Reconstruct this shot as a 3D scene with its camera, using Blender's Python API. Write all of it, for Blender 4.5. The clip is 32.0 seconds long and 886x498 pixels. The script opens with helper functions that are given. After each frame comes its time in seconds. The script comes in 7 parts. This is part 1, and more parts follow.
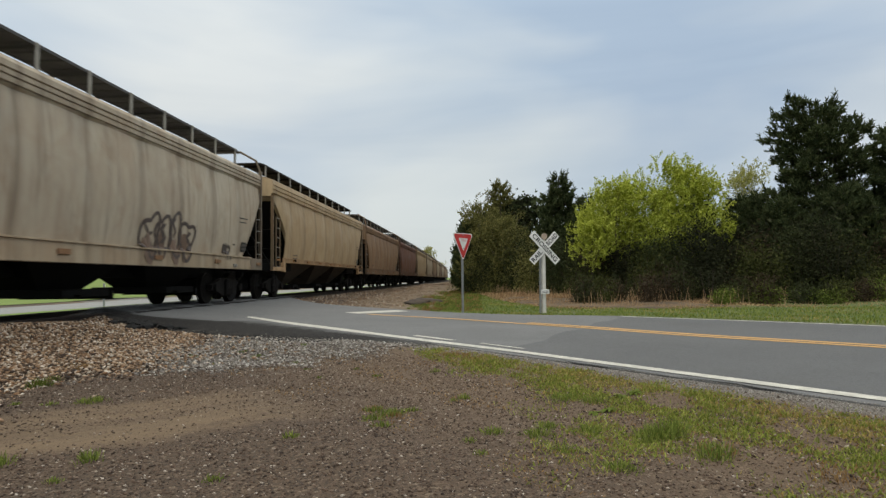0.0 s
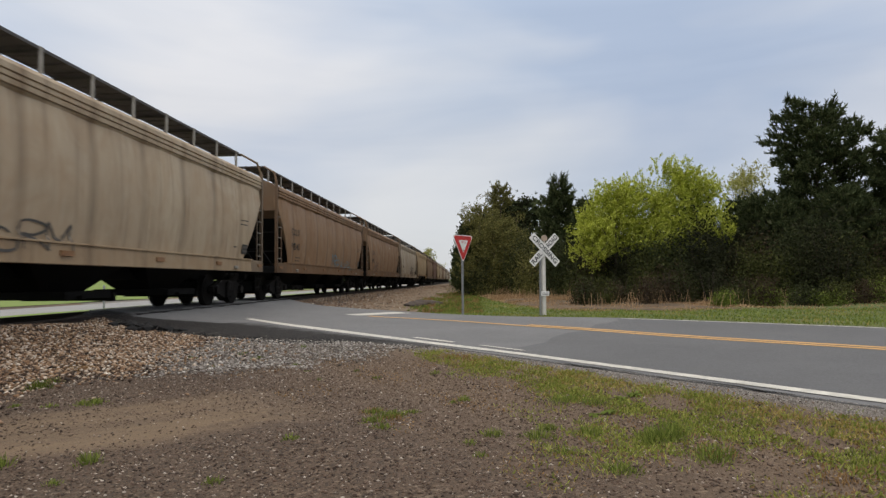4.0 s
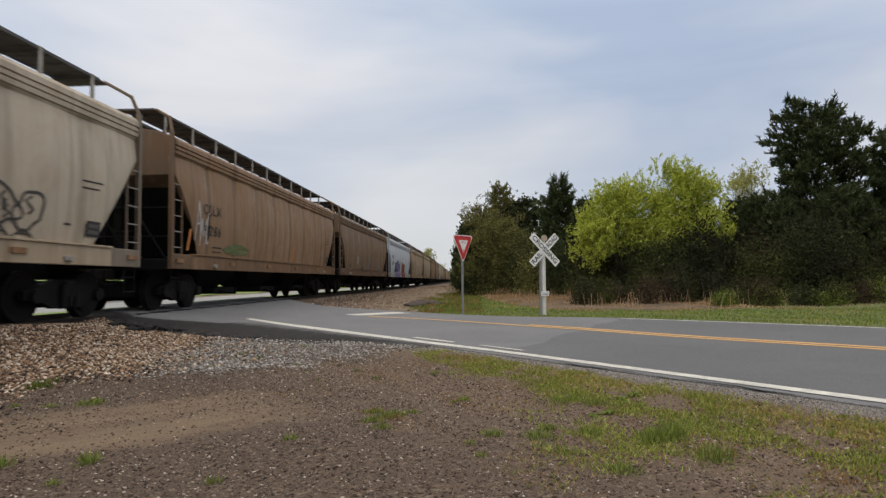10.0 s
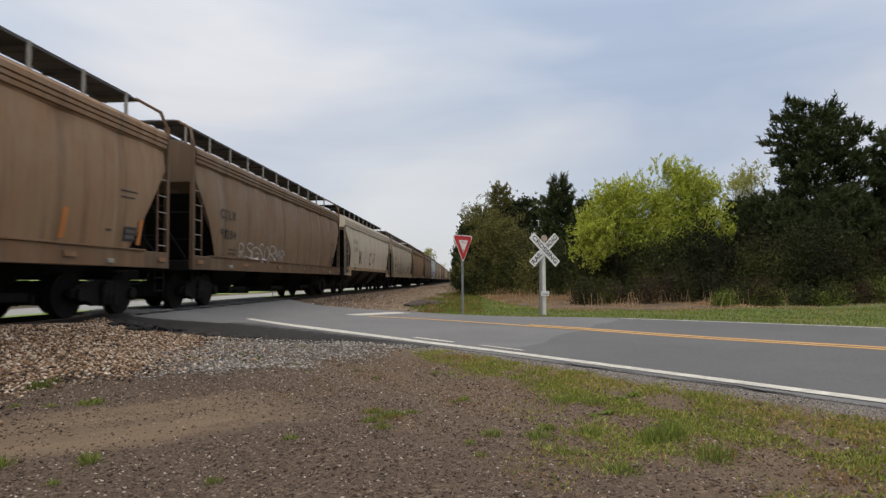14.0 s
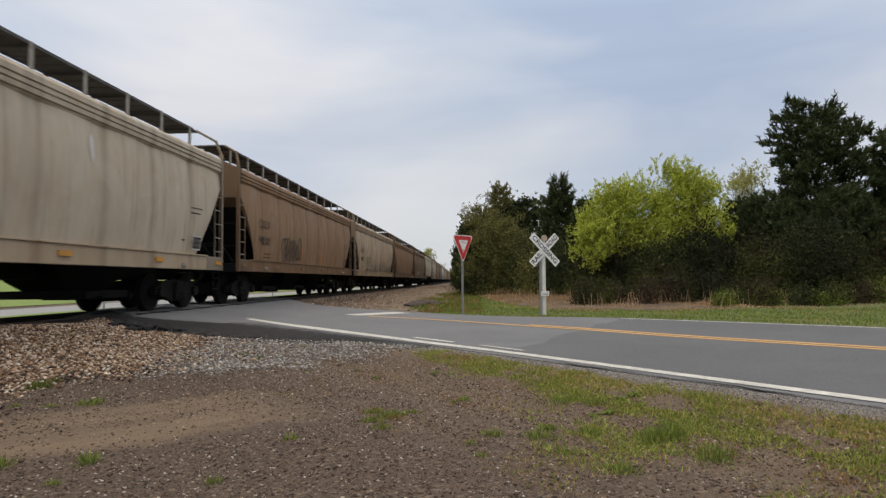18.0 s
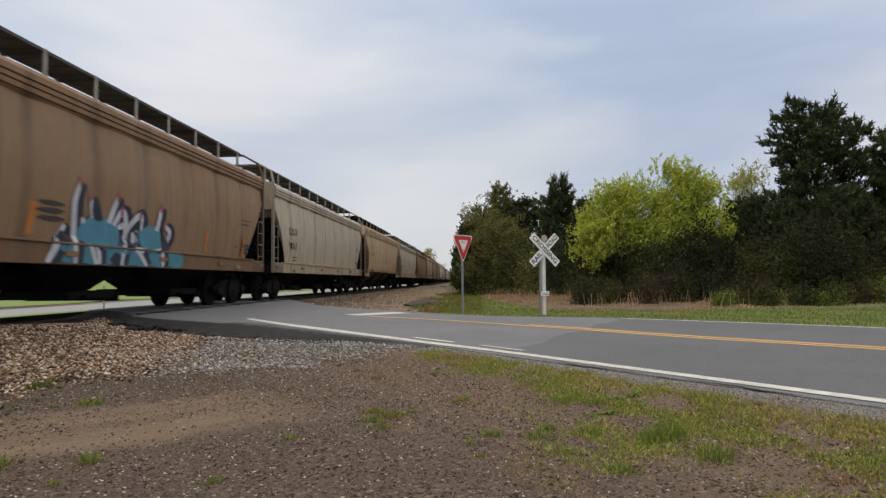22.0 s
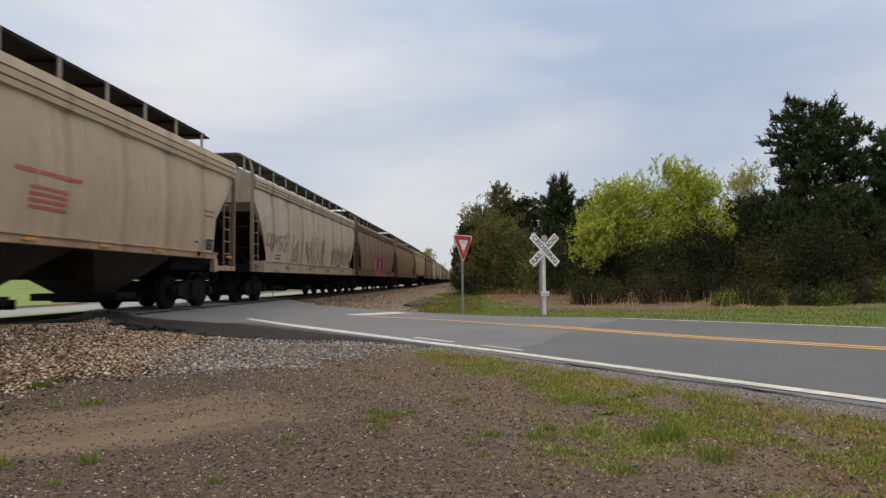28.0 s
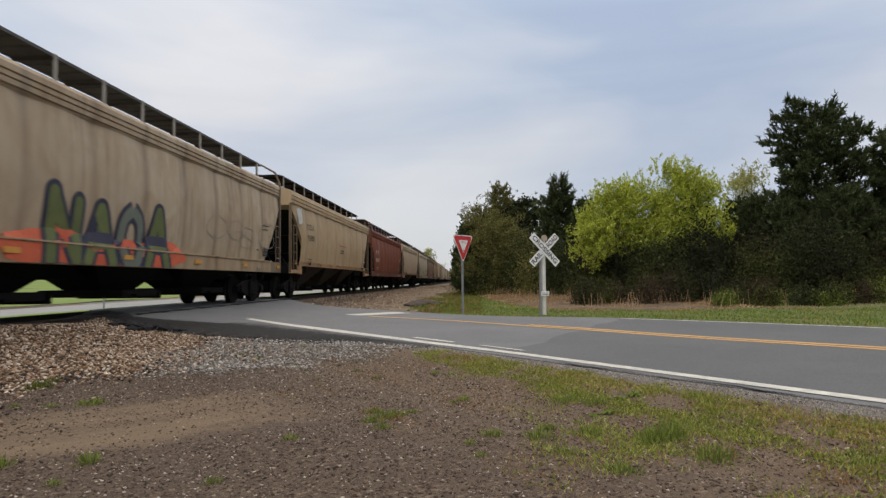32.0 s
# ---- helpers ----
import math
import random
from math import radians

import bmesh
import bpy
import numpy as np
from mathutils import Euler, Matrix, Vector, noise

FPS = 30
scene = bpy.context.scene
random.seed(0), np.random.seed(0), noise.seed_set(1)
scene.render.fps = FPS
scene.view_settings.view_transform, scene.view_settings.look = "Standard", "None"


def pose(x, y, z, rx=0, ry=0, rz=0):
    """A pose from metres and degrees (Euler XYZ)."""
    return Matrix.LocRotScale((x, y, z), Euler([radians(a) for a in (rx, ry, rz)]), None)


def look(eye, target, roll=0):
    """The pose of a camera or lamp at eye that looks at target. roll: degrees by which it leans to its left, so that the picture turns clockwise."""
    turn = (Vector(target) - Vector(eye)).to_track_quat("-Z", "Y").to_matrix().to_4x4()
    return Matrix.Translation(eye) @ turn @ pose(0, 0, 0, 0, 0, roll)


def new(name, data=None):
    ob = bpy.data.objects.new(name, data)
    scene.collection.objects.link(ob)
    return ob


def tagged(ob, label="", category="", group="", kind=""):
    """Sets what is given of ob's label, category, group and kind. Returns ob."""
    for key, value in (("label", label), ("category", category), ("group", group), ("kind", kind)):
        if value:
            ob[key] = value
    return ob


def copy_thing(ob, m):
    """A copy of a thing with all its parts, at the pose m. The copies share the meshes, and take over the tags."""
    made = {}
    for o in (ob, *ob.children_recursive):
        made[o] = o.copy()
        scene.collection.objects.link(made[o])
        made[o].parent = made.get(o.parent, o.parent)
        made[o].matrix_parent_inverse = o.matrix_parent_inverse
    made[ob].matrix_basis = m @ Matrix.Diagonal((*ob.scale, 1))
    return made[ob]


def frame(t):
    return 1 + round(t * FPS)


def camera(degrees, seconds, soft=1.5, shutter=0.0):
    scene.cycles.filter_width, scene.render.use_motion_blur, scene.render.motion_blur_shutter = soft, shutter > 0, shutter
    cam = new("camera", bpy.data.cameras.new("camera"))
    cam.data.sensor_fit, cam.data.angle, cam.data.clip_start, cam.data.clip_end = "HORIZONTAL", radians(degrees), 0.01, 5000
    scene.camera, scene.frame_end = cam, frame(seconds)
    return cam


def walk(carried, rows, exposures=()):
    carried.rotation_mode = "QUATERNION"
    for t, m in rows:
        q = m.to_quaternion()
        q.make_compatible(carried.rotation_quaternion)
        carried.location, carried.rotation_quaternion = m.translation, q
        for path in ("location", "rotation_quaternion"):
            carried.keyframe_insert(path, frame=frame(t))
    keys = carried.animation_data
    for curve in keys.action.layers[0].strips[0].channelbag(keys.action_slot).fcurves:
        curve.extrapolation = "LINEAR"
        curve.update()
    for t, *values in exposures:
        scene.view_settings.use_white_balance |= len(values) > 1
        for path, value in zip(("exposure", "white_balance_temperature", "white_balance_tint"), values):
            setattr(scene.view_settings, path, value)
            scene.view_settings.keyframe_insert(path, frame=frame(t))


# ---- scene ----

# World: the rail tops lie at RAIL_Z, the track runs along +y on x = 0 and bends slightly west far off.
RAIL_Z = -0.045
CAM_EYE = Vector((8.9, 0.0, 0.62))
YAW, PITCH, ROLL = 3.2416, 2.9415, 0.60


def cam_pose(drop=0.0):
    p, y = radians(PITCH - drop), radians(YAW)
    way = Vector((-math.sin(y) * math.cos(p), math.cos(y) * math.cos(p), math.sin(p)))
    return look(CAM_EYE, CAM_EYE + way * 10, -ROLL)


cam = camera(71.8, 32.0, soft=1.4, shutter=0.22)
walk(cam, [(0.0, cam_pose(0.175)), (1.6, cam_pose(0.165)), (2.0, cam_pose(0.10)), (3.0, cam_pose(0.085)),
           (3.5, cam_pose(0.0)), (16.0, cam_pose(0.0)), (32.0, cam_pose(0.0))],
     [(0.0, 0.0, 6500, 3), (1.5, 0.0, 6500, 4), (3.2, 0.0, 6500, 8.5), (5.0, 0.0, 6500, 10), (32.0, 0.0, 6500, 10)])

# ---- light: an overcast spring sky ----
SUN_EL, SUN_AZ = radians(48), radians(200)
ZENITH = (2.75, 2.45, 2.05)
world = bpy.data.worlds.new("sky")
scene.world = world
world.use_nodes = True
wt = world.node_tree
wt.nodes.clear()


def wnode(kind, **kw):
    n = wt.nodes.new(kind)
    for k, v in kw.items():
        n.inputs[k].default_value = v
    return n


w_out = wnode("ShaderNodeOutputWorld")
w_bg = wnode("ShaderNodeBackground", Strength=1.0)
w_sky = wt.nodes.new("ShaderNodeTexSky")
w_sky.sky_type = "NISHITA"
w_sky.sun_disc = False
w_sky.sun_elevation, w_sky.sun_rotation = SUN_EL, SUN_AZ
w_scale = wnode("ShaderNodeVectorMath")
w_scale.operation = "SCALE"
w_scale.inputs["Scale"].default_value = 0.10
w_co = wt.nodes.new("ShaderNodeTexCoord")
w_map = wnode("ShaderNodeMapping", Scale=(1.0, 1.0, 2.6), Location=(1.35, 0.7, 0.2))
w_no = wnode("ShaderNodeTexNoise", Scale=1.7, Detail=4.0, Roughness=0.45, Distortion=0.25)
w_ramp = wt.nodes.new("ShaderNodeValToRGB")
w_ramp.color_ramp.elements[0].position, w_ramp.color_ramp.elements[0].color = 0.36, (0.42, 0.51, 0.68, 1)
w_ramp.color_ramp.elements[1].position, w_ramp.color_ramp.elements[1].color = 0.60, (0.77, 0.775, 0.81, 1)
# brighter towards the zenith, as an overcast sky is
w_sep = wt.nodes.new("ShaderNodeSeparateXYZ")
w_up = wt.nodes.new("ShaderNodeValToRGB")
w_up.color_ramp.elements[0].position, w_up.color_ramp.elements[0].color = 0.42, (1, 1, 1, 1)
w_up.color_ramp.elements[1].position, w_up.color_ramp.elements[1].color = 0.95, (ZENITH[0], ZENITH[1], ZENITH[2], 1)
# and greyer where the cloud thickens towards the horizon
for q, c in ((0.0, (0.89, 0.905, 0.93, 1)), (0.24, (1, 1, 1, 1))):
    e = w_up.color_ramp.elements.new(q)
    e.color = c
w_hor = wt.nodes.new("ShaderNodeValToRGB")
for e, (q, c) in zip((w_hor.color_ramp.elements[0], w_hor.color_ramp.elements[1], w_hor.color_ramp.elements.new(0.5), w_hor.color_ramp.elements.new(0.5)),
                     ((0.0, (0.595, 0.60, 0.605, 1)), (0.10, (0.555, 0.575, 0.615, 1)), (0.24, (0.52, 0.565, 0.65, 1)), (0.42, (0.60, 0.69, 0.83, 1)))):
    e.position, e.color = q, c
w_lay = wt.nodes.new("ShaderNodeMix")
w_lay.data_type = "RGBA"
w_lay.inputs[0].default_value = 0.62
# the thinner cloud round the hidden sun, to the west
w_dot = wt.nodes.new("ShaderNodeVectorMath")
w_dot.operation = "DOT_PRODUCT"
w_dot.inputs[1].default_value = Vector((-0.62, 0.62, 0.48)).normalized()
w_glow = wt.nodes.new("ShaderNodeValToRGB")
w_glow.color_ramp.elements[0].position, w_glow.color_ramp.elements[0].color = 0.70, (1, 1, 1, 1)
w_glow.color_ramp.elements[1].position, w_glow.color_ramp.elements[1].color = 1.0, (1.24, 1.18, 1.10, 1)
w_mul2 = wt.nodes.new("ShaderNodeMix")
w_mul2.data_type, w_mul2.blend_type = "RGBA", "MULTIPLY"
w_mul2.inputs[0].default_value = 1.0
# long thin streaks and a brighter break low in the north
w_map3 = wnode("ShaderNodeMapping", Scale=(0.9, 0.9, 6.5), Location=(0.4, 2.1, 0.9), Rotation=(0.10, -0.16, 0.0))
w_no3 = wnode("ShaderNodeTexNoise", Scale=1.5, Detail=5.0, Roughness=0.55, Distortion=0.5)
w_ramp3 = wt.nodes.new("ShaderNodeValToRGB")
w_ramp3.color_ramp.elements[0].position, w_ramp3.color_ramp.elements[0].color = 0.33, (0.925, 0.938, 0.957, 1)
w_ramp3.color_ramp.elements[1].position, w_ramp3.color_ramp.elements[1].color = 0.64, (1.04, 1.035, 1.03, 1)
w_mul3 = wt.nodes.new("ShaderNodeMix")
w_mul3.data_type, w_mul3.blend_type = "RGBA", "MULTIPLY"
w_mul3.inputs[0].default_value = 1.0
w_dot4 = wt.nodes.new("ShaderNodeVectorMath")
w_dot4.operation = "DOT_PRODUCT"
w_dot4.inputs[1].default_value = Vector((-0.02, 0.98, 0.185)).normalized()
w_glow4 = wt.nodes.new("ShaderNodeValToRGB")
w_glow4.color_ramp.elements[0].position, w_glow4.color_ramp.elements[0].color = 0.955, (1, 1, 1, 1)
w_glow4.color_ramp.elements[1].position, w_glow4.color_ramp.elements[1].color = 1.0, (1.06, 1.05, 1.02, 1)
w_mul4 = wt.nodes.new("ShaderNodeMix")
w_mul4.data_type, w_mul4.blend_type = "RGBA", "MULTIPLY"
w_mul4.inputs[0].default_value = 1.0
w_mul = wt.nodes.new("ShaderNodeMix")
w_mul.data_type, w_mul.blend_type = "RGBA", "MULTIPLY"
w_mul.inputs[0].default_value = 1.0
w_mix = wt.nodes.new("ShaderNodeMix")
w_mix.data_type = "RGBA"
w_mix.inputs[0].default_value = 0.88
for a, b in ((w_co.outputs["Generated"], w_map.inputs["Vector"]), (w_map.outputs[0], w_no.inputs["Vector"]), (w_no.outputs[0], w_ramp.inputs[0]),
             (w_sky.outputs[0], w_scale.inputs[0]), (w_scale.outputs[0], w_mix.inputs[6]), (w_sep.outputs[2], w_hor.inputs[0]), (w_hor.outputs[0], w_lay.inputs[6]), (w_ramp.outputs[0], w_lay.inputs[7]), (w_lay.outputs[2], w_mix.inputs[7]),
             (w_co.outputs["Generated"], w_sep.inputs[0]), (w_sep.outputs[2], w_up.inputs[0]), (w_mix.outputs[2], w_mul.inputs[6]), (w_up.outputs[0], w_mul.inputs[7]), (w_co.outputs["Generated"], w_dot.inputs[0]), (w_dot.outputs["Value"], w_glow.inputs[0]), (w_mul.outputs[2], w_mul2.inputs[6]), (w_glow.outputs[0], w_mul2.inputs[7]), (w_co.outputs["Generated"], w_map3.inputs["Vector"]), (w_map3.outputs[0], w_no3.inputs["Vector"]), (w_no3.outputs[0], w_ramp3.inputs[0]),
             (w_mul2.outputs[2], w_mul3.inputs[6]), (w_ramp3.outputs[0], w_mul3.inputs[7]), (w_co.outputs["Generated"], w_dot4.inputs[0]), (w_dot4.outputs["Value"], w_glow4.inputs[0]),
             (w_mul3.outputs[2], w_mul4.inputs[6]), (w_glow4.outputs[0], w_mul4.inputs[7]), (w_mul4.outputs[2], w_bg.inputs[0]), (w_bg.outputs[0], w_out.inputs[0])):
    wt.links.new(a, b)
sun = new("sun", bpy.data.lights.new("sun", "SUN"))
sun.data.energy, sun.data.angle, sun.data.color = 1.0, radians(30), (1.0, 0.93, 0.84)
sun.matrix_world = look((math.sin(SUN_AZ) * 50, -math.cos(SUN_AZ) * -50, 60), (0, 0, 0))


# ---- materials ----
class Mat:
    """A small builder for node materials."""

    def __init__(self, name, rough=0.8, metal=0.0):
        self.m = bpy.data.materials.new(name)
        self.m.use_nodes = True
        self.t = self.m.node_tree
        self.b = self.t.nodes["Principled BSDF"]
        self.b.inputs["Roughness"].default_value = rough
        self.b.inputs["Metallic"].default_value = metal
        self.co = self.t.nodes.new("ShaderNodeTexCoord")

    def put(self, what, socket):
        if isinstance(what, bpy.types.NodeSocket):
            self.t.links.new(what, socket)
        else:
            socket.default_value = (*what, 1) if isinstance(what, tuple) and len(what) == 3 and socket.type == "RGBA" else what

    def coords(self, scale=(1, 1, 1), kind="Object"):
        n = self.t.nodes.new("ShaderNodeMapping")
        n.inputs["Scale"].default_value = scale
        self.t.links.new(self.co.outputs[kind], n.inputs["Vector"])
        return n.outputs[0]

    def world_coords(self, scale=(1, 1, 1)):
        g = self.t.nodes.new("ShaderNodeNewGeometry")
        n = self.t.nodes.new("ShaderNodeMapping")
        n.inputs["Scale"].default_value = scale
        self.t.links.new(g.outputs["Position"], n.inputs["Vector"])
        return n.outputs[0]

    def noise(self, vec, scale, detail=4.0, rough=0.55, dist=0.0):
        n = self.t.nodes.new("ShaderNodeTexNoise")
        self.t.links.new(vec, n.inputs["Vector"])
        n.inputs["Scale"].default_value, n.inputs["Detail"].default_value = scale, detail
        n.inputs["Roughness"].default_value, n.inputs["Distortion"].default_value = rough, dist
        return n.outputs[0]

    def cells(self, vec, scale, out="Color"):
        n = self.t.nodes.new("ShaderNodeTexVoronoi")
        self.t.links.new(vec, n.inputs["Vector"])
        n.inputs["Scale"].default_value = scale
        return n.outputs[out]

    def ramp(self, fac, *stops):
        n = self.t.nodes.new("ShaderNodeValToRGB")
        el = n.color_ramp.elements
        while len(el) < len(stops):
            el.new(0.5)
        for e, (p, c) in zip(el, stops):
            e.position = p
            e.color = (c, c, c, 1) if isinstance(c, (int, float)) else (*c, 1)
        self.t.links.new(fac, n.inputs[0])
        return n.outputs[0]

    def mix(self, fac, a, b, mode="MIX"):
        n = self.t.nodes.new("ShaderNodeMix")
        n.data_type, n.blend_type = "RGBA", mode
        self.put(fac, n.inputs[0])
        self.put(a, n.inputs[6])
        self.put(b, n.inputs[7])
        return n.outputs[2]

    def math(self, op, a, b=0.0):
        n = self.t.nodes.new("ShaderNodeMath")
        n.operation = op
        self.put(a, n.inputs[0])
        self.put(b, n.inputs[1])
        return n.outputs[0]

    def random(self, island=False):
        n = self.t.nodes.new("ShaderNodeNewGeometry" if island else "ShaderNodeObjectInfo")
        return n.outputs["Random Per Island" if island else "Random"]

    def bump(self, height, strength=0.4, dist=0.02):
        n = self.t.nodes.new("ShaderNodeBump")
        n.inputs["Strength"].default_value, n.inputs["Distance"].default_value = strength, dist
        self.t.links.new(height, n.inputs["Height"])
        self.t.links.new(n.outputs[0], self.b.inputs["Normal"])

    def color(self, c):
        self.put(c, self.b.inputs["Base Color"])
        return self.m


def plain(name, c, rough=0.6, metal=0.0, wear=0.25, scale=6.0, gloss=0.5):
    """Paint or metal of one colour with dirt at two scales."""
    k = Mat(name, rough, metal)
    v = k.coords()
    k.b.inputs["Specular IOR Level"].default_value = gloss
    n = k.noise(v, scale, 6.0)
    n2 = k.noise(v, scale * 9, 3.0)
    dark = tuple(x * (1 - wear) for x in c)
    col = k.mix(k.ramp(n, (0.35, 0.0), (0.7, 1.0)), dark, c)
    col = k.mix(k.math("MULTIPLY", n2, 0.35), col, tuple(x * 0.75 for x in c))
    k.bump(n2, 0.15, 0.004)
    return k.color(col)


def car_paint():
    """Weathered car paint: the object's colour is the paint, its alpha the amount of rust and road dirt."""
    k = Mat("weathered_car_paint", 0.62)
    k.b.inputs["Specular IOR Level"].default_value = 0.32
    info = k.t.nodes.new("ShaderNodeObjectInfo")
    base, dirt = info.outputs["Color"], info.outputs["Alpha"]
    own = k.coords()
    # every car is stained in its own way
    seed = k.t.nodes.new("ShaderNodeCombineXYZ")
    for s_, f_ in zip(seed.inputs, (31.0, 57.0, 13.0)):
        k.put(k.math("MULTIPLY", info.outputs["Random"], f_), s_)
    shift = k.t.nodes.new("ShaderNodeVectorMath")
    k.t.links.new(own, shift.inputs[0])
    k.t.links.new(seed.outputs[0], shift.inputs[1])

    def vec(scale=(1, 1, 1)):
        n = k.t.nodes.new("ShaderNodeMapping")
        n.inputs["Scale"].default_value = scale
        k.t.links.new(shift.outputs[0], n.inputs["Vector"])
        return n.outputs[0]

    streak = k.noise(vec((1.0, 1.5, 0.25)), 1.5, 5.0, 0.6, 0.35)
    fine = k.noise(vec((3.0, 5.0, 0.6)), 2.0, 4.0, 0.55, 0.1)
    blot = k.noise(vec(), 0.55, 4.0, 0.6, 0.6)
    patch = k.noise(vec((1, 1, 0.8)), 1.1, 5.0, 0.62, 1.2)
    wash = k.noise(vec((1, 1.4, 0.7)), 0.8, 4.0, 0.55, 0.9)
    grain = k.noise(own, 26.0, 3.0)
    rust = k.mix(fine, (0.15, 0.075, 0.035), (0.27, 0.155, 0.08))
    # cloudy rust bloom and washed-out areas
    col = k.mix(k.math("MULTIPLY", k.ramp(patch, (0.42, 0.0), (0.70, 1.0)), k.math("MULTIPLY", dirt, 0.85)), base, k.mix(0.55, base, (0.27, 0.120, 0.048)))
    col = k.mix(k.math("MULTIPLY", k.ramp(wash, (0.50, 0.0), (0.72, 1.0)), 0.18), col, k.mix(0.38, base, (0.46, 0.43, 0.37)))
    col = k.mix(k.math("MULTIPLY", k.ramp(wash, (0.28, 1.0), (0.45, 0.0)), k.math("MULTIPLY", dirt, 0.5)), col, k.mix(0.6, base, (0.07, 0.055, 0.045)))
    amount = k.math("MULTIPLY", k.ramp(streak, (0.40, 0.0), (0.74, 1.0)), k.ramp(blot, (0.3, 0.15), (0.7, 0.85)))
    col = k.mix(k.math("MULTIPLY", amount, k.math("MULTIPLY", dirt, 0.75)), col, rust)
    soot = k.math("MULTIPLY", k.ramp(fine, (0.54, 0.0), (0.76, 1.0)), k.math("MULTIPLY", dirt, 0.35))
    col = k.mix(soot, col, (0.06, 0.05, 0.042))
    pale = k.math("MULTIPLY", k.ramp(k.noise(vec((1.0, 2.4, 0.3)), 2.7, 4.0), (0.62, 0.0), (0.75, 1.0)), 0.16)
    col = k.mix(pale, col, (0.46, 0.43, 0.38))
    # each side panel has weathered a little differently
    sepa = k.t.nodes.new("ShaderNodeSeparateXYZ")
    k.t.links.new(own, sepa.inputs[0])
    cell = k.t.nodes.new("ShaderNodeTexWhiteNoise")
    cell.noise_dimensions = "2D"
    pair = k.t.nodes.new("ShaderNodeCombineXYZ")
    k.put(k.math("FLOOR", k.math("ADD", k.math("MULTIPLY", sepa.outputs[1], 0.5488), 0.5)), pair.inputs[0])
    k.put(k.math("MULTIPLY", info.outputs["Random"], 91.0), pair.inputs[1])
    k.t.links.new(pair.outputs[0], cell.inputs["Vector"])
    tone = k.ramp(cell.outputs["Value"], (0.0, 0.0), (1.0, 1.0))
    col = k.mix(k.math("MULTIPLY", k.math("MULTIPLY", tone, dirt), 0.48), col, k.mix(0.5, base, (0.17, 0.095, 0.05)))
    # runs of dirt washed down from the roof, and clean runs between them
    drip = k.noise(vec((1.0, 2.2, 0.10)), 2.1, 6.0, 0.68, 0.25)
    col = k.mix(k.math("MULTIPLY", k.ramp(drip, (0.52, 0.0), (0.66, 1.0)), k.math("MULTIPLY", dirt, 0.60)), col, (0.10, 0.065, 0.04))
    col = k.mix(k.math("MULTIPLY", k.ramp(drip, (0.30, 1.0), (0.42, 0.0)), k.math("MULTIPLY", dirt, 0.50)), col, k.mix(0.5, base, (0.52, 0.47, 0.38)))
    # rust and dirt gathered along the welded seams
    sep = k.t.nodes.new("ShaderNodeSeparateXYZ")
    k.t.links.new(own, sep.inputs[0])
    wave = k.math("ABSOLUTE", k.math("SUBTRACT", k.math("FRACT", k.math("ADD", k.math("MULTIPLY", sep.outputs[1], 0.5488), k.math("ADD", k.math("MULTIPLY", blot, 0.03), -0.015))), 0.5))
    seam = k.ramp(wave, (0.0, 1.0), (0.03, 0.75), (0.10, 0.0))
    seam = k.math("MULTIPLY", k.math("MULTIPLY", seam, k.ramp(streak, (0.3, 0.3), (0.62, 1.0))), k.math("ADD", k.math("MULTIPLY", dirt, 0.5), 0.18))
    col = k.mix(seam, col, (0.105, 0.070, 0.042))
    col = k.mix(k.math("MULTIPLY", grain, 0.12), col, k.mix(0.5, col, (0.05, 0.045, 0.04)))
    k.put(k.ramp(patch, (0.3, 0.48), (0.7, 0.80)), k.b.inputs["Roughness"])
    k.bump(k.mix(0.75, grain, wash), 0.35, 0.012)
    return k.color(col)


def asphalt(name, lo, hi, gloss=0.5):
    k = Mat(name, 0.88)
    k.b.inputs["Specular IOR Level"].default_value = gloss
    v = k.world_coords()
    agg = k.cells(v, 85.0)
    big = k.noise(v, 0.5, 5.0, 0.6, 0.4)
    fine = k.noise(v, 45.0, 3.0)
    col = k.mix(k.ramp(big, (0.3, 0.0), (0.7, 1.0)), lo, hi)
    col = k.mix(0.28, col, k.mix(agg, tuple(x * 0.45 for x in lo), tuple(min(1, x * 1.9) for x in hi)))
    col = k.mix(k.math("MULTIPLY", k.ramp(k.noise(v, 3.2, 6.0, 0.7, 1.2), (0.49, 0.0), (0.5, 1.0), (0.51, 0.0)), 0.25), col, (0.035, 0.035, 0.036))
    k.bump(k.mix(0.5, agg, fine), 0.5, 0.006)
    return k.color(col)


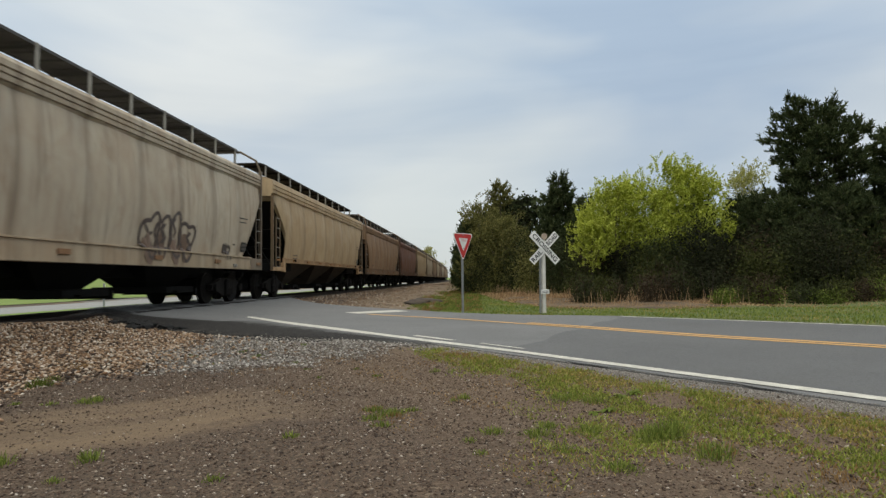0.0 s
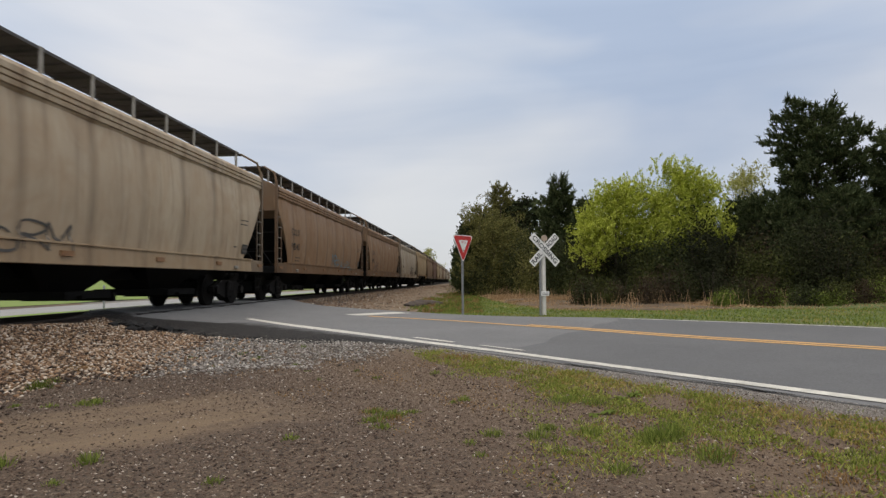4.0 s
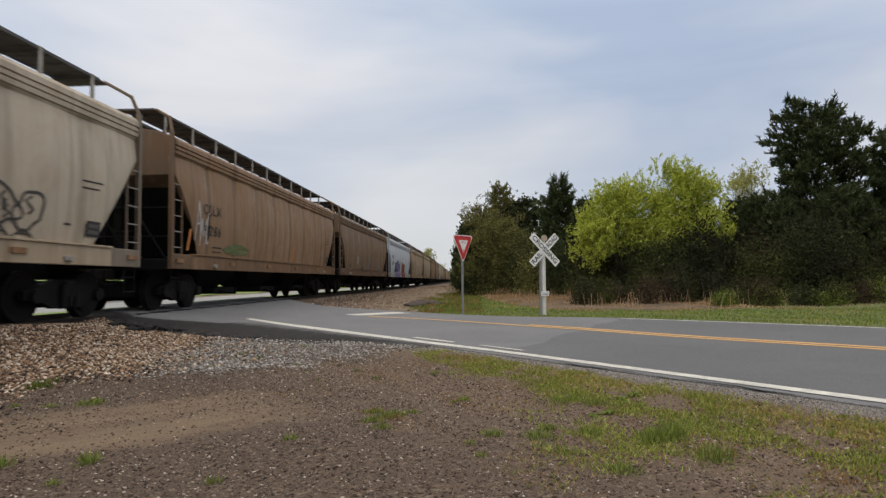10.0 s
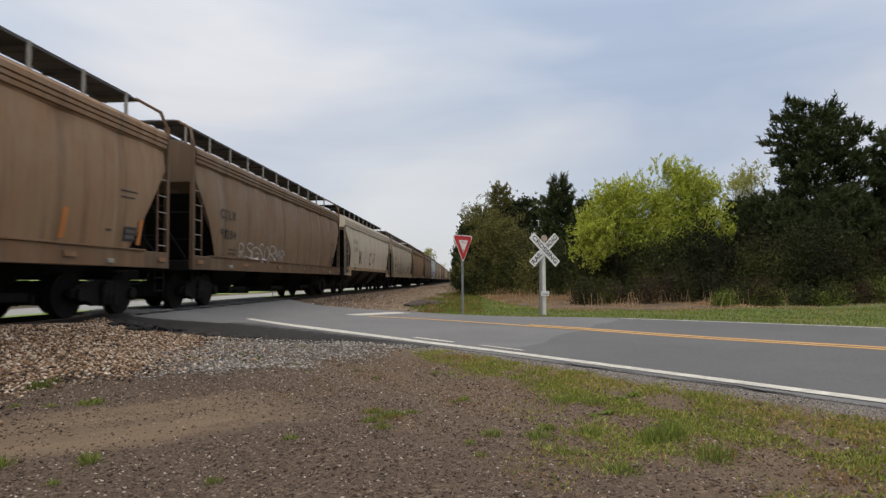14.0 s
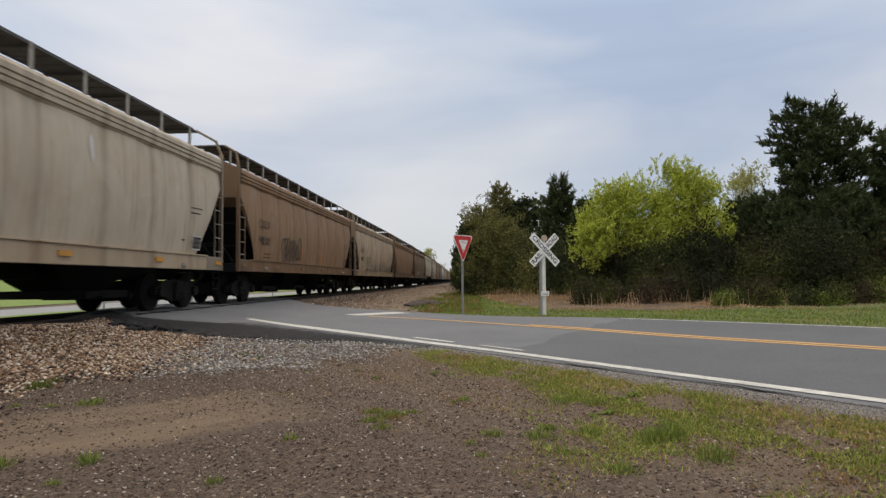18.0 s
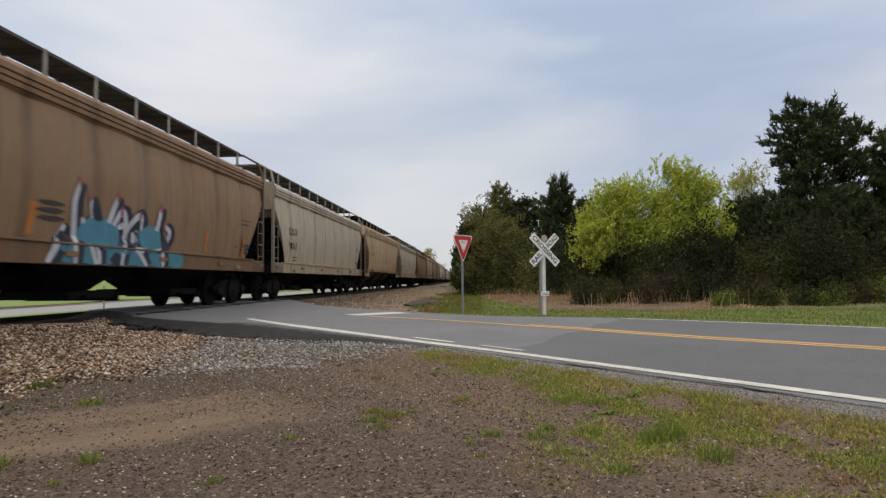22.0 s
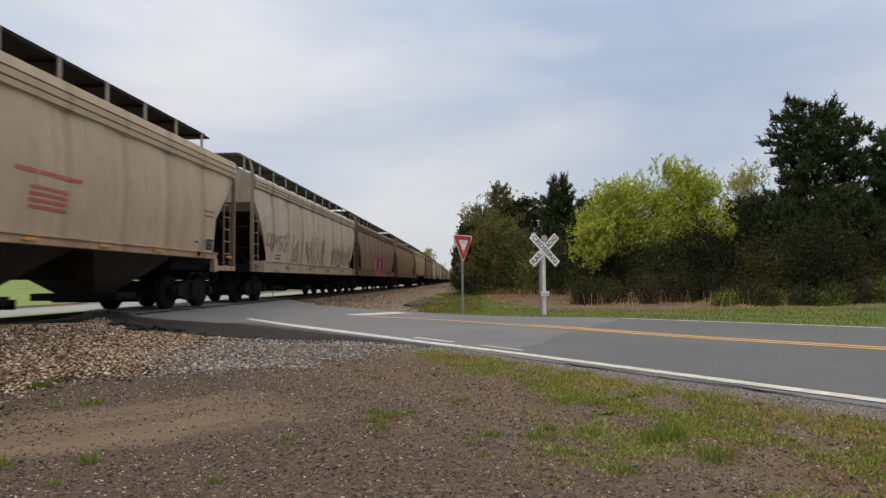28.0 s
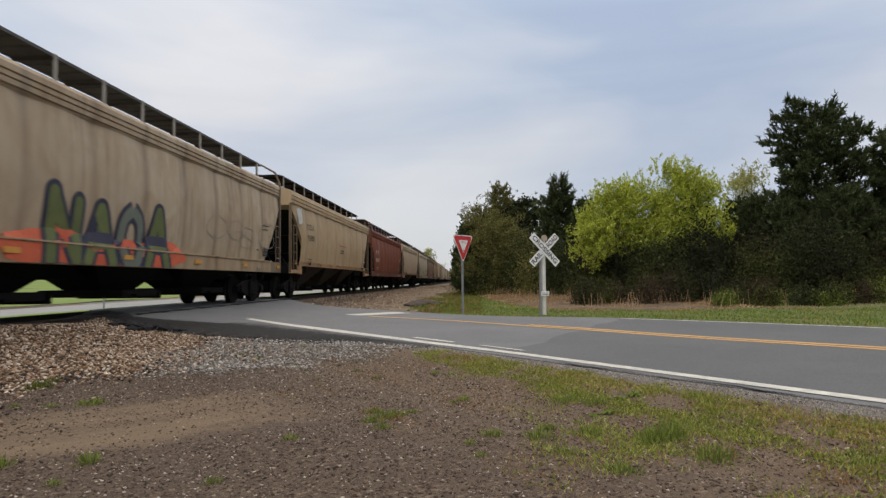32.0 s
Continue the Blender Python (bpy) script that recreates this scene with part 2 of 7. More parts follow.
def shoulder_mat():
    """Grey road wearing off into dark, gritty asphalt."""
    k = Mat("worn_dark_shoulder", 0.92)
    k.b.inputs["Specular IOR Level"].default_value = 0.2
    v = k.world_coords()
    sep = k.t.nodes.new("ShaderNodeSeparateXYZ")
    k.t.links.new(k.co.outputs["UV"], sep.inputs[0])
    u = k.math("ADD", sep.outputs[0], k.math("MULTIPLY", k.math("SUBTRACT", k.noise(v, 3.5, 6.0, 0.65), 0.5), 0.55))
    agg = k.cells(v, 70.0)
    grey = k.mix(k.noise(v, 0.5, 5.0, 0.6, 0.4), (0.096, 0.097, 0.100), (0.140, 0.141, 0.144))
    dark = k.mix(0.30, (0.013, 0.012, 0.012), k.ramp(agg, (0.2, (0.010, 0.009, 0.009)), (0.7, (0.050, 0.046, 0.043)), (0.97, (0.20, 0.19, 0.175))))
    col = k.mix(k.ramp(u, (0.06, 0.0), (0.28, 1.0)), grey, dark)
    # fades to dusty grey where it runs out along the road
    far = k.math("ADD", k.math("MULTIPLY", sep.outputs[1], 2.2), 1.0)
    col = k.mix(k.math("MULTIPLY", k.ramp(far, (0.5, 0.0), (0.85, 1.0)), 0.75), col, k.mix(agg, (0.075, 0.073, 0.072), (0.14, 0.137, 0.132)))
    # gravel dust along the lower edge
    col = k.mix(k.math("MULTIPLY", k.ramp(u, (0.80, 0.0), (1.05, 1.0)), 0.6), col, k.mix(agg, (0.06, 0.052, 0.045), (0.17, 0.155, 0.138)))
    k.bump(k.mix(0.5, agg, k.noise(v, 45.0, 3.0)), 0.7, 0.010)
    return k.color(col)


def dirt_ground():
    """Dark gravelly dirt with pale sandy tracks."""
    k = Mat("gravelly_dirt", 0.95)
    v = k.world_coords()
    big = k.noise(v, 0.42, 5.0, 0.6, 0.7)
    stones = k.cells(v, 46.0)
    small = k.cells(v, 120.0)
    fine = k.noise(v, 60.0, 4.0)
    col = k.mix(k.ramp(big, (0.35, 0.0), (0.65, 1.0)), (0.04, 0.02444, 0.01476), (0.074, 0.04418, 0.02542))
    peb = k.ramp(stones, (0.15, (0.012, 0.00752, 0.00492)), (0.5, (0.06, 0.03666, 0.02296)), (0.75, (0.105, 0.06768, 0.04264)), (0.93, (0.3, 0.235, 0.164)))
    col = k.mix(0.6, col, peb)
    col = k.mix(0.4, col, k.ramp(small, (0.2, (0.013, 0.00846, 0.00574)), (0.8, (0.155, 0.1081, 0.07052))))
    # a sandy driven swath across the lot, streaked along its run
    sep = k.t.nodes.new("ShaderNodeSeparateXYZ")
    k.t.links.new(v, sep.inputs[0])
    run = k.math("ADD", k.math("MULTIPLY", sep.outputs[0], SWATH[1]), k.math("MULTIPLY", sep.outputs[1], SWATH[0]))
    d = k.math("SUBTRACT", k.math("MULTIPLY", sep.outputs[1], SWATH[1]), k.math("MULTIPLY", sep.outputs[0], SWATH[0]))
    turn = k.t.nodes.new("ShaderNodeCombineXYZ")
    k.put(k.math("MULTIPLY", run, 0.45), turn.inputs[0])
    k.put(k.math("MULTIPLY", d, 2.4), turn.inputs[1])
    streak = k.noise(turn.outputs[0], 1.6, 6.0, 0.62, 0.5)
    d = k.math("ADD", d, k.math("MULTIPLY", k.math("SUBTRACT", k.noise(v, 1.4, 5.0, 0.6), 0.5), 0.5))
    ends = k.ramp(k.math("MULTIPLY", run, 0.1), (0.60, 0.6), (0.70, 1.0), (0.86, 1.0), (0.94, 0.0))
    sand = k.mix(fine, (0.120, 0.081, 0.047), (0.205, 0.145, 0.088))
    for off, half, most in ((SWATH[2], 0.42, 0.95), (SWATH[3], 0.50, 0.75)):
        m_ = k.ramp(k.math("ABSOLUTE", k.math("SUBTRACT", d, off)), (0.0, 1.0), (half * 0.6, 0.85), (half, 0.0))
        m_ = k.math("MULTIPLY", k.math("MULTIPLY", m_, ends), most)
        col = k.mix(k.math("MULTIPLY", m_, k.ramp(streak, (0.30, 0.25), (0.60, 1.0))), col, sand)
    # pale grit washed off the road along its edge
    na = k.math("ADD", k.math("MULTIPLY", sep.outputs[0], 0.769), k.math("MULTIPLY", sep.outputs[1], 0.6392))
    na = k.math("ADD", na, k.math("MULTIPLY", k.math("SUBTRACT", k.noise(v, 2.2, 5.0, 0.6), 0.5), 0.5))
    grit = k.ramp(k.math("MULTIPLY", k.math("SUBTRACT", na, 10.9), 0.1), (0.035, 0.0), (0.06, 0.85), (0.5, 0.9), (0.65, 0.0))
    col = k.mix(grit, col, k.ramp(small, (0.15, (0.09, 0.082, 0.074)), (0.6, (0.16, 0.148, 0.134)), (0.95, (0.28, 0.265, 0.24))))
    worn = k.ramp(k.math("MULTIPLY", k.math("SUBTRACT", na, 9.0), 0.4), (0.0, 0.0), (0.5, 0.42))
    worn = k.math("MULTIPLY", worn, k.math("SUBTRACT", 1.0, grit))
    col = k.mix(worn, col, k.mix(fine, (0.11, 0.072, 0.042), (0.20, 0.14, 0.088)))
    # tan soil on the far side of the road
    soil = k.ramp(k.math("MULTIPLY", k.math("SUBTRACT", na, 10.9), 0.1), (0.62, 0.0), (0.72, 0.9))
    col = k.mix(soil, col, k.ramp(k.noise(v, 3.0, 6.0, 0.7), (0.3, (0.075, 0.05, 0.03)), (0.55, (0.19, 0.14, 0.09)), (0.75, (0.27, 0.215, 0.15))))
    k.bump(k.mix(0.5, stones, fine), 0.8, 0.02)
    return k.color(col)


def stone_mat(name, *stops):
    k = Mat(name, 0.9)
    r = k.random(island=True)
    v = k.world_coords()
    col = k.ramp(r, *stops)
    col = k.mix(k.math("MULTIPLY", k.noise(v, 55.0, 4.0), 0.45), col, (0.075, 0.050, 0.034))
    k.bump(k.noise(v, 90.0, 3.0), 0.4, 0.004)
    return k.color(col)


def leaf_mat(name, lo, mid, hi, rough=0.85):
    k = Mat(name, rough)
    r = k.random(island=True)
    v = k.world_coords()
    n = k.noise(v, 0.9, 3.0)
    col = k.ramp(r, (0.0, lo), (0.55, mid), (1.0, hi))
    col = k.mix(k.math("MULTIPLY", n, 0.5), col, lo)
    m = k.color(col)
    k.b.inputs["Specular IOR Level"].default_value = 0.12
    k.b.inputs["Subsurface Weight"].default_value = 0.0
    t = k.t.nodes.new("ShaderNodeBsdfTranslucent")
    k.t.links.new(col, t.inputs["Color"])
    s = k.t.nodes.new("ShaderNodeMixShader")
    s.inputs[0].default_value = 0.28
    out = k.t.nodes["Material Output"]
    k.t.links.new(k.b.outputs[0], s.inputs[1])
    k.t.links.new(t.outputs[0], s.inputs[2])
    k.t.links.new(s.outputs[0], out.inputs["Surface"])
    return m


def grass_ground():
    k = Mat("rough_turf", 0.95)
    v = k.world_coords()
    a = k.noise(v, 0.8, 5.0, 0.6, 0.5)
    b = k.noise(v, 22.0, 4.0)
    col = k.mix(k.ramp(a, (0.40, 0.0), (0.72, 1.0)), (0.080, 0.115, 0.020), (0.14, 0.135, 0.042))
    col = k.mix(k.math("MULTIPLY", b, 0.6), col, (0.045, 0.06, 0.014))
    k.bump(b, 0.8, 0.03)
    return k.color(col)


SWATH = (0.605, 0.797, -0.58, 0.16)     # the driven swath: its direction (y, x) and two offsets across it
def field_mat():
    k = Mat("bright_mown_grass", 0.9)
    v = k.world_coords()
    col = k.mix(k.noise(v, 0.25, 4.0), (0.115, 0.18, 0.022), (0.175, 0.225, 0.034))
    col = k.mix(k.math("MULTIPLY", k.noise(v, 9.0, 4.0), 0.5), col, (0.09, 0.14, 0.02))
    return k.color(col)


M_FIELD = field_mat()
PAINT = car_paint()
M_DIRT = dirt_ground()
M_TURF = grass_ground()
M_ROAD = asphalt("worn_grey_asphalt", (0.096, 0.097, 0.100), (0.140, 0.141, 0.144))
M_NEWROAD = asphalt("dark_fresh_asphalt", (0.013, 0.013, 0.0135), (0.026, 0.026, 0.0265), 0.15)
M_SHOULDER = shoulder_mat()
M_PALEROAD = asphalt("pale_grey_highway", (0.19, 0.19, 0.185), (0.235, 0.235, 0.23))
M_WHITE = plain("worn_white_road_paint", (0.60, 0.58, 0.52), 0.7, 0.0, 0.38, 9.0)
M_YELLOW = plain("worn_yellow_road_paint", (0.60, 0.35, 0.12), 0.7, 0.0, 0.25, 5.0)
M_BALLAST = stone_mat("mixed_brown_ballast", (0.0, (0.020, 0.014, 0.011)), (0.26, (0.075, 0.044, 0.027)), (0.46, (0.25, 0.140, 0.070)), (0.70, (0.36, 0.24, 0.147)), (0.86, (0.48, 0.39, 0.30)), (1.0, (0.72, 0.65, 0.56)))
M_GREYSTONE = stone_mat("grey_gravel", (0.0, (0.05, 0.045, 0.041)), (0.4, (0.17, 0.155, 0.14)), (0.8, (0.34, 0.32, 0.295)), (1.0, (0.58, 0.56, 0.52)))
M_LOTSTONE = stone_mat("dark_lot_gravel", (0.0, (0.018, 0.011, 0.008)), (0.35, (0.062, 0.038, 0.026)), (0.7, (0.135, 0.088, 0.062)), (0.9, (0.23, 0.175, 0.132)), (1.0, (0.56, 0.50, 0.43)))
M_BED = plain("dusty_ballast_bed", (0.068, 0.045, 0.031), 0.95, 0.0, 0.5, 12.0)
M_RAIL = plain("rusty_rail_steel", (0.036, 0.024, 0.018), 0.7, 0.0, 0.4, 8.0)
M_TIE = plain("creosoted_tie_timber", (0.030, 0.023, 0.018), 0.9, 0.0, 0.5, 5.0)
M_BLACK = plain("grimy_shade_black_steel", (0.0075, 0.0068, 0.0062), 0.8, 0.0, 0.4, 4.0, 0.2)
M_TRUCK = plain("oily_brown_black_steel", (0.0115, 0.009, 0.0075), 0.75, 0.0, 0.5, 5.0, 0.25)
M_GRATE = plain("dull_steel_walkway", (0.085, 0.08, 0.08), 0.65, 0.2, 0.4, 4.0)
M_DARKGRATE = plain("dark_walkway_steel", (0.016, 0.014, 0.013), 0.8, 0.0, 0.4, 4.0, 0.2)
M_ORANGE = plain("orange_reflector", (0.62, 0.20, 0.04), 0.45, 0.0, 0.35, 9.0)
M_GALV = plain("galvanised_post", (0.33, 0.34, 0.35), 0.5, 0.6, 0.3, 8.0)
M_SIGNRED = plain("red_sign_sheeting", (0.55, 0.035, 0.03), 0.4, 0.0, 0.15, 5.0)
M_SIGNWHITE = plain("white_sign_sheeting", (0.78, 0.78, 0.76), 0.45, 0.0, 0.15, 5.0)
M_SIGNBLACK = plain("black_letters", (0.03, 0.03, 0.03), 0.5, 0.0, 0.1, 5.0)
M_POST = plain("white_painted_timber", (0.66, 0.64, 0.60), 0.7, 0.0, 0.3, 3.0)
M_BARK = plain("grey_brown_bark", (0.085, 0.065, 0.05), 0.95, 0.0, 0.5, 9.0)
L_PINE = leaf_mat("dark_pine_needles", (0.028, 0.040, 0.017), (0.066, 0.084, 0.034), (0.125, 0.14, 0.058))
L_SPRING = leaf_mat("fresh_spring_leaves", (0.225, 0.265, 0.030), (0.45, 0.50, 0.064), (0.68, 0.70, 0.17))
L_DULL = leaf_mat("olive_budding_leaves", (0.078, 0.082, 0.025), (0.18, 0.172, 0.055), (0.33, 0.29, 0.105))
L_SHRUB = leaf_mat("dark_shrub_leaves", (0.020, 0.026, 0.011), (0.044, 0.052, 0.021), (0.085, 0.092, 0.038))
L_GRASS = leaf_mat("green_grass_blades", (0.13, 0.165, 0.028), (0.25, 0.29, 0.058), (0.42, 0.43, 0.12))
L_LUSH = leaf_mat("lush_green_blades", (0.09, 0.125, 0.024), (0.19, 0.24, 0.05), (0.34, 0.38, 0.10))
L_PALELEAF = leaf_mat("pale_budding_leaves", (0.24, 0.24, 0.07), (0.38, 0.37, 0.11), (0.5, 0.48, 0.18))
L_OLIVE = leaf_mat("olive_shrub_leaves", (0.03, 0.035, 0.012), (0.065, 0.075, 0.02), (0.12, 0.125, 0.04))
L_YELLOWGRASS = leaf_mat("yellowed_grass_blades", (0.22, 0.18, 0.05), (0.38, 0.30, 0.09), (0.50, 0.39, 0.16))
M_DARKROAD = asphalt("dark_resurfaced_asphalt", (0.069, 0.070, 0.073), (0.102, 0.103, 0.107))
L_DEAD = leaf_mat("dead_straw_stems", (0.22, 0.135, 0.07), (0.42, 0.28, 0.155), (0.60, 0.44, 0.27))
L_TWIG = leaf_mat("red_brown_twigs", (0.030, 0.022, 0.014), (0.062, 0.045, 0.027), (0.11, 0.082, 0.048))
L_WEED = leaf_mat("leafy_green_weeds", (0.06, 0.085, 0.016), (0.13, 0.17, 0.032), (0.24, 0.27, 0.06))
# shrub leaf tones lowered, so the shade inside the wood is in the colour
L_DEEP = leaf_mat("shade_darkened_leaves", (0.012, 0.015, 0.007), (0.030, 0.034, 0.016), (0.06, 0.062, 0.03))
L_THATCH = leaf_mat("dry_orange_thatch", (0.16, 0.095, 0.035), (0.30, 0.18, 0.075), (0.42, 0.29, 0.14))
M_LITTER = plain("dead_grass_floor", (0.155, 0.102, 0.055), 0.95, 0.0, 0.7, 1.3)
M_CRACK = plain("open_crack", (0.012, 0.011, 0.010), 0.95, 0.0, 0.3, 9.0)


# ---- mesh helpers ----
def mesh_ob(name, verts, faces, mat, parent=None, smooth=False):
    me = bpy.data.meshes.new(name)
    me.from_pydata([tuple(v) for v in verts], [], [tuple(f) for f in faces])
    me.materials.append(mat)
    if smooth:
        me.shade_smooth()
    ob = new(name, me)
    if parent:
        ob.parent = parent
    return ob


def part(name, bm, mat, parent=None, label="", smooth=False):
    me = bpy.data.meshes.new(name)
    bm.normal_update()
    bm.to_mesh(me)
    bm.free()
    me.materials.append(mat)
    if smooth:
        me.shade_smooth()
    ob = new(name, me)
    ob.parent = parent
    if label:
        ob["label"] = label
    return ob


def box(bm, x0, x1, y0, y1, z0, z1, bevel=0.0):
    r = bmesh.ops.create_cube(bm, size=1.0, matrix=Matrix.Translation(((x0 + x1) / 2, (y0 + y1) / 2, (z0 + z1) / 2)) @ Matrix.Diagonal((abs(x1 - x0), abs(y1 - y0), abs(z1 - z0), 1)))
    if bevel:
        es = list({e for v in r["verts"] for e in v.link_edges})
        bmesh.ops.bevel(bm, geom=es, offset=bevel, segments=1, affect="EDGES")
    return bm


def rod(bm, a, b, r=0.02, n=6, r2=None):
    a, b = Vector(a), Vector(b)
    d = b - a
    m = Matrix.Translation((a + b) / 2) @ d.to_track_quat("Z", "Y").to_matrix().to_4x4()
    bmesh.ops.create_cone(bm, cap_ends=True, segments=n, radius1=r, radius2=r if r2 is None else r2, depth=d.length, matrix=m)
    return bm


def disc(bm, x, y, z, r, w, n=20):
    """A wheel-like cylinder whose axle runs along x."""
    m = Matrix.Translation((x, y, z)) @ Matrix.Rotation(radians(90), 4, "Y")
    bmesh.ops.create_cone(bm, cap_ends=True, segments=n, radius1=r, radius2=r, depth=w, matrix=m)
    return bm


def empty(name, m=None):
    ob = new(name)
    ob.empty_display_size = 0.3
    if m is not None:
        ob.matrix_basis = m
    return ob


def text_mesh(text, size, bold=0.0, spread=1.0):
    cu = bpy.data.curves.new("words", "FONT")
    cu.body, cu.size, cu.align_x, cu.align_y = text, size, "CENTER", "CENTER"
    cu.extrude, cu.offset, cu.space_character = 0.0, bold, spread
    ob = bpy.data.objects.new("words", cu)
    scene.collection.objects.link(ob)
    dg = bpy.context.evaluated_depsgraph_get()
    me = bpy.data.meshes.new_from_object(ob.evaluated_get(dg))
    bpy.data.objects.remove(ob)
    bpy.data.curves.remove(cu)
    return me


rng = np.random.default_rng(7)


def soup(name, centres, u, v, mat, parent=None):
    """Many small quads in one mesh: centres (n,3), half axes u and v (n,3)."""
    c, u, v = (np.asarray(q, float) for q in (centres, u, v))
    n = len(c)
    co = np.empty((n, 4, 3))
    co[:, 0], co[:, 1], co[:, 2], co[:, 3] = c - u - v, c + u - v, c + u * 0.45 + v, c - u * 0.45 + v
    me = bpy.data.meshes.new(name)
    me.vertices.add(n * 4)
    me.vertices.foreach_set("co", co.reshape(-1))
    me.loops.add(n * 4)
    me.loops.foreach_set("vertex_index", np.arange(n * 4))
    me.polygons.add(n)
    me.polygons.foreach_set("loop_start", np.arange(n) * 4)
    me.update(calc_edges=True)
    me.materials.append(mat)
    ob = new(name, me)
    if parent:
        ob.parent = parent
    return ob


def unit(a):
    return a / np.maximum(np.linalg.norm(a, axis=1, keepdims=True), 1e-6)


def leaves(name, centres, size, mat, parent=None, aspect=0.55, up=0.0):
    n = len(centres)
    u = unit(rng.normal(size=(n, 3)) + np.array([0, 0, up]))
    w = unit(np.cross(u, rng.normal(size=(n, 3))))
    s = size * rng.uniform(0.6, 1.4, (n, 1))
    return soup(name, centres, w * s * aspect, u * s, mat, parent)


# unit stone: a squashed, dented octahedron-like pebble
def stones(name, pts, sizes, mat, parent=None):
    """Many pebbles in one mesh: each a dented block of ten corners."""
    base = np.array([[0, 0, 0.6], [0.9, 0.1, 0.1], [0.25, 0.85, 0.15], [-0.75, 0.45, 0.05], [-0.6, -0.65, 0.12], [0.45, -0.8, 0.08], [0, 0, -0.55]])
    tri = [(0, 1, 2), (0, 2, 3), (0, 3, 4), (0, 4, 5), (0, 5, 1), (6, 2, 1), (6, 3, 2), (6, 4, 3), (6, 5, 4), (6, 1, 5)]
    n = len(pts)
    a = rng.uniform(0, 6.283, n)
    j = base[None] * rng.uniform(0.5, 1.45, (n, 7, 1))
    ca, sa = np.cos(a)[:, None], np.sin(a)[:, None]
    x, y = j[..., 0] * ca - j[..., 1] * sa, j[..., 0] * sa + j[..., 1] * ca
    tilt = rng.uniform(-0.5, 0.5, (n, 1))
    co = np.stack([x, y, j[..., 2] + x * tilt], -1) * np.asarray(sizes)[:, None, None] + np.asarray(pts)[:, None]
    idx = (np.array(tri)[None] + (np.arange(n) * 7)[:, None, None]).reshape(-1)
    me = bpy.data.meshes.new(name)
    me.vertices.add(n * 7)
    me.vertices.foreach_set("co", co.reshape(-1))
    me.loops.add(len(idx))
    me.loops.foreach_set("vertex_index", idx)
    me.polygons.add(n * 10)
    me.polygons.foreach_set("loop_start", np.arange(n * 10) * 3)
    me.update(calc_edges=True)
    me.materials.append(mat)
    ob = new(name, me)
    if parent:
        ob.parent = parent
    return ob


def sm(a, b, x):
    t = np.clip((x - a) / (b - a), 0, 1)
    return t * t * (3 - 2 * t)


def wob(x, y, f=1.0, s=0.0):
    """A cheap smooth waviness."""
    return (np.sin(x * 1.7 * f + s) * np.cos(y * 1.3 * f + 1.3 * s) + 0.5 * np.sin(x * 3.9 * f + y * 2.7 * f + s)) / 1.5


# ---- the lie of the land ----
NX, NY = 0.7690, 0.6392          # across the road, away from the lot


def road_z(x, y=0.0):
    west = np.interp(-np.asarray(x, float), [1.2, 2.2, 7.0], [-0.045, -0.25, -0.56])
    return np.where(np.asarray(x) < -1.2, west, np.interp(np.abs(x), [1.2, 2.2, 3.2, 5.0, 60.0], [-0.045, -0.17, -0.24, -0.265, -0.30]))


def road_n(x, y):
    return x * NX + y * NY


def edge_n(s):
    """The near edge of the asphalt, with the dark shoulder by the crossing."""
    return np.interp(s, [-12, -8.2, -7.7, -6.5, -5.3, -3.9, -3.0, -2.2, -1.4, -0.2], [8.6, 8.85, 9.3, 9.75, 10.0, 10.5, 10.85, 11.2, 11.5, 11.71])


def grey_edge(s):
    """Where the grey road surface ends and the dark shoulder slopes off."""
    return np.interp(s, [-12, -8.9, -8.5, -7.9, -7.4, -4.5, -2.2, -1.2], [8.95, 9.05, 9.9, 10.7, 11.15, 11.45, 11.6, 11.71])


def far_edge(s):
    """The far edge of the asphalt, which widens away from the crossing."""
    return np.interp(s, [-10, -7.2, -5.4, -3.3, -0.8, 1.6, 10], [16.4, 16.42, 16.85, 18.2, 18.75, 19.2, 19.4])


def shoulder_drop(x):
    return np.interp(x, [1.0, 2.5, 7.0], [0.06, 0.12, 0.004])


def land(x, y):
    """Height of the ground sheet."""
    x, y = np.asarray(x, float), np.asarray(y, float)
    n = road_n(x, y)
    lot = -0.42 + 0.025 * wob(x, y, 0.8) + 0.012 * wob(x, y, 2.6, 2.0)
    verge = -0.36 + 0.03 * wob(x, y, 0.7, 1.0)
    z = lot + (verge - lot) * sm(14, 19, n)
    s = x * NY - y * NX
    e = edge_n(s)
    near_road = sm(e - 1.7, e - 0.05, n) * (1 - sm(0.2, 2.0, n - far_edge(s)))
    z = z + (road_z(x) - shoulder_drop(x) * (n < 14) - 0.006 - (0.12 - 0.07 * (n > 14)) * sm(e + 0.25, e + 0.6, n) - z) * near_road
    # behind the verge the wood floor rises a little
    z = z + 0.35 * sm(22, 45, n) * (x > 3)
    # bank under the track
    bank = 1 - sm(2.0, 4.8, np.abs(x))
    z = z + (np.maximum(z, -0.40) - z) * bank
    # far side: highway level, then a slowly rising field
    west = sm(-3.0, -6.0, x)
    z = z + (-0.57 - z) * west
    z = z + 3.4 * sm(-15.0, -75.0, x)
    return z


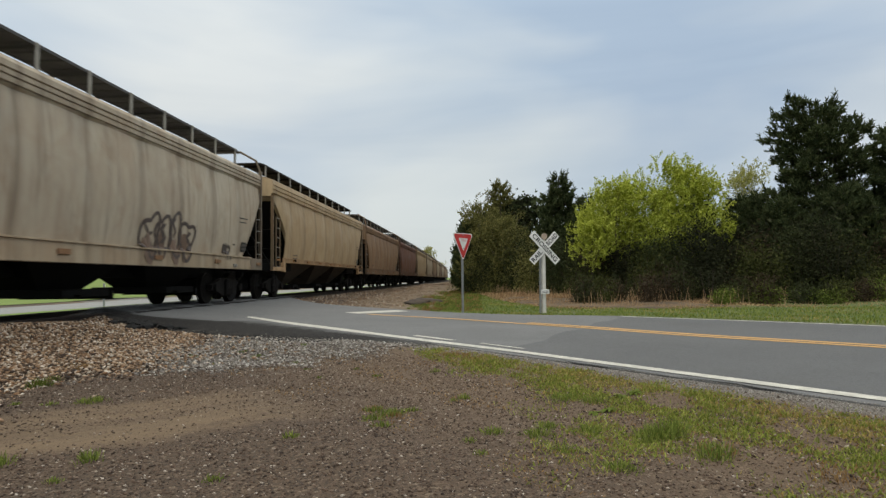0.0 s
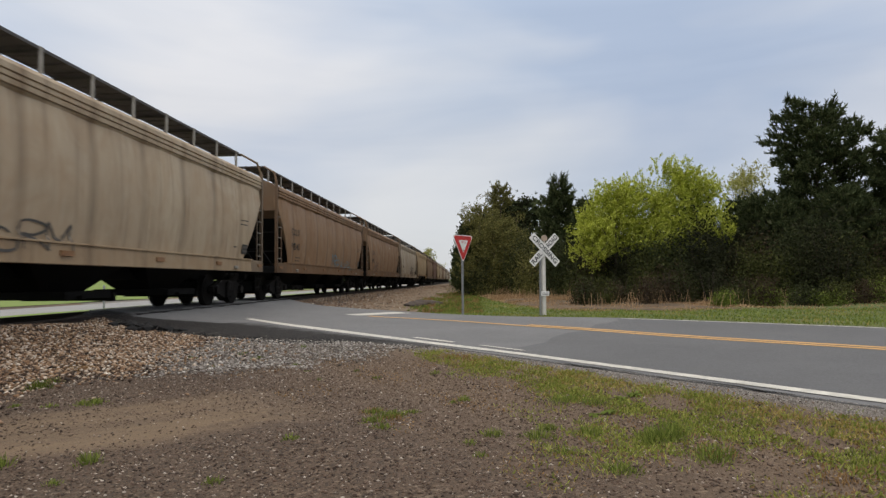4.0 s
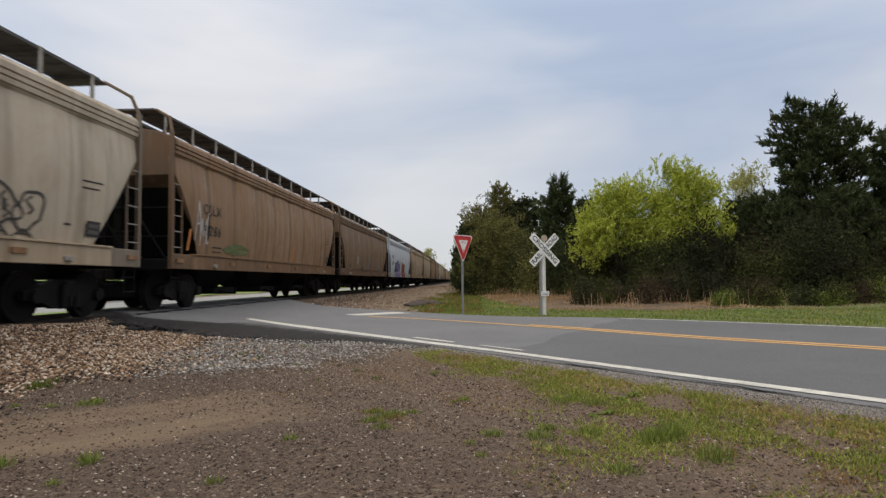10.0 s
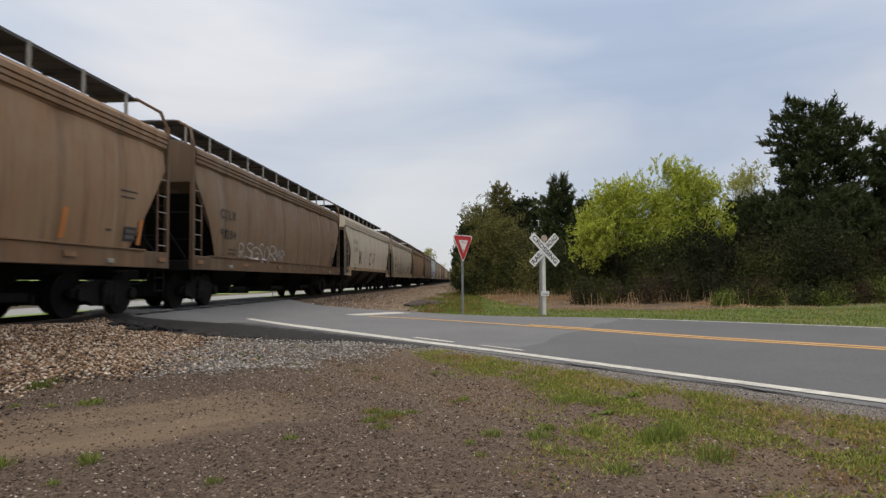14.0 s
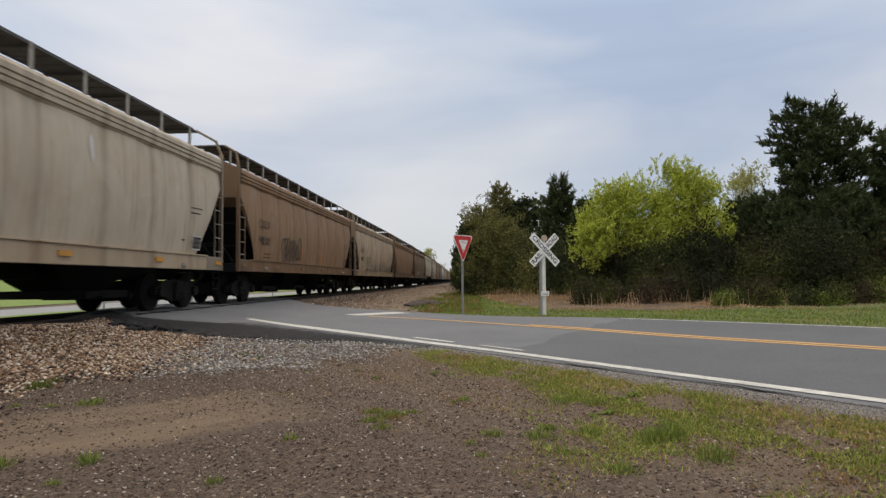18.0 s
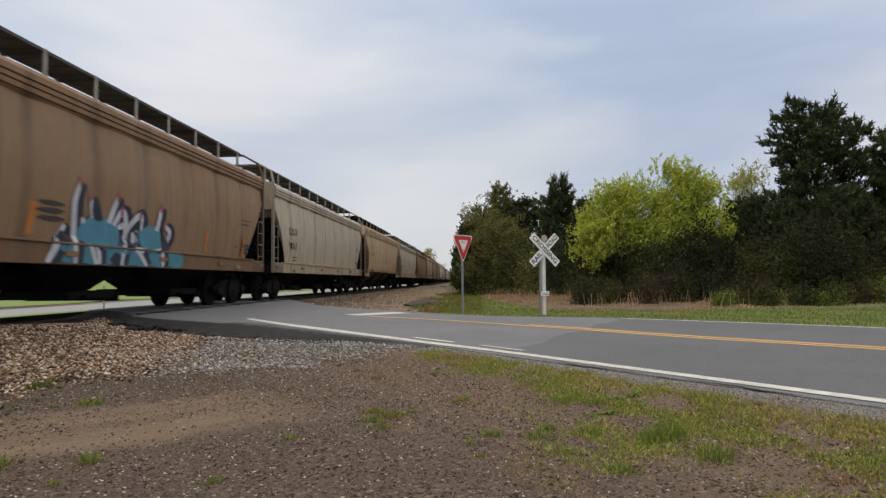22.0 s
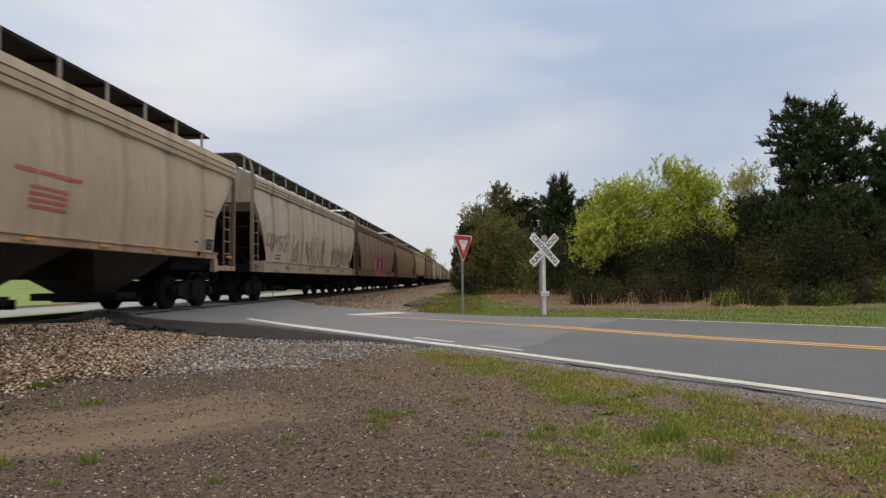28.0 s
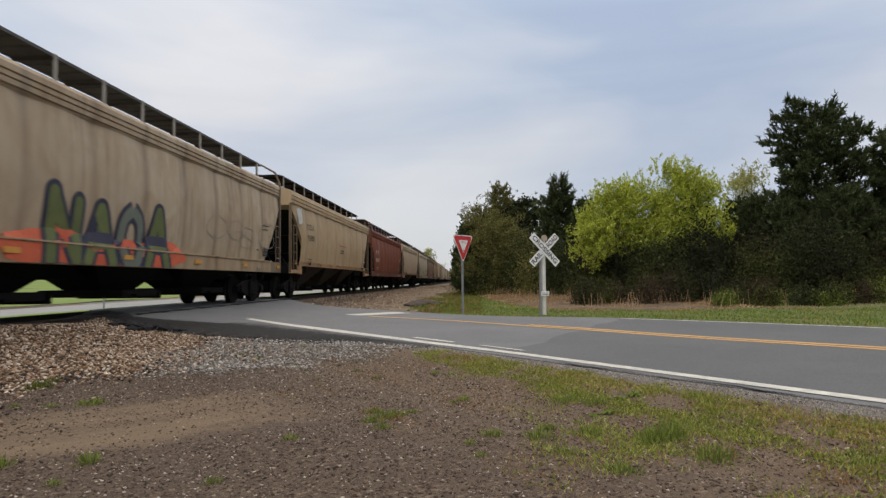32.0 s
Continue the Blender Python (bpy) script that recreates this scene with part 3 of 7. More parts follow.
def sheet(name, xs, ys, zf, mat, smooth=True):
    X, Y = np.meshgrid(xs, ys, indexing="ij")
    Z = zf(X, Y)
    nx, ny = X.shape
    v = np.stack([X, Y, Z], -1).reshape(-1, 3)
    i = np.arange(nx * ny).reshape(nx, ny)
    f = np.stack([i[:-1, :-1], i[1:, :-1], i[1:, 1:], i[:-1, 1:]], -1).reshape(-1, 4)
    return mesh_ob(name, v.tolist(), f.tolist(), mat, smooth=smooth)


def graded(lo, a, b, hi, step, grow=1.35):
    """Coordinates fine between a and b, coarser outwards to lo and hi."""
    mid = list(np.arange(a, b + 1e-6, step))
    out, s, p = [], step, b
    while p < hi:
        s *= grow
        p = min(p + s, hi)
        out.append(p)
    left, s, p = [], step, a
    while p > lo:
        s *= grow
        p = max(p - s, lo)
        left.append(p)
    return np.array(left[::-1] + mid + out)


# ---- ground, one sheet to the horizon ----
GX, GY = graded(-1500, -8, 24, 1500, 0.30), graded(-300, 1, 30, 2500, 0.30)
GX = np.concatenate([GX[GX < 3.0], np.arange(3.0, 14.0, 0.11), GX[GX > 14.0]])
GY = np.concatenate([GY[GY < 1.2], np.arange(1.2, 12.0, 0.11), GY[GY > 12.0]])
ground = tagged(sheet("ground", GX, GY, land, M_DIRT), "dark gravelly dirt lot with sandy wheel tracks", "ground", kind="structure")


def along(n, s):
    """A point from its place across (n) and along (s) the road; s grows away from the track."""
    return n * NX + s * NY, n * NY - s * NX


def strip_mesh(name, n0, n1, s0, s1, mat, lift, thick=0.0, step=0.5, cuts=1, ragged=0.0):
    """A strip that follows the road's surface; n0 and n1 may be functions of s."""
    ss = np.arange(s0, s1 + 1e-6, (s1 - s0) / max(1, round((s1 - s0) / step)))
    verts, faces = [], []
    for s in ss:
        a = n0(s) if callable(n0) else n0
        b = n1(s) if callable(n1) else n1
        a += ragged * wob(s * 2.3, a, 2.0) if ragged else 0
        for k in range(cuts + 1):
            x, y = along(a + (b - a) * k / cuts, s)
            verts.append((x, y, float(road_z(x)) + lift))
        if thick:
            for q in (a, b):
                x, y = along(q, s)
                verts.append((x, y, float(road_z(x)) + lift - thick))
    m = cuts + 1 + (2 if thick else 0)
    for i in range(len(ss) - 1):
        o, p = i * m, (i + 1) * m
        for k in range(cuts):
            faces.append((o + k, p + k, p + k + 1, o + k + 1))
        if thick:
            faces.append((o + cuts + 1, p + cuts + 1, p, o))
            faces.append((o + cuts, p + cuts, p + cuts + 2, o + cuts + 2))
    if thick:
        e = (len(ss) - 1) * m
        faces.append(tuple(range(cuts + 1)) + (cuts + 2, cuts + 1))
        faces.append(tuple(e + k for k in range(cuts, -1, -1)) + (e + cuts + 1, e + cuts + 2))
    return mesh_ob(name, verts, faces, mat)


# the road meets the track near s = -11; s = +2 is abreast of the camera
road = tagged(strip_mesh("road", lambda s: float(grey_edge(s)), lambda s: float(far_edge(s)) + 0.12, -30.0, 60.0, M_ROAD, 0.0, 0.09, 0.5, 10), "worn grey two-lane asphalt road", "road", kind="structure")
def shoulder_strip():
    """Dark worn asphalt that slopes off the crossing; across it u runs from the grey road to the gravel."""
    ss, us = np.arange(-12.0, -1.0, 0.2), (0.0, 0.2, 0.4, 0.6, 0.8, 1.0, 1.0)
    v, f, uv = [], [], []
    for q in ss:
        g = float(grey_edge(q))
        a, b = min(g + 0.42, 11.76), min(float(edge_n(q)) + 0.05 * math.sin(q * 5) + 0.03 * math.sin(q * 13), g - 0.05)
        for k, u in enumerate(us):
            n = a + (b - a) * u
            x, y = along(n, q)
            d = max(0.0, g - n) / (g - b)
            v.append((x, y, float(road_z(x)) + 0.0045 - float(shoulder_drop(x)) * d ** 1.4 - 0.12 * (k == 6)))
            uv.append((u, q * 0.1))
    m = len(us)
    for i in range(len(ss) - 1):
        for k in range(m - 1):
            f.append((i * m + k, i * m + k + 1, i * m + m + k + 1, i * m + m + k))
    ob = mesh_ob("asphalt_shoulder", v, f, M_SHOULDER, smooth=True)
    layer = ob.data.uv_layers.new(name="across")
    for lp in ob.data.loops:
        layer.data[lp.index].uv = uv[lp.vertex_index]
    return ob


tagged(shoulder_strip(), "dark crumbling asphalt shoulder sloping off the crossing", "road", kind="structure")

v, f = [], []
cols = np.linspace(11.88, 19.5, 13)
for a_ in cols:
    s_b = 0.12 - 0.487 * (a_ - 11.8) + 0.1 * math.sin(a_ * 3)
    for s_ in np.concatenate([s_b + np.linspace(0, 1, 40) ** 1.5 * (60 - s_b)]):
        x_, y_ = along(min(a_, float(far_edge(s_)) + 0.10), s_)
        v.append((x_, y_, float(road_z(x_)) + 0.0025))
for i in range(12):
    for j in range(39):
        f.append((i * 40 + j, i * 40 + j + 1, i * 40 + j + 41, i * 40 + j + 40))
tagged(mesh_ob("road_overlay", v, f, M_DARKROAD), "darker resurfaced stretch of the asphalt road", "road", kind="structure")


def bend(s):
    return -0.5 * float(sm(-4.0, -8.5, s)) + 0.14 * float(sm(-4.0, -1.0, s)) + 0.36 * float(sm(0.0, 3.5, s))


def marking(name, n0, n1, s0, s1, mat, label, step=0.6):
    return tagged(strip_mesh(name, n0, n1, s0, s1, mat, 0.007, 0, step, 1, 0.006), label, "road marking", kind="structure")


marking("edge_line", lambda s: 11.87 - 0.08 * float(sm(0.5, -2, s)) - 0.10 * float(sm(-2, -6, s)), lambda s: 12.03 - 0.05 * float(sm(0.5, -2, s)) - 0.09 * float(sm(-4, -9, s)), -8.95, 60, M_WHITE, "worn white painted edge line on the road")
marking("centre_line", lambda s: bend(s) + 14.99, lambda s: bend(s) + 15.14, -8.0, 60, M_YELLOW, "faded yellow painted centre line")
marking("centre_line", lambda s: bend(s) + 15.23, lambda s: bend(s) + 15.38, -3.0, 60, M_YELLOW, "faded yellow painted centre line")
marking("far_edge_line", lambda s: float(far_edge(s)) - 0.14, lambda s: float(far_edge(s)) - 0.03, -3.0, 60, M_WHITE, "thin worn white edge line on the far side of the road")
marking("stop_line", 14.5, 16.1, -9.15, -8.35, M_WHITE, "worn white stop line before the crossing", 0.35)
marking("edge_crack", lambda s: 11.715 + 0.018 * math.sin(s * 7) + 0.01 * math.sin(s * 17), lambda s: 11.715 + 0.018 * math.sin(s * 7) + 0.01 * math.sin(s * 17) + 0.008 + 0.030 * (0.5 + 0.5 * math.sin(s * 4.3 + 1)), 0.9, 3.6, M_CRACK, "dark open crack along the broken road edge", 0.08)
marking("edge_line", 12.14, 12.24, -2.3, -1.3, M_WHITE, "short worn white dash beside the edge line", 0.3)
marking("edge_line", 12.19, 12.245, -0.75, 0.1, M_WHITE, "short worn white dash beside the edge line", 0.3)

# the pale highway beyond the track, parallel to it, and the field behind
hw = sheet("highway", np.array([-13.5, -10.5, -7.5]), graded(-250, 0, 60, 900, 4.0), lambda X, Y: 0 * X - 0.545 + 0.02 * (np.abs(X + 10.5) < 1), M_PALEROAD)
tagged(hw, "pale grey concrete highway beyond the track", "road", kind="structure")
field = sheet("field", graded(-1400, -40, -14.5, -14.5, 2.0), graded(-290, 0, 80, 2400, 4.0), lambda X, Y: land(X, Y) + 0.05 + 0.05 * wob(X, Y, 0.3), M_FIELD)
tagged(field, "bright green mown field beyond the highway", "grass", kind="structure")
bermz = sheet("verge", np.arange(-7.45, -3.2, 0.3), graded(-250, 0, 60, 900, 3.0), lambda X, Y: land(X, Y) + 0.04 + 0.13 * np.exp(-((X + 6.6) / 0.8) ** 2) + 0.02 * wob(X, Y, 1.1), M_FIELD)
tagged(bermz, "thin grass verge between track and highway", "grass", kind="structure")
VX, VY = graded(5, 5.4, 45, 300, 0.5), graded(-60, 2, 45, 420, 0.5)


def verge_z(X, Y):
    n = road_n(X, Y)
    inside = sm(0.10, 0.85, n - far_edge(X * NY - Y * NX) + 0.15 * wob(X, Y, 0.9))
    return land(X, Y) - 0.10 + 0.13 * inside * sm(7.0, 8.2, X + 0.6 * wob(X, Y, 0.5) - 0.6 * sm(24, 34, Y))


far_verge = tagged(sheet("verge", VX, VY, verge_z, M_TURF), "rough green grass verge along the far side of the road", "grass", kind="structure")

# ---- the track ----
T0, T1 = -70.0, 900.0


def track_x(y):
    """How far the middle of the track lies off x = 0: straight past the crossing, then a slight bend to the west."""
    a = np.clip(np.asarray(y, float) - 40.0, 0, None)
    return -0.028 * np.where(a < 80, a * a / 160, a - 40)


def track_turn(y):
    return math.degrees(math.atan(0.028 * min(1.0, max(0.0, (y - 40.0) / 80))))


def bed_profile():
    return [(-3.6, -0.56), (-2.9, -0.48), (-1.75, RAIL_Z - 0.17), (1.75, RAIL_Z - 0.17), (3.05, -0.36), (4.7, -0.47)]


def heap(x, y):
    """Ballast heaped along the near rail, running out towards the crossing."""
    return np.interp(y, [-20, 9.5, 11.2, 12.4], [0.16, 0.16, 0.07, 0.0]) * sm(0.84, 1.15, x) * (1 - sm(1.55, 3.0, x))


def bed_z(x, y):
    return np.interp(x, [p[0] for p in bed_profile()], [p[1] for p in bed_profile()]) + heap(x, y)


def ballast_bed():
    xs = (-3.6, -2.9, -1.75, 0.8, 0.95, 1.1, 1.3, 1.6, 1.9, 2.3, 2.7, 3.05, 4.7)
    ys = np.concatenate([np.arange(T0, 0, 2.0), np.arange(0, 16, 0.4), np.arange(16, T1, 4.0)])
    verts, faces, m = [], [], len(xs)
    for y in ys:
        for x in xs:
            verts.append((x + 0.12 * math.sin(y * 0.9 + x) * (abs(x) > 2.5) + float(track_x(y)), y, float(bed_z(x, y)) - 0.012 * (0.9 < x < 3)))
    for i in range(len(ys) - 1):
        for k in range(m - 1):
            faces.append((i * m + k, i * m + k + 1, i * m + m + k + 1, i * m + m + k))
    return mesh_ob("ballast_bed", verts, faces, M_BED)


tagged(ballast_bed(), "dusty brown ballast bed under the track", "track bed", kind="structure")
rail_prof = [(-0.07, -0.17), (0.07, -0.17), (0.07, -0.155), (0.012, -0.135), (0.012, -0.05), (0.036, -0.04), (0.036, -0.006), (0.026, 0.0), (-0.026, 0.0), (-0.036, -0.006), (-0.036, -0.04), (-0.012, -0.05), (-0.012, -0.135), (-0.07, -0.155)]
for sx in (-0.7535, 0.7535):
    v, f = [], []
    ys = [T0, 0, 20, 40, 50, 60, 70, 80, 90, 100, 110, 120, 160, T1]
    for y in ys:
        v += [(sx + a + float(track_x(y)), y, b + RAIL_Z) for a, b in rail_prof]
    k = len(rail_prof)
    for i in range(len(ys) - 1):
        f += [(i * k + j, i * k + (j + 1) % k, (i + 1) * k + (j + 1) % k, (i + 1) * k + j) for j in range(k)]
    f.append(tuple(range(k)))
    tagged(mesh_ob("rail", v, f, M_RAIL), "rusty steel rail spiked to timber ties", "rail", "rails of the track", "structure")

track_ties = tagged(empty("railroad_ties"), "weathered creosoted timber ties in the ballast", "ties", kind="structure")
tie_me = None
for i in range(150):
    y = -14 + i * 0.53
    if tie_me is None:
        bm = box(bmesh.new(), -1.3, 1.3, -0.11, 0.11, -0.33, -0.15, 0.012)
        t = part("tie", bm, M_TIE, track_ties)
        tie_me = t.data
        t.location = (0, y, RAIL_Z)
    else:
        t = new("tie", tie_me)
        t.parent = track_ties
        t.location = (rng.uniform(-0.03, 0.03) + float(track_x(y)), y, RAIL_Z + rng.uniform(-0.008, 0.004))
        t.rotation_euler = (0, 0, rng.uniform(-0.012, 0.012))

# crossing panels beside the rails: dark planks level with the road
crossing = tagged(empty("crossing_surface"), "dark rubber and asphalt crossing panels between the rails", "crossing", kind="structure")
for a, b in ((-1.35, -0.83), (-0.66, 0.66), (0.83, 1.35)):
    v, f = [], []
    for n_ in (9.1, 17.3):
        for xx in (a, b):
            for z in (RAIL_Z - 0.012, RAIL_Z - 0.2):
                v.append((xx, (n_ - xx * NX) / NY, z))
    f = [(0, 2, 6, 4), (1, 5, 7, 3), (0, 1, 3, 2), (4, 6, 7, 5), (0, 4, 5, 1), (2, 3, 7, 6)]
    mesh_ob("panel", v, f, M_NEWROAD, crossing)


# ---- loose stone ----
def scatter(n, x0, x1, y0, y1, keep):
    x, y = rng.uniform(x0, x1, n), rng.uniform(y0, y1, n)
    m = keep(x, y)
    return x[m], y[m]


def on_road(x, y, pad=0.0):
    n = road_n(x, y)
    s = x * NY - y * NX
    lo = edge_n(s)
    return (n > lo - pad) & (n < far_edge(s) + 0.15)


def stony(y):
    """How far out from the track the stone reaches; further towards the road."""
    return 4.05 + np.clip(y - 5.6, 0, 4.2) * 1.5


x, y = scatter(150000, 0.95, 6.6, 2.2, 15.5, lambda x, y: ~on_road(x, y, 0.03))
keep = rng.uniform(0, 1, len(x)) < (1 - 0.95 * sm(2.9, 5.2, x + 0.5 * wob(x, y, 1.3))) * (1 - 0.92 * sm(-1.1, 1.2, x - stony(y) + 0.4 * wob(x, y, 2.0))) * (1 - 0.97 * sm(4.8, 6.4, x + 0.4 * wob(x, y, 1.7)))
x, y = x[keep], y[keep]
tagged(stones("ballast_stones", np.stack([x, y, np.maximum(bed_z(x, y), land(x, y)) + rng.uniform(-0.01, 0.025, len(x))], 1), rng.uniform(0.012, 0.037, len(x)), M_BALLAST), "broken brown and tan ballast stones on the shoulder", "ballast", kind="stuff")
x, y = scatter(46000, 0.95, 9.5, 14.0, 75.0, lambda x, y: ~on_road(x, y, 0.1) & (x < 3.2 + 4.6 * sm(18, 23, y) * rng.uniform(0.2, 1, len(x))) & (road_n(x, y) > 14))
tagged(stones("ballast_stones", np.stack([x + track_x(y), y, np.maximum(bed_z(x, y), land(x, y)) + rng.uniform(0.0, 0.03, len(x))], 1), rng.uniform(0.018, 0.05, len(x)) * (0.6 + 0.4 * (x < 3.5)), M_BALLAST), "broken ballast stones beyond the crossing", "ballast", kind="stuff")
# grey gravel between ballast and road edge
x, y = scatter(95000, 2.6, 9.0, 4.6, 11.5, lambda x, y: ~on_road(x, y, -0.05) & (x < stony(y) + 1.0))
keep = rng.uniform(0, 1, len(x)) < (0.03 + 0.65 * sm(2.8, 4.6, x)) * (0.05 + 0.95 * sm(8.0, 9.0, road_n(x, y))) * (1 - 0.97 * sm(-0.9, 0.5, x - stony(y) + 0.45 * wob(x, y, 1.6)))
x, y = x[keep], y[keep]
tagged(stones("loose_gravel", np.stack([x, y, np.maximum(bed_z(x, y), land(x, y)) + rng.uniform(-0.004, 0.008, len(x))], 1), rng.uniform(0.008, 0.026, len(x)), M_GREYSTONE), "loose pale grey gravel beside the road", "gravel", kind="stuff")
# crumbs of asphalt and strewn stones along the edge of the dark shoulder
gs = rng.uniform(-8.5, -2.6, 7000)
gn = edge_n(gs) + np.abs(rng.normal(0, 0.22, 7000)) - 0.25
x, y = along(gn, gs)
u_ = np.clip((grey_edge(gs) - gn) / np.maximum(grey_edge(gs) - edge_n(gs), 0.05), 0, 1)
z = np.where(gn > edge_n(gs), road_z(x) - shoulder_drop(x) * u_ ** 1.4, np.maximum(land(x, y), np.where(x < 4.7, bed_z(x, y), -1.0))) + 0.004
ok = (x > 1.2) & (gn < grey_edge(gs) - 0.1)
dark = rng.uniform(0, 1, len(x)) < 0.90
for m_, mat_, lab_ in ((ok & dark, M_NEWROAD, "black crumbs of broken asphalt along the road edge"), (ok & ~dark, M_GREYSTONE, "grey stones strewn on the asphalt shoulder")):
    tagged(stones("asphalt_crumbs" if mat_ is M_NEWROAD else "loose_gravel", np.stack([x[m_], y[m_], z[m_]], 1), rng.uniform(0.005, 0.020, int(m_.sum())), mat_), lab_, "gravel", kind="stuff")
for k_ in range(11):
    bm = bmesh.new()
    rr_ = rng.uniform(0.07, 0.18)
    bmesh.ops.create_icosphere(bm, subdivisions=1, radius=rr_)
    for v_ in bm.verts:
        v_.co = Vector((v_.co.x * rng.uniform(0.8, 1.5), v_.co.y * rng.uniform(0.8, 1.4), v_.co.z * rng.uniform(0.35, 0.75)))
    x_, y_ = rng.uniform(1.9, 3.1), rng.uniform(10.9, 12.0)
    ck = part("asphalt_chunk", bm, M_NEWROAD, None)
    ck.location = (x_, y_, float(bed_z(x_, y_)) + 0.045)
    tagged(ck, "broken chunk of dark asphalt lying in the ballast", "asphalt chunk", "broken asphalt chunks")
# fine grit along the broken edge of the asphalt
gn, gs = 11.74 - np.abs(rng.normal(0, 0.20, 26000)), rng.uniform(-1.5, 9.0, 26000)
x, y = along(gn, gs)
tagged(stones("edge_grit", np.stack([x, y, np.maximum(land(x, y), road_z(x) * (gn > 11.71) - 1.0 * (gn <= 11.71))], 1), rng.uniform(0.002, 0.008, len(x)), M_GREYSTONE), "grey grit along the broken edge of the road", "gravel", kind="stuff")
# small gravel over the lot, thinner along the sandy tracks
x, y = scatter(140000, 3.8, 12.0, 1.6, 8.2, lambda x, y: ~on_road(x, y, 0.05))
d = y * SWATH[1] - x * SWATH[0] + 0.2 * wob(x, y, 1.1) + 0.12 * wob(x, y, 3.0)
sand = np.maximum(1 - sm(0.2, 0.5, np.abs(d - SWATH[2])), 0.8 * (1 - sm(0.2, 0.6, np.abs(d - SWATH[3])))) * (1 - sm(8.5, 9.4, x * SWATH[1] + y * SWATH[0]))
keep = rng.uniform(0, 1, len(x)) < (0.95 - 0.78 * sand) * (1 - 0.9 * sm(10.7, 11.2, road_n(x, y)))
x, y = x[keep], y[keep]
tagged(stones("loose_gravel", np.stack([x, y, land(x, y) + rng.uniform(-0.004, 0.003, len(x))], 1), rng.uniform(0.003, 0.011, len(x)) * rng.uniform(0.5, 1.5, len(x)), M_LOTSTONE), "small dark gravel scattered over the dirt lot", "gravel", kind="stuff")


# ---- grass and weeds ----
def blades(name, x, y, h, mat, label, lean=0.35, width=0.004, zf=land):
    n = len(x)
    z = zf(x, y)
    hh = h * rng.uniform(0.5, 1.3, n)
    d = rng.normal(size=(n, 3)) * lean
    d[:, 2] = 1
    d = unit(d)
    a = rng.uniform(0, 6.283, n)
    u = np.stack([np.cos(a), np.sin(a), 0 * a], 1) * (width * rng.uniform(0.7, 1.5, n))[:, None]
    c = np.stack([x, y, z], 1) + d * hh[:, None] / 2
    return tagged(soup(name, c, u, d * hh[:, None] / 2, mat), label, "grass", kind="stuff")


def clumps(spots, per, spread):
    xs, ys = [], []
    for cx, cy, r in spots:
        k = int(per * (r / 0.2) ** 1.6)
        xs.append(rng.normal(cx, r * spread, k))
        ys.append(rng.normal(cy, r * spread, k))
    return np.concatenate(xs), np.concatenate(ys)


def tufts(name, cx, cy, rad, tall, per, mat, label, width=0.0035, zf=land):
    """Tufts of grass: blades that fan outwards from their middle, per of them on a tuft 0.1 m wide."""
    k = np.maximum(6, (per * (np.asarray(rad) / 0.05) ** 1.5).astype(int))
    i = np.repeat(np.arange(len(k)), k)
    n = len(i)
    off = rng.normal(0, 0.45, (n, 2))
    x, y = np.asarray(cx)[i] + off[:, 0] * np.asarray(rad)[i], np.asarray(cy)[i] + off[:, 1] * np.asarray(rad)[i]
    h = np.asarray(tall)[i] * rng.uniform(0.35, 1.15, n) * np.clip(1.25 - 0.6 * np.hypot(off[:, 0], off[:, 1]), 0.3, 1.2)
    d = np.concatenate([off * 0.7 + rng.normal(0, 0.28, (n, 2)), np.ones((n, 1))], 1)
    d = unit(d)
    a = rng.uniform(0, 6.283, n)
    u = np.stack([np.cos(a), np.sin(a), 0 * a], 1) * (width * rng.uniform(0.6, 1.4, n))[:, None]
    c = np.stack([x, y, zf(x, y) - 0.004], 1) + d * h[:, None] / 2
    return tagged(soup(name, c, u, d * h[:, None] / 2, mat), label, "grass", kind="stuff")


def grass_density(x, y):
    """Where the lot is overgrown: a patchy band along the road, wider further along it."""
    n = road_n(x, y)
    s = x * NY - y * NX
    inner = np.interp(s, [-0.9, 0.0, 1.4, 2.4, 2.9, 3.5, 3.9, 4.3, 7.0], [11.2, 11.05, 10.75, 10.2, 9.75, 9.55, 10.25, 9.75, 9.2])
    outer = np.interp(s, [-0.5, 1.0, 3.0, 5.0], [11.5, 11.48, 11.42, 11.4])
    band = sm(-0.3, 0.35, n - inner + 0.28 * wob(x, y, 1.3, 0.4) + 0.2 * wob(x, y, 3.1, 1.4)) * (1 - sm(-0.16, 0.08, n - outer + 0.10 * wob(x, y, 4.0))) * sm(-1.1, -0.5, s)
    for cx, cy, r in ((10.05, 3.42, 0.38), (10.33, 4.82, 0.22), (10.0, 4.40, 0.20), (9.72, 4.85, 0.16), (9.45, 4.6, 0.2), (10.55, 3.36, 0.28), (9.2, 5.4, 0.2), (9.5, 3.95, 0.15), (10.9, 3.75, 0.15)):
        band = band * (0.12 + 0.88 * sm(0.55, 1.15, np.hypot(x - cx, (y - cy) * 0.8) / r + 0.25 * wob(x, y, 5.0, cx)))
    return band * np.clip(0.62 + 0.75 * wob(x, y, 2.3, 1.7) + 0.5 * wob(x, y, 6.5, 0.7), 0.05, 1)


gn, gs = rng.uniform(9.0, 11.6, 330000), rng.uniform(-1.5, 8.0, 330000)
x, y = along(gn, gs)
dens = grass_density(x, y)
keep = rng.uniform(0, 1, len(x)) < 0.55 * dens
thatch = (rng.uniform(0, 1, len(x)) < 0.32 * np.clip(dens + 0.3 * wob(x, y, 1.9, 4.0), 0, 1)) & ~keep
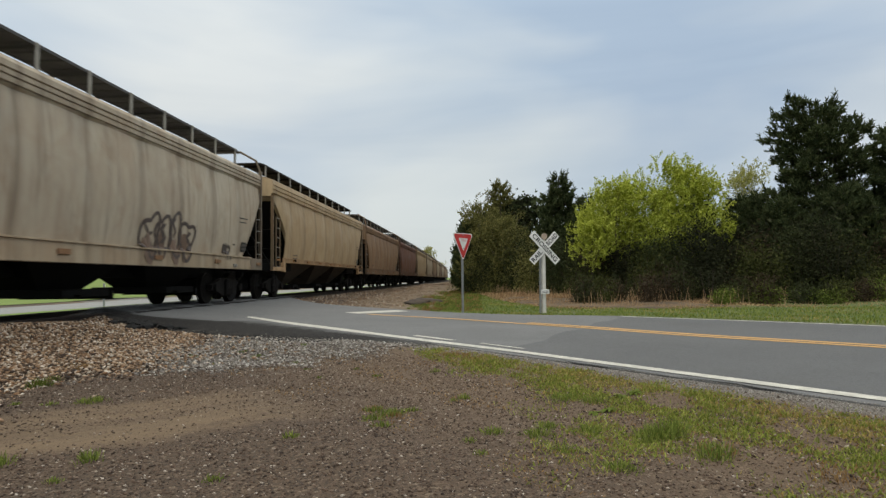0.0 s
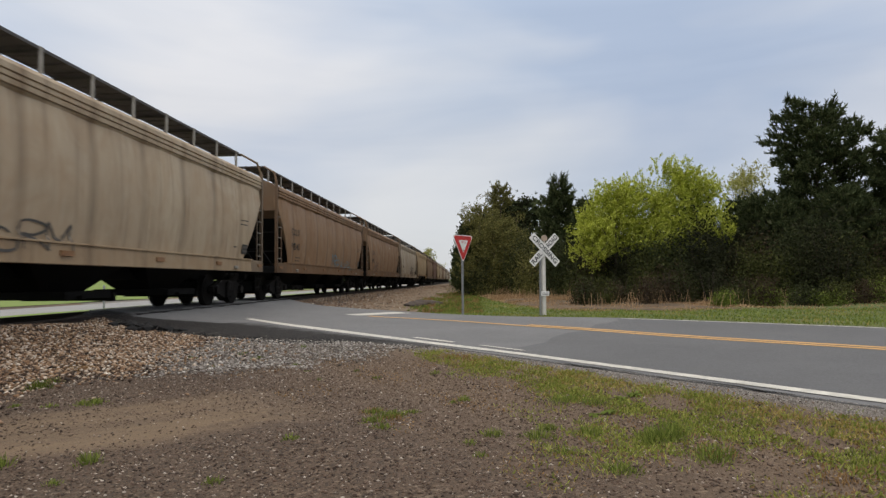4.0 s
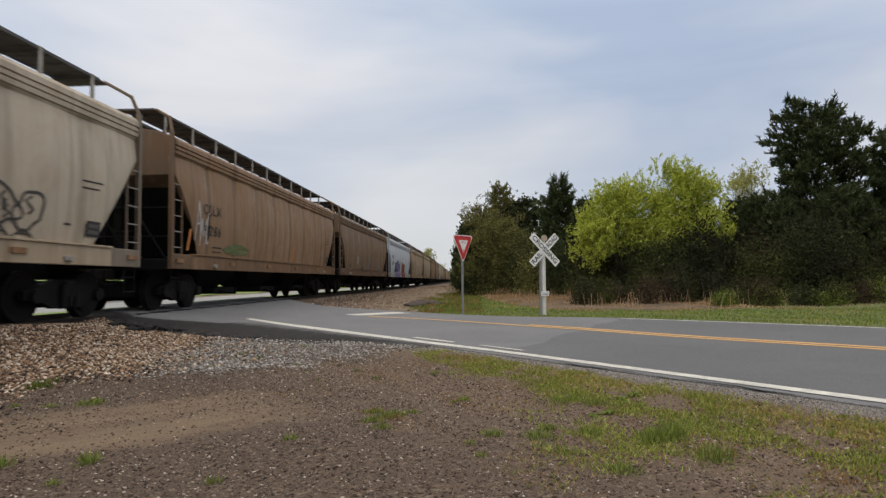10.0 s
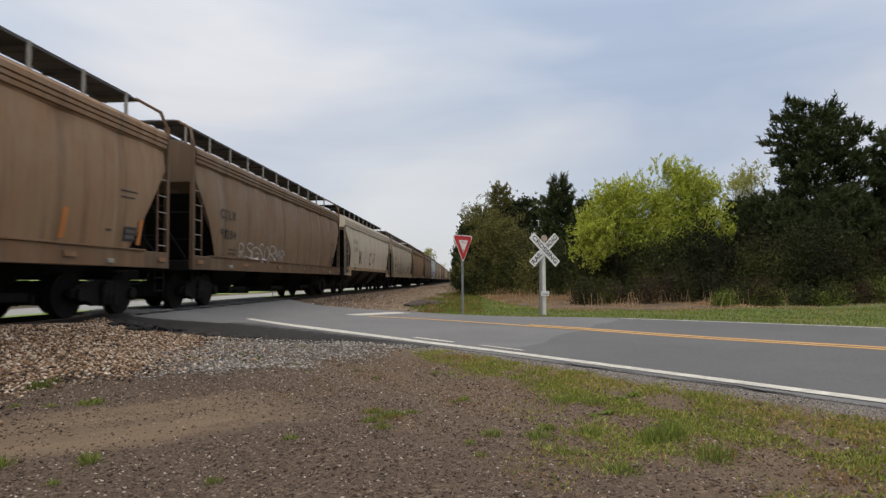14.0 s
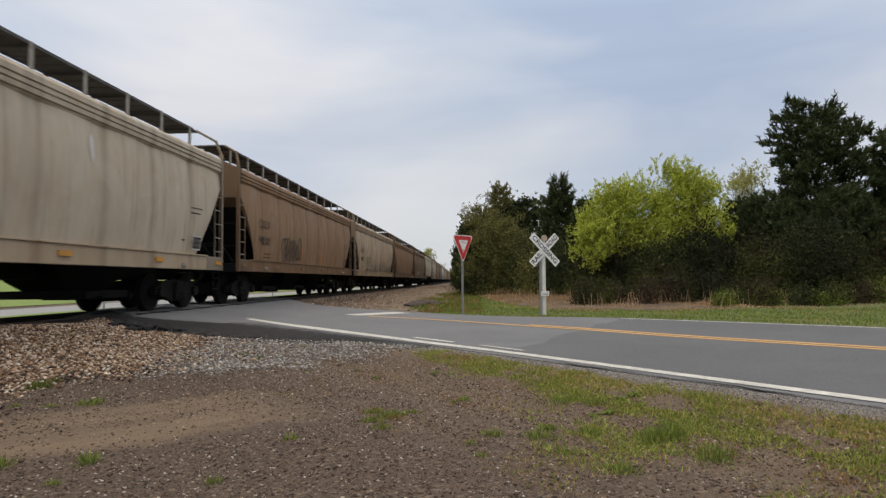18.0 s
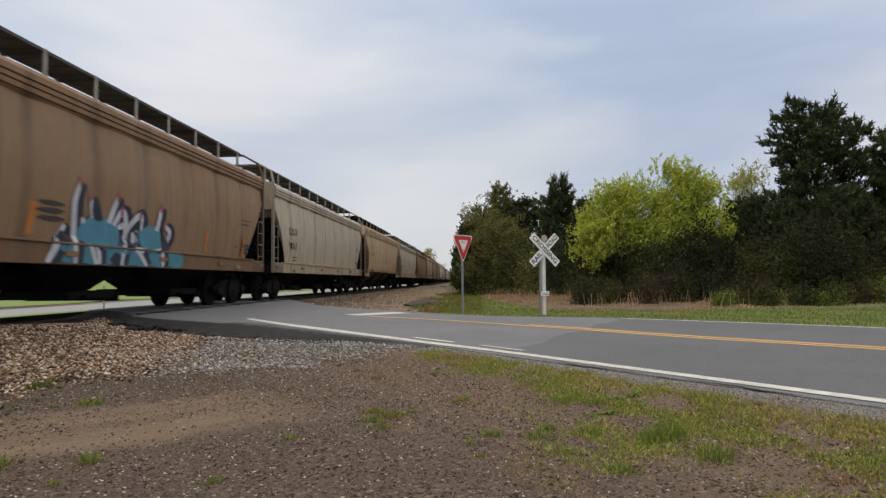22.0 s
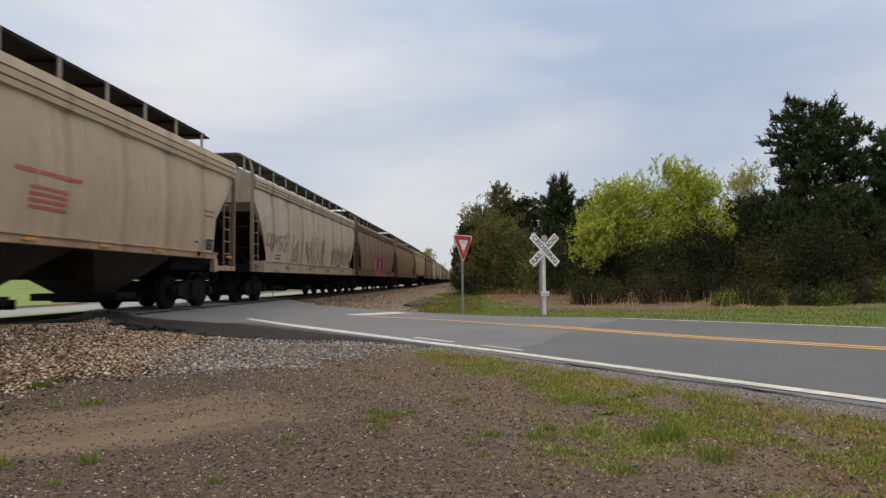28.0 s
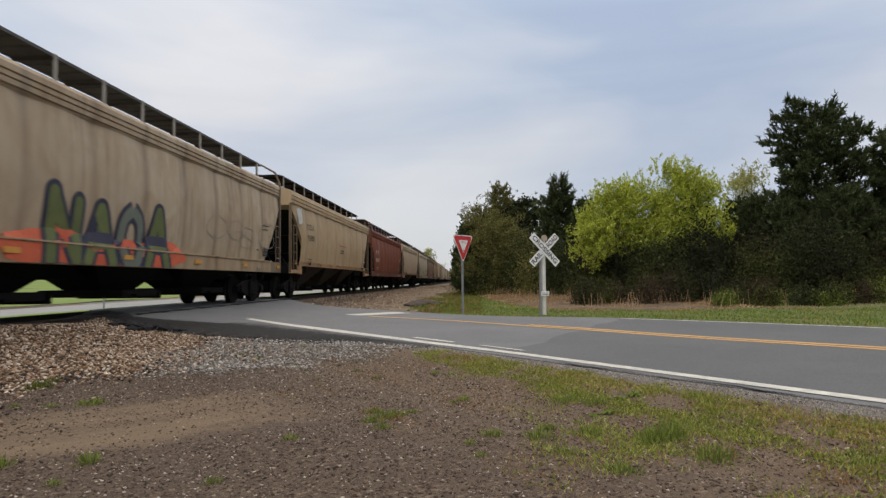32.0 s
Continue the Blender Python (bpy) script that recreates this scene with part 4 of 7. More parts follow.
blades("dry_thatch", x[thatch], y[thatch], 0.018, L_THATCH, "thin dry orange-brown thatch among the grass", 1.6, 0.004)
x, y = x[keep], y[keep]
yel = wob(x, y, 1.6, 3.0) + rng.normal(0, 0.45, len(x)) > 0.5
blades("grass_patch", x[~yel], y[~yel], 0.026, L_GRASS, "short patchy green grass at the edge of the lot", 0.8)
blades("grass_patch", x[yel], y[yel], 0.022, L_YELLOWGRASS, "short yellowed grass at the edge of the lot", 0.9)
# taller tufts through the band, greener and drier by turns
gn, gs = rng.uniform(9.0, 11.6, 5200), rng.uniform(-1.3, 8.0, 5200)
x, y = along(gn, gs)
keep = rng.uniform(0, 1, len(x)) < grass_density(x, y) ** 1.5 * 0.5
x, y = x[keep], y[keep]
high = np.clip(0.026 + 0.022 * wob(x, y, 1.7, 5.0) + rng.normal(0, 0.006, len(x)), 0.014, 0.06)
wide = rng.uniform(0.025, 0.065, len(x))
dry = wob(x, y, 1.3, 2.1) + rng.normal(0, 0.35, len(x)) > 0.55
tufts("grass_patch", x[~dry], y[~dry], wide[~dry], high[~dry], 26, L_GRASS, "tufts of fresh green grass at the edge of the lot")
tufts("dry_tufts", x[dry], y[dry], wide[dry], high[dry] * 0.8, 24, L_THATCH, "tufts of dry orange grass at the edge of the lot")
# single tufts and weeds that stand alone: place, spread, height
GREEN = ((10.12, 4.13, 0.17, 0.10), (10.0, 4.05, 0.12, 0.09), (9.27, 4.11, 0.10, 0.07), (9.36, 4.3, 0.08, 0.06), (8.98, 4.18, 0.09, 0.055), (9.62, 4.19, 0.10, 0.07), (10.25, 3.68, 0.15, 0.075), (9.67, 3.46, 0.12, 0.05), (9.6, 5.1, 0.16, 0.06), (9.8, 4.95, 0.12, 0.06),
         (8.76, 5.34, 0.07, 0.055), (8.68, 5.25, 0.05, 0.03), (8.43, 6.56, 0.055, 0.045), (8.61, 6.48, 0.05, 0.045), (9.03, 6.74, 0.08, 0.045), (8.22, 4.36, 0.08, 0.05), (8.37, 4.88, 0.06, 0.04), (8.9, 3.68, 0.04, 0.045), (9.41, 3.78, 0.09, 0.045), (8.83, 3.97, 0.06, 0.035))
BARE = ((6.61, 3.53, 0.075, 0.085), (6.16, 3.43, 0.06, 0.09), (7.5, 3.17, 0.055, 0.05), (6.67, 3.12, 0.05, 0.045), (7.67, 3.95, 0.05, 0.06), (5.57, 5.13, 0.13, 0.06), (5.3, 5.0, 0.06, 0.04), (4.95, 5.05, 0.05, 0.04), (8.2, 4.78, 0.13, 0.06), (8.05, 4.95, 0.09, 0.055), (8.1, 4.6, 0.1, 0.045))
LOW = ((4.54, 5.89, 0.12, 0.11), (4.4, 6.3, 0.08, 0.07), (5.9, 8.2, 0.09, 0.05), (5.55, 8.59, 0.09, 0.05), (4.95, 8.29, 0.07, 0.05), (6.4, 8.7, 0.05, 0.06), (6.6, 7.6, 0.07, 0.035), (5.6, 7.5, 0.06, 0.04), (7.2, 6.5, 0.05, 0.03), (7.8, 6.6, 0.06, 0.035), (7.5, 7.0, 0.05, 0.03), (6.9, 7.1, 0.05, 0.03))
for spots, per, lab in ((GREEN, 48, "lush green grass tufts in the gravel"), (BARE, 44, "single green weed tufts in the gravel"), (LOW, 50, "thin green weeds among the gravel and ballast")):
    cx, cy, rad, tall = (np.array(q) for q in zip(*spots))
    tufts("weed_tufts", cx, cy, rad * 1.1, tall * 0.8, per, L_LUSH if spots is not LOW else L_WEED, lab)
# dry orange tufts at the foot of the ballast and among the green
DRY = ((4.04, 7.24, 0.30, 0.05), (3.6, 7.5, 0.14, 0.05), (2.9, 7.3, 0.14, 0.05), (3.3, 6.9, 0.10, 0.05), (4.7, 7.6, 0.09, 0.05), (8.03, 4.99, 0.12, 0.035), (8.25, 4.7, 0.14, 0.03), (10.29, 3.74, 0.20, 0.03), (10.71, 3.29, 0.25, 0.03), (8.57, 7.4, 0.22, 0.035), (8.75, 7.25, 0.15, 0.035), (6.0, 8.0, 0.10, 0.03))
tufts("dry_tufts", *(np.array(q) for q in zip(*DRY)), 24, L_THATCH, "dry orange grass tufts at the foot of the ballast")


def rosette(x, y, r, seed):
    """A low broad-leaved weed: leaves lying out from a crown."""
    g = np.random.default_rng(seed)
    th = tagged(empty("broadleaf_weed", pose(x, y, float(land(x, y)), 0, 0, seed * 61 % 360)), "low dark green broad-leaved weed in the grass", "weed", "broad-leaved weeds")
    for k in range(11):
        a, ln, up = k * 2.399, r * g.uniform(0.6, 1.1), g.uniform(0.15, 0.6)
        v, f = [], []
        for i in range(6):
            t = i / 5
            w = 0.30 * ln * math.sin(math.pi * (0.08 + 0.9 * t)) * 0.6
            p = Vector((math.cos(a) * ln * t, math.sin(a) * ln * t, 0.006 + ln * (up * t - 0.55 * t * t)))
            q = Vector((-math.sin(a), math.cos(a), 0)) * w
            v += [p - q + Vector((0, 0, w * 0.3)), p, p + q + Vector((0, 0, w * 0.3))]
            if i:
                o = (i - 1) * 3
                f += [(o, o + 3, o + 4, o + 1), (o + 1, o + 4, o + 5, o + 2)]
        mesh_ob("leaf", v, f, L_WEED, th, True)


for k, (x, y, r) in enumerate(((10.15, 5.07, 0.10), (10.03, 5.0, 0.08), (9.87, 4.66, 0.09), (9.74, 4.62, 0.07), (9.02, 6.7, 0.06))):
    rosette(x, y, r, 300 + k)

# ---- signs ----
def yield_sign(x, y):
    th = tagged(empty("yield_sign", pose(x, y, float(land(x, y)), 0, 0, 52)), "red and white triangular yield sign on a grey steel post", "road sign")
    bm = bmesh.new()
    box(bm, -0.03, 0.03, -0.02, 0.02, -0.3, 2.12, 0.006)
    part("post", bm, M_GALV, th, "grey galvanised steel post")
    YZ = 0.09

    def tri(side, dz, y0, mat, name, label, depth=0.006):
        h = side * 0.866
        pts = []
        cz = 1.78 + dz
        for ang, (px, pz) in zip((90 + 60, 30, 270), ((-side / 2, h / 3), (side / 2, h / 3), (0, -2 * h / 3))):
            rr = side * 0.06
            cx, cz2 = px * (1 - 2 * rr / h * 1.0), pz * (1 - 2 * rr / h)
            for k in range(-2, 3):
                a = radians(ang + k * 28)
                pts.append((cx + rr * math.cos(a), y0, cz + cz2 + rr * math.sin(a)))
        pts = sorted(pts, key=lambda q: math.atan2(q[2] - cz, q[0]))
        bm = bmesh.new()
        vs = [bm.verts.new(q) for q in pts]
        f = bm.faces.new(vs)
        ex = bmesh.ops.extrude_face_region(bm, geom=[f])
        for g in ex["geom"]:
            if isinstance(g, bmesh.types.BMVert):
                g.co.y -= depth
        bmesh.ops.recalc_face_normals(bm, faces=bm.faces)
        return part(name, bm, mat, th, label)

    tri(0.78, YZ, -0.022, M_SIGNWHITE, "sign_plate", "white bordered sign plate")
    tri(0.71, YZ, -0.030, M_SIGNRED, "red_band", "red triangular sheeting")
    tri(0.36, YZ, -0.038, M_SIGNWHITE, "white_centre", "white inner triangle")
    me = text_mesh("YIELD", 0.075)
    me.materials.append(M_SIGNRED)
    w = new("lettering", me)
    w.parent = th
    w.matrix_basis = pose(0, -0.047, 1.92, 90, 0, 0)
    for z in (1.72, 2.06):
        bm = bmesh.new()
        disc(bm, 0, 0, 0, 0.012, 0.02, 8)
        b = part("bolt", bm, M_GALV, th)
        b.matrix_basis = pose(0, -0.046, z, 0, 0, 90)
    return th


def crossbuck(x, y):
    th = tagged(empty("crossbuck_sign", pose(x, y, float(land(x, y)), 0, 0, 22)), "white railroad crossing crossbuck on a white timber post", "crossing sign")
    bm = bmesh.new()
    box(bm, -0.047, 0.047, -0.047, 0.047, -0.4, 2.12, 0.01)
    part("post", bm, M_POST, th, "white painted square timber post")
    bm = bmesh.new()
    box(bm, -0.025, 0.025, -0.02, 0.02, -0.4, 1.70, 0.005)
    o = part("stake", bm, M_GALV, th, "thin grey steel stake beside the post")
    o.location = (-0.100, 0.02, 0)
    o.rotation_euler = (0, radians(0.6), 0)
    cz = 1.80
    bm = bmesh.new()
    disc(bm, 0, 0, 0, 0.085, 0.04, 18)
    o = part("cap_disc", bm, plain("tan_weathered_disc", (0.42, 0.33, 0.25), 0.7), th, "tan round disc at the top of the post")
    o.matrix_basis = pose(0, -0.08, cz + 0.31, 0, 0, 90)
    for ang, words, off in ((45, (("RAIL", -0.325, 0.38), ("ROAD", 0.325, 0.40)), -0.075), (-45, (("CROSSING", 0.0, 0.98),), -0.095)):
        bm = bmesh.new()
        box(bm, -0.545, 0.545, -0.006, 0.006, -0.103, 0.103)
        bl = part("blade", bm, M_SIGNWHITE, th, "white crossbuck blade with black letters")
        bl.matrix_basis = pose(0, off, cz, 0, -ang, 0)
        for word, mid, room in words:
            me = text_mesh(word, 0.165, 0.0035)
            me.materials.append(M_SIGNBLACK)
            across = [v.co.x for v in me.vertices]
            w = new("lettering", me)
            w.parent = bl
            w.matrix_basis = pose(mid, -0.011, 0, 90, 0, 0) @ Matrix.Diagonal((room / (max(across) - min(across)), 1.06, 1, 1))
    bm = bmesh.new()
    box(bm, -0.12, 0.12, -0.012, 0.0, -0.06, 0.06, 0.004)
    pl = part("number_plate", bm, M_SIGNWHITE, th, "small white crossing plate with dark bars")
    pl.location = (0, -0.075, 0.62)
    for z in (-0.022, 0.018):
        bm = bmesh.new()
        box(bm, -0.09, 0.09, -0.0165, -0.0135, z - 0.006, z + 0.006)
        part("bar", bm, M_SIGNBLACK, pl)
    return th


yield_sign(8.50, 15.85)
crossbuck(10.67, 16.70)


# ---- trees ----
def limb(bm, a, b, r0, r1, n=6):
    rod(bm, a, b, r0, n, r1)


def branch_points(h, spread, n_limbs, base, seed, droop=0.0):
    """Limbs as (start, end, radius) and the ends of their twigs."""
    r = random.Random(seed)
    out = []
    for i in range(n_limbs):
        t = base + (1 - base) * (i + r.random()) / n_limbs
        ang = i * 2.399 + r.uniform(-0.4, 0.4)
        ln = spread * (1.05 - 0.55 * t) * r.uniform(0.75, 1.15)
        z = h * t * 0.86
        a = Vector((0, 0, z * 0.9))
        b = Vector((math.cos(ang) * ln, math.sin(ang) * ln, z + ln * (0.45 - droop) + r.uniform(-0.2, 0.2)))
        out.append((a, b, 0.05 * (1.2 - t)))
    return out


def broadleaf(x, y, h, spread, mat, label, seed, count=7000, leaf=0.075, gaps=0.3, base=0.22, bare=0.0):
    r = np.random.default_rng(seed)
    th = tagged(empty("tree", pose(x, y, float(land(x, y)) - 0.05, 0, 0, seed * 37 % 360)), label, "tree", "trees beside the road")
    bm = bmesh.new()
    lean = Vector((r.uniform(-0.15, 0.15), r.uniform(-0.15, 0.15), h * 0.88))
    limb(bm, (0, 0, -0.3), lean * 0.5, 0.028 * h * 0.5, 0.018 * h * 0.5, 8)
    limb(bm, lean * 0.5, lean, 0.018 * h * 0.5, 0.02, 6)
    lb = branch_points(h, spread, 13, base, seed)
    tips = []
    for a, b, rad in lb:
        limb(bm, a, b, rad, rad * 0.35, 5)
        for k in range(4):
            t = r.uniform(0.35, 1.0)
            p = a.lerp(b, t)
            q = p + Vector(r.normal(size=3)) * spread * 0.22 + Vector((0, 0, spread * 0.16))
            limb(bm, p, q, rad * 0.35, 0.006, 4)
            tips.append(np.array(q))
        tips.append(np.array(b))
    for k in range(6):
        tips.append(np.array(lean) + r.normal(size=3) * spread * 0.16)
    part("trunk", bm, M_BARK, th)
    tips = np.array(tips)
    # sprays of leaves along short rising twigs round every tip
    sub = np.repeat(tips, 9, axis=0) + r.normal(size=(len(tips) * 9, 3)) * spread * np.array([0.17, 0.17, 0.13])
    way = unit(r.normal(size=sub.shape) * 0.55 + np.array([0, 0, 1.0])) * spread * r.uniform(0.12, 0.38, (len(sub), 1))
    pick = r.integers(0, len(sub), count)
    c = sub[pick] + way[pick] * r.uniform(-0.4, 1.0, (count, 1)) + r.normal(size=(count, 3)) * spread * 0.024
    c = c[c[:, 2] > h * base * 0.55]
    leaves("crown", c, leaf, mat, th, 0.6)
    return th


def pine(x, y, h, spread, label, seed, base=0.05, mat=None, broad=False, dense=1.0):
    """Whorled boughs that carry upturned brushes of needles; broad pines have a rounded top."""
    r = np.random.default_rng(seed)
    th = tagged(empty("pine_tree", pose(x, y, float(land(x, y)) - 0.05, 0, 0, seed * 53 % 360)), label, "tree", "trees beside the road")
    bm = bmesh.new()
    limb(bm, (0, 0, -0.3), (0, 0, h * 0.96), 0.018 * h, 0.02, 8)
    shape = [0.70, 0.95, 1.05, 0.92, 0.50] if broad else [0.85, 1.0, 0.78, 0.42, 0.10]
    foot, axis, size = [], [], []

    def brush(p, d, ln):
        foot.append(p)
        axis.append(d / np.linalg.norm(d))
        size.append(ln)

    z, whorl = h * base + 0.2, 0
    while z < h * 0.94:
        t = z / h
        n = 6 if t < 0.8 else 5
        for k in range(n):
            ang = whorl * 0.7 + k * 6.283 / n + r.uniform(-0.35, 0.35)
            ln = spread * float(np.interp(t, [0, 0.25, 0.55, 0.8, 1.0], shape)) * r.uniform(0.55, 1.15)
            out = np.array([math.cos(ang), math.sin(ang), 0.0])
            side = np.array([-math.sin(ang), math.cos(ang), 0.0])
            a = np.array([0, 0, z])
            b = a + out * ln + np.array([0, 0, ln * (0.03 + 0.5 * t * t)])
            limb(bm, a, b, 0.03 * (1.2 - t), 0.008, 4)
            for q in range(max(6, int(ln * 22 * dense))):
                u = r.uniform(0.12, 1.0) ** 0.7
                p = a + (b - a) * u + side * r.normal(0, 0.26) * ln * (1.2 - u) + np.array([0, 0, r.normal(0, 0.05)])
                brush(p, out * 0.55 + side * r.normal(0, 0.4) + np.array([0, 0, r.uniform(0.35, 1.1)]), r.uniform(0.16, 0.34) * (0.75 + 0.03 * h))
            brush(b, out * 0.4 + np.array([0, 0, 1.0]), r.uniform(0.28, 0.5))
        z += h * r.uniform(0.028, 0.044)
        whorl += 1
    for k in range(5 if broad else 3):
        brush(np.array([r.normal(0, 0.10), r.normal(0, 0.10), h * r.uniform(0.88, 0.96)]), np.array([r.normal(0, 0.25), r.normal(0, 0.25), 1.0]), 0.45)
    part("trunk", bm, M_BARK, th)
    foot, axis, size = np.array(foot), np.array(axis), np.array(size)
    i = np.repeat(np.arange(len(foot)), 12)
    m = len(i)
    along_ = r.uniform(0.0, 1.0, (m, 1))
    d = unit(axis[i] * 0.75 + r.normal(size=(m, 3)) * 0.42)
    ln = r.uniform(0.055, 0.10, (m, 1)) * (0.8 + 0.04 * h)
    w = unit(np.cross(d, r.normal(size=(m, 3))))
    soup("crown", foot[i] + axis[i] * size[i][:, None] * along_ + d * ln, w * ln * 0.26, d * ln, mat or L_PINE, th)
    return th


def shrub(x, y, h, w, mat, label, seed, count=5000, leaf=0.04):
    r = np.random.default_rng(seed)
    th = tagged(empty("shrub", pose(x, y, float(land(x, y)) - 0.03)), label, "shrub", "undergrowth at the wood's edge")
    bm = bmesh.new()
    tips = []
    for k in range(9):
        a = r.uniform(0, 6.283)
        q = Vector((math.cos(a) * w * r.uniform(0.1, 0.55), math.sin(a) * w * r.uniform(0.1, 0.55), h * r.uniform(0.45, 0.95)))
        limb(bm, (q.x * 0.2, q.y * 0.2, -0.1), q, 0.018, 0.006, 4)
        tips.append(np.array(q))
        tips.append(np.array(q) * np.array([1.1, 1.1, 0.55]))
        tips.append(np.array(q) * np.array([1.2, 1.2, 0.22]))
    part("stem", bm, M_BARK, th)
    tips = np.array(tips)
    c = tips[r.integers(0, len(tips), count)] + r.normal(size=(count, 3)) * np.array([w * 0.22, w * 0.22, h * 0.16])
    c = c[c[:, 2] > 0.0]
    leaves("crown", c, leaf, mat, th, 0.6)
    return th


for i, (x, y, h, s) in enumerate(((23.5, 27.0, 8.15, 2.05), (26.9, 26.0, 6.8, 2.0), (21.0, 27.0, 4.4, 1.4), (23.2, 24.6, 4.3, 1.8), (21.3, 25.6, 3.8, 1.5), (13.3, 33.0, 6.5, 1.45), (14.9, 34.0, 5.3, 1.3), (8.3, 37.0, 4.3, 1.0), (21.4, 30.0, 4.6, 1.2), (25.4, 23.8, 4.1, 1.5))):
    pine(x, y, h, s, "tall dark green pine with dense tufted boughs" if h > 6.55 else "dark green pine with dense tufted boughs", 11 + i, broad=h > 6.55)
pine(10.3, 36.6, 6.7, 0.72, "scraggy pine, bare below a dark olive tufted top", 29, base=0.74, mat=L_DULL, broad=True, dense=0.55)
for i, (x, y, h, s, n, lf) in enumerate(((14.6, 26.0, 4.9, 1.4, 26000, 0.029), (15.5, 27.0, 5.3, 1.25, 18000, 0.029), (17.5, 26.2, 6.0, 1.4, 30000, 0.029), (18.6, 26.6, 5.3, 1.25, 20000, 0.029), (23.2, 33.5, 6.7, 1.4, 11000, 0.035), (13.7, 26.0, 3.9, 1.15, 11000, 0.028), (16.4, 26.0, 4.8, 1.1, 12000, 0.029), (16.9, 25.6, 4.2, 1.1, 10000, 0.029))):
    broadleaf(x, y, h, s, L_PALELEAF if i == 4 else L_SPRING, "young tree in fresh yellow-green spring leaf", 31 + i, n, lf, base=0.42)
for i, (x, y, h, s, n) in enumerate(((10.0, 38.0, 5.9, 1.0, 1300), (9.1, 37.0, 5.6, 1.6, 6000), (11.4, 41.0, 5.6, 1.0, 450), (9.8, 35.2, 4.4, 1.5, 7000), (10.9, 34.5, 3.6, 1.3, 5000))):
    broadleaf(x, y, h, s, L_DULL, "olive-brown tree just coming into bud", 51 + i, n * 3, 0.038, base=0.1)
for i, (x, y, h, s, n) in enumerate(((-6.4, 190.0, 11.5, 2.6, 3200), (-14.0, 230.0, 7.0, 3.0, 2200), (-12.0, 330.0, 9.0, 4.0, 2600))):
    broadleaf(x, y, h, s, L_PALELEAF, "distant pale tree coming into leaf", 61 + i, n, 0.16, base=0.2)
r_ = random.Random(5)
EDGE_X, EDGE_Y = (8.2, 8.9, 11.9, 14.6, 23.0, 36.0), (46.0, 36.0, 30.5, 25.2, 21.6, 17.0)
for i in range(46):
    x = 8.7 + 24 * (i / 45) ** 1.15
    y = float(np.interp(x, EDGE_X, EDGE_Y)) + r_.uniform(0.0, 2.0)
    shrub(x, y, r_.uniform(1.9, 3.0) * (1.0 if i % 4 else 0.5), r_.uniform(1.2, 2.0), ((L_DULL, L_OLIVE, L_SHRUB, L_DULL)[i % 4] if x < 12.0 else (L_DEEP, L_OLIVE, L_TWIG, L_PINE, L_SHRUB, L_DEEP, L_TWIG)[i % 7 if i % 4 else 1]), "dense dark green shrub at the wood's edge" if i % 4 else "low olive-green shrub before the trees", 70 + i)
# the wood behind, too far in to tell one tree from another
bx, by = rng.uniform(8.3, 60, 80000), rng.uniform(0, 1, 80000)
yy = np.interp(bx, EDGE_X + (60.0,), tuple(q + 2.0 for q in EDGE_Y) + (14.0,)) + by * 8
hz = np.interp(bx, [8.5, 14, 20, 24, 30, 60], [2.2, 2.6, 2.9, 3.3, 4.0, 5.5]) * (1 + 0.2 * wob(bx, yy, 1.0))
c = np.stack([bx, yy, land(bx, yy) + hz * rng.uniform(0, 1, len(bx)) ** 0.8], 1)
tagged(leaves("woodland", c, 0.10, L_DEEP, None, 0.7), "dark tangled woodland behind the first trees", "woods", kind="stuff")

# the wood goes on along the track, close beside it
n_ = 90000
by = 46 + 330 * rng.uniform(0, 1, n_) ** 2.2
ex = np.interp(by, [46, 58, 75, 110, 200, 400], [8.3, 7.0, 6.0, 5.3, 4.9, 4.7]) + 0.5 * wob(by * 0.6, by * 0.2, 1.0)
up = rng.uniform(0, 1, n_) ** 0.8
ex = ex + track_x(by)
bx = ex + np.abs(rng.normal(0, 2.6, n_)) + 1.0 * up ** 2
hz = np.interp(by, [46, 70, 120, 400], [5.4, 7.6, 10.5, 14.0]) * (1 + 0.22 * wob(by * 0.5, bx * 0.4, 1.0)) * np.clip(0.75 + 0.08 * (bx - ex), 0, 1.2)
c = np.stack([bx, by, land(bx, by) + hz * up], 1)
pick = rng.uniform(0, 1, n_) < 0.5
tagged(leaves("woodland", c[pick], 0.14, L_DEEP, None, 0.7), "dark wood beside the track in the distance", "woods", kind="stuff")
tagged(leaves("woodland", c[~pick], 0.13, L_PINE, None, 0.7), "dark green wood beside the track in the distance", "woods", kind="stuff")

# ---- weeds ----
# leafy weeds and low bushes before the shrubs
for i in range(16):
    x = 16.6 + 0.62 * i + r_.uniform(-0.3, 0.3)
    y = 20.0 - 0.12 * (x - 16.6) + r_.uniform(-0.5, 0.9)
    shrub(x, y, r_.uniform(0.45, 1.15), r_.uniform(0.5, 0.9), (L_WEED, L_OLIVE, L_TWIG, L_WEED, L_SHRUB)[i % 5], ("leafy green bush", "low olive bush", "twiggy brown bush", "leafy green bush", "low dark bush")[i % 5] + " in the dead grass before the trees", 140 + i, 1500, 0.028)

for i in range(17):
    x = 12.6 + 0.36 * i + r_.uniform(-0.3, 0.3)
    y = r_.uniform(21.6, 24.2)
    shrub(x, y, r_.uniform(0.5, 1.5), r_.uniform(0.6, 1.2), (L_SHRUB, L_TWIG, L_OLIVE, L_DEEP, L_TWIG)[i % 5], ("low dark green bush", "bare twiggy brown bush", "low olive bush", "dark tangled bush", "bare twiggy brown bush")[i % 5] + " in the dead grass before the trees", 170 + i, 1300, 0.03)


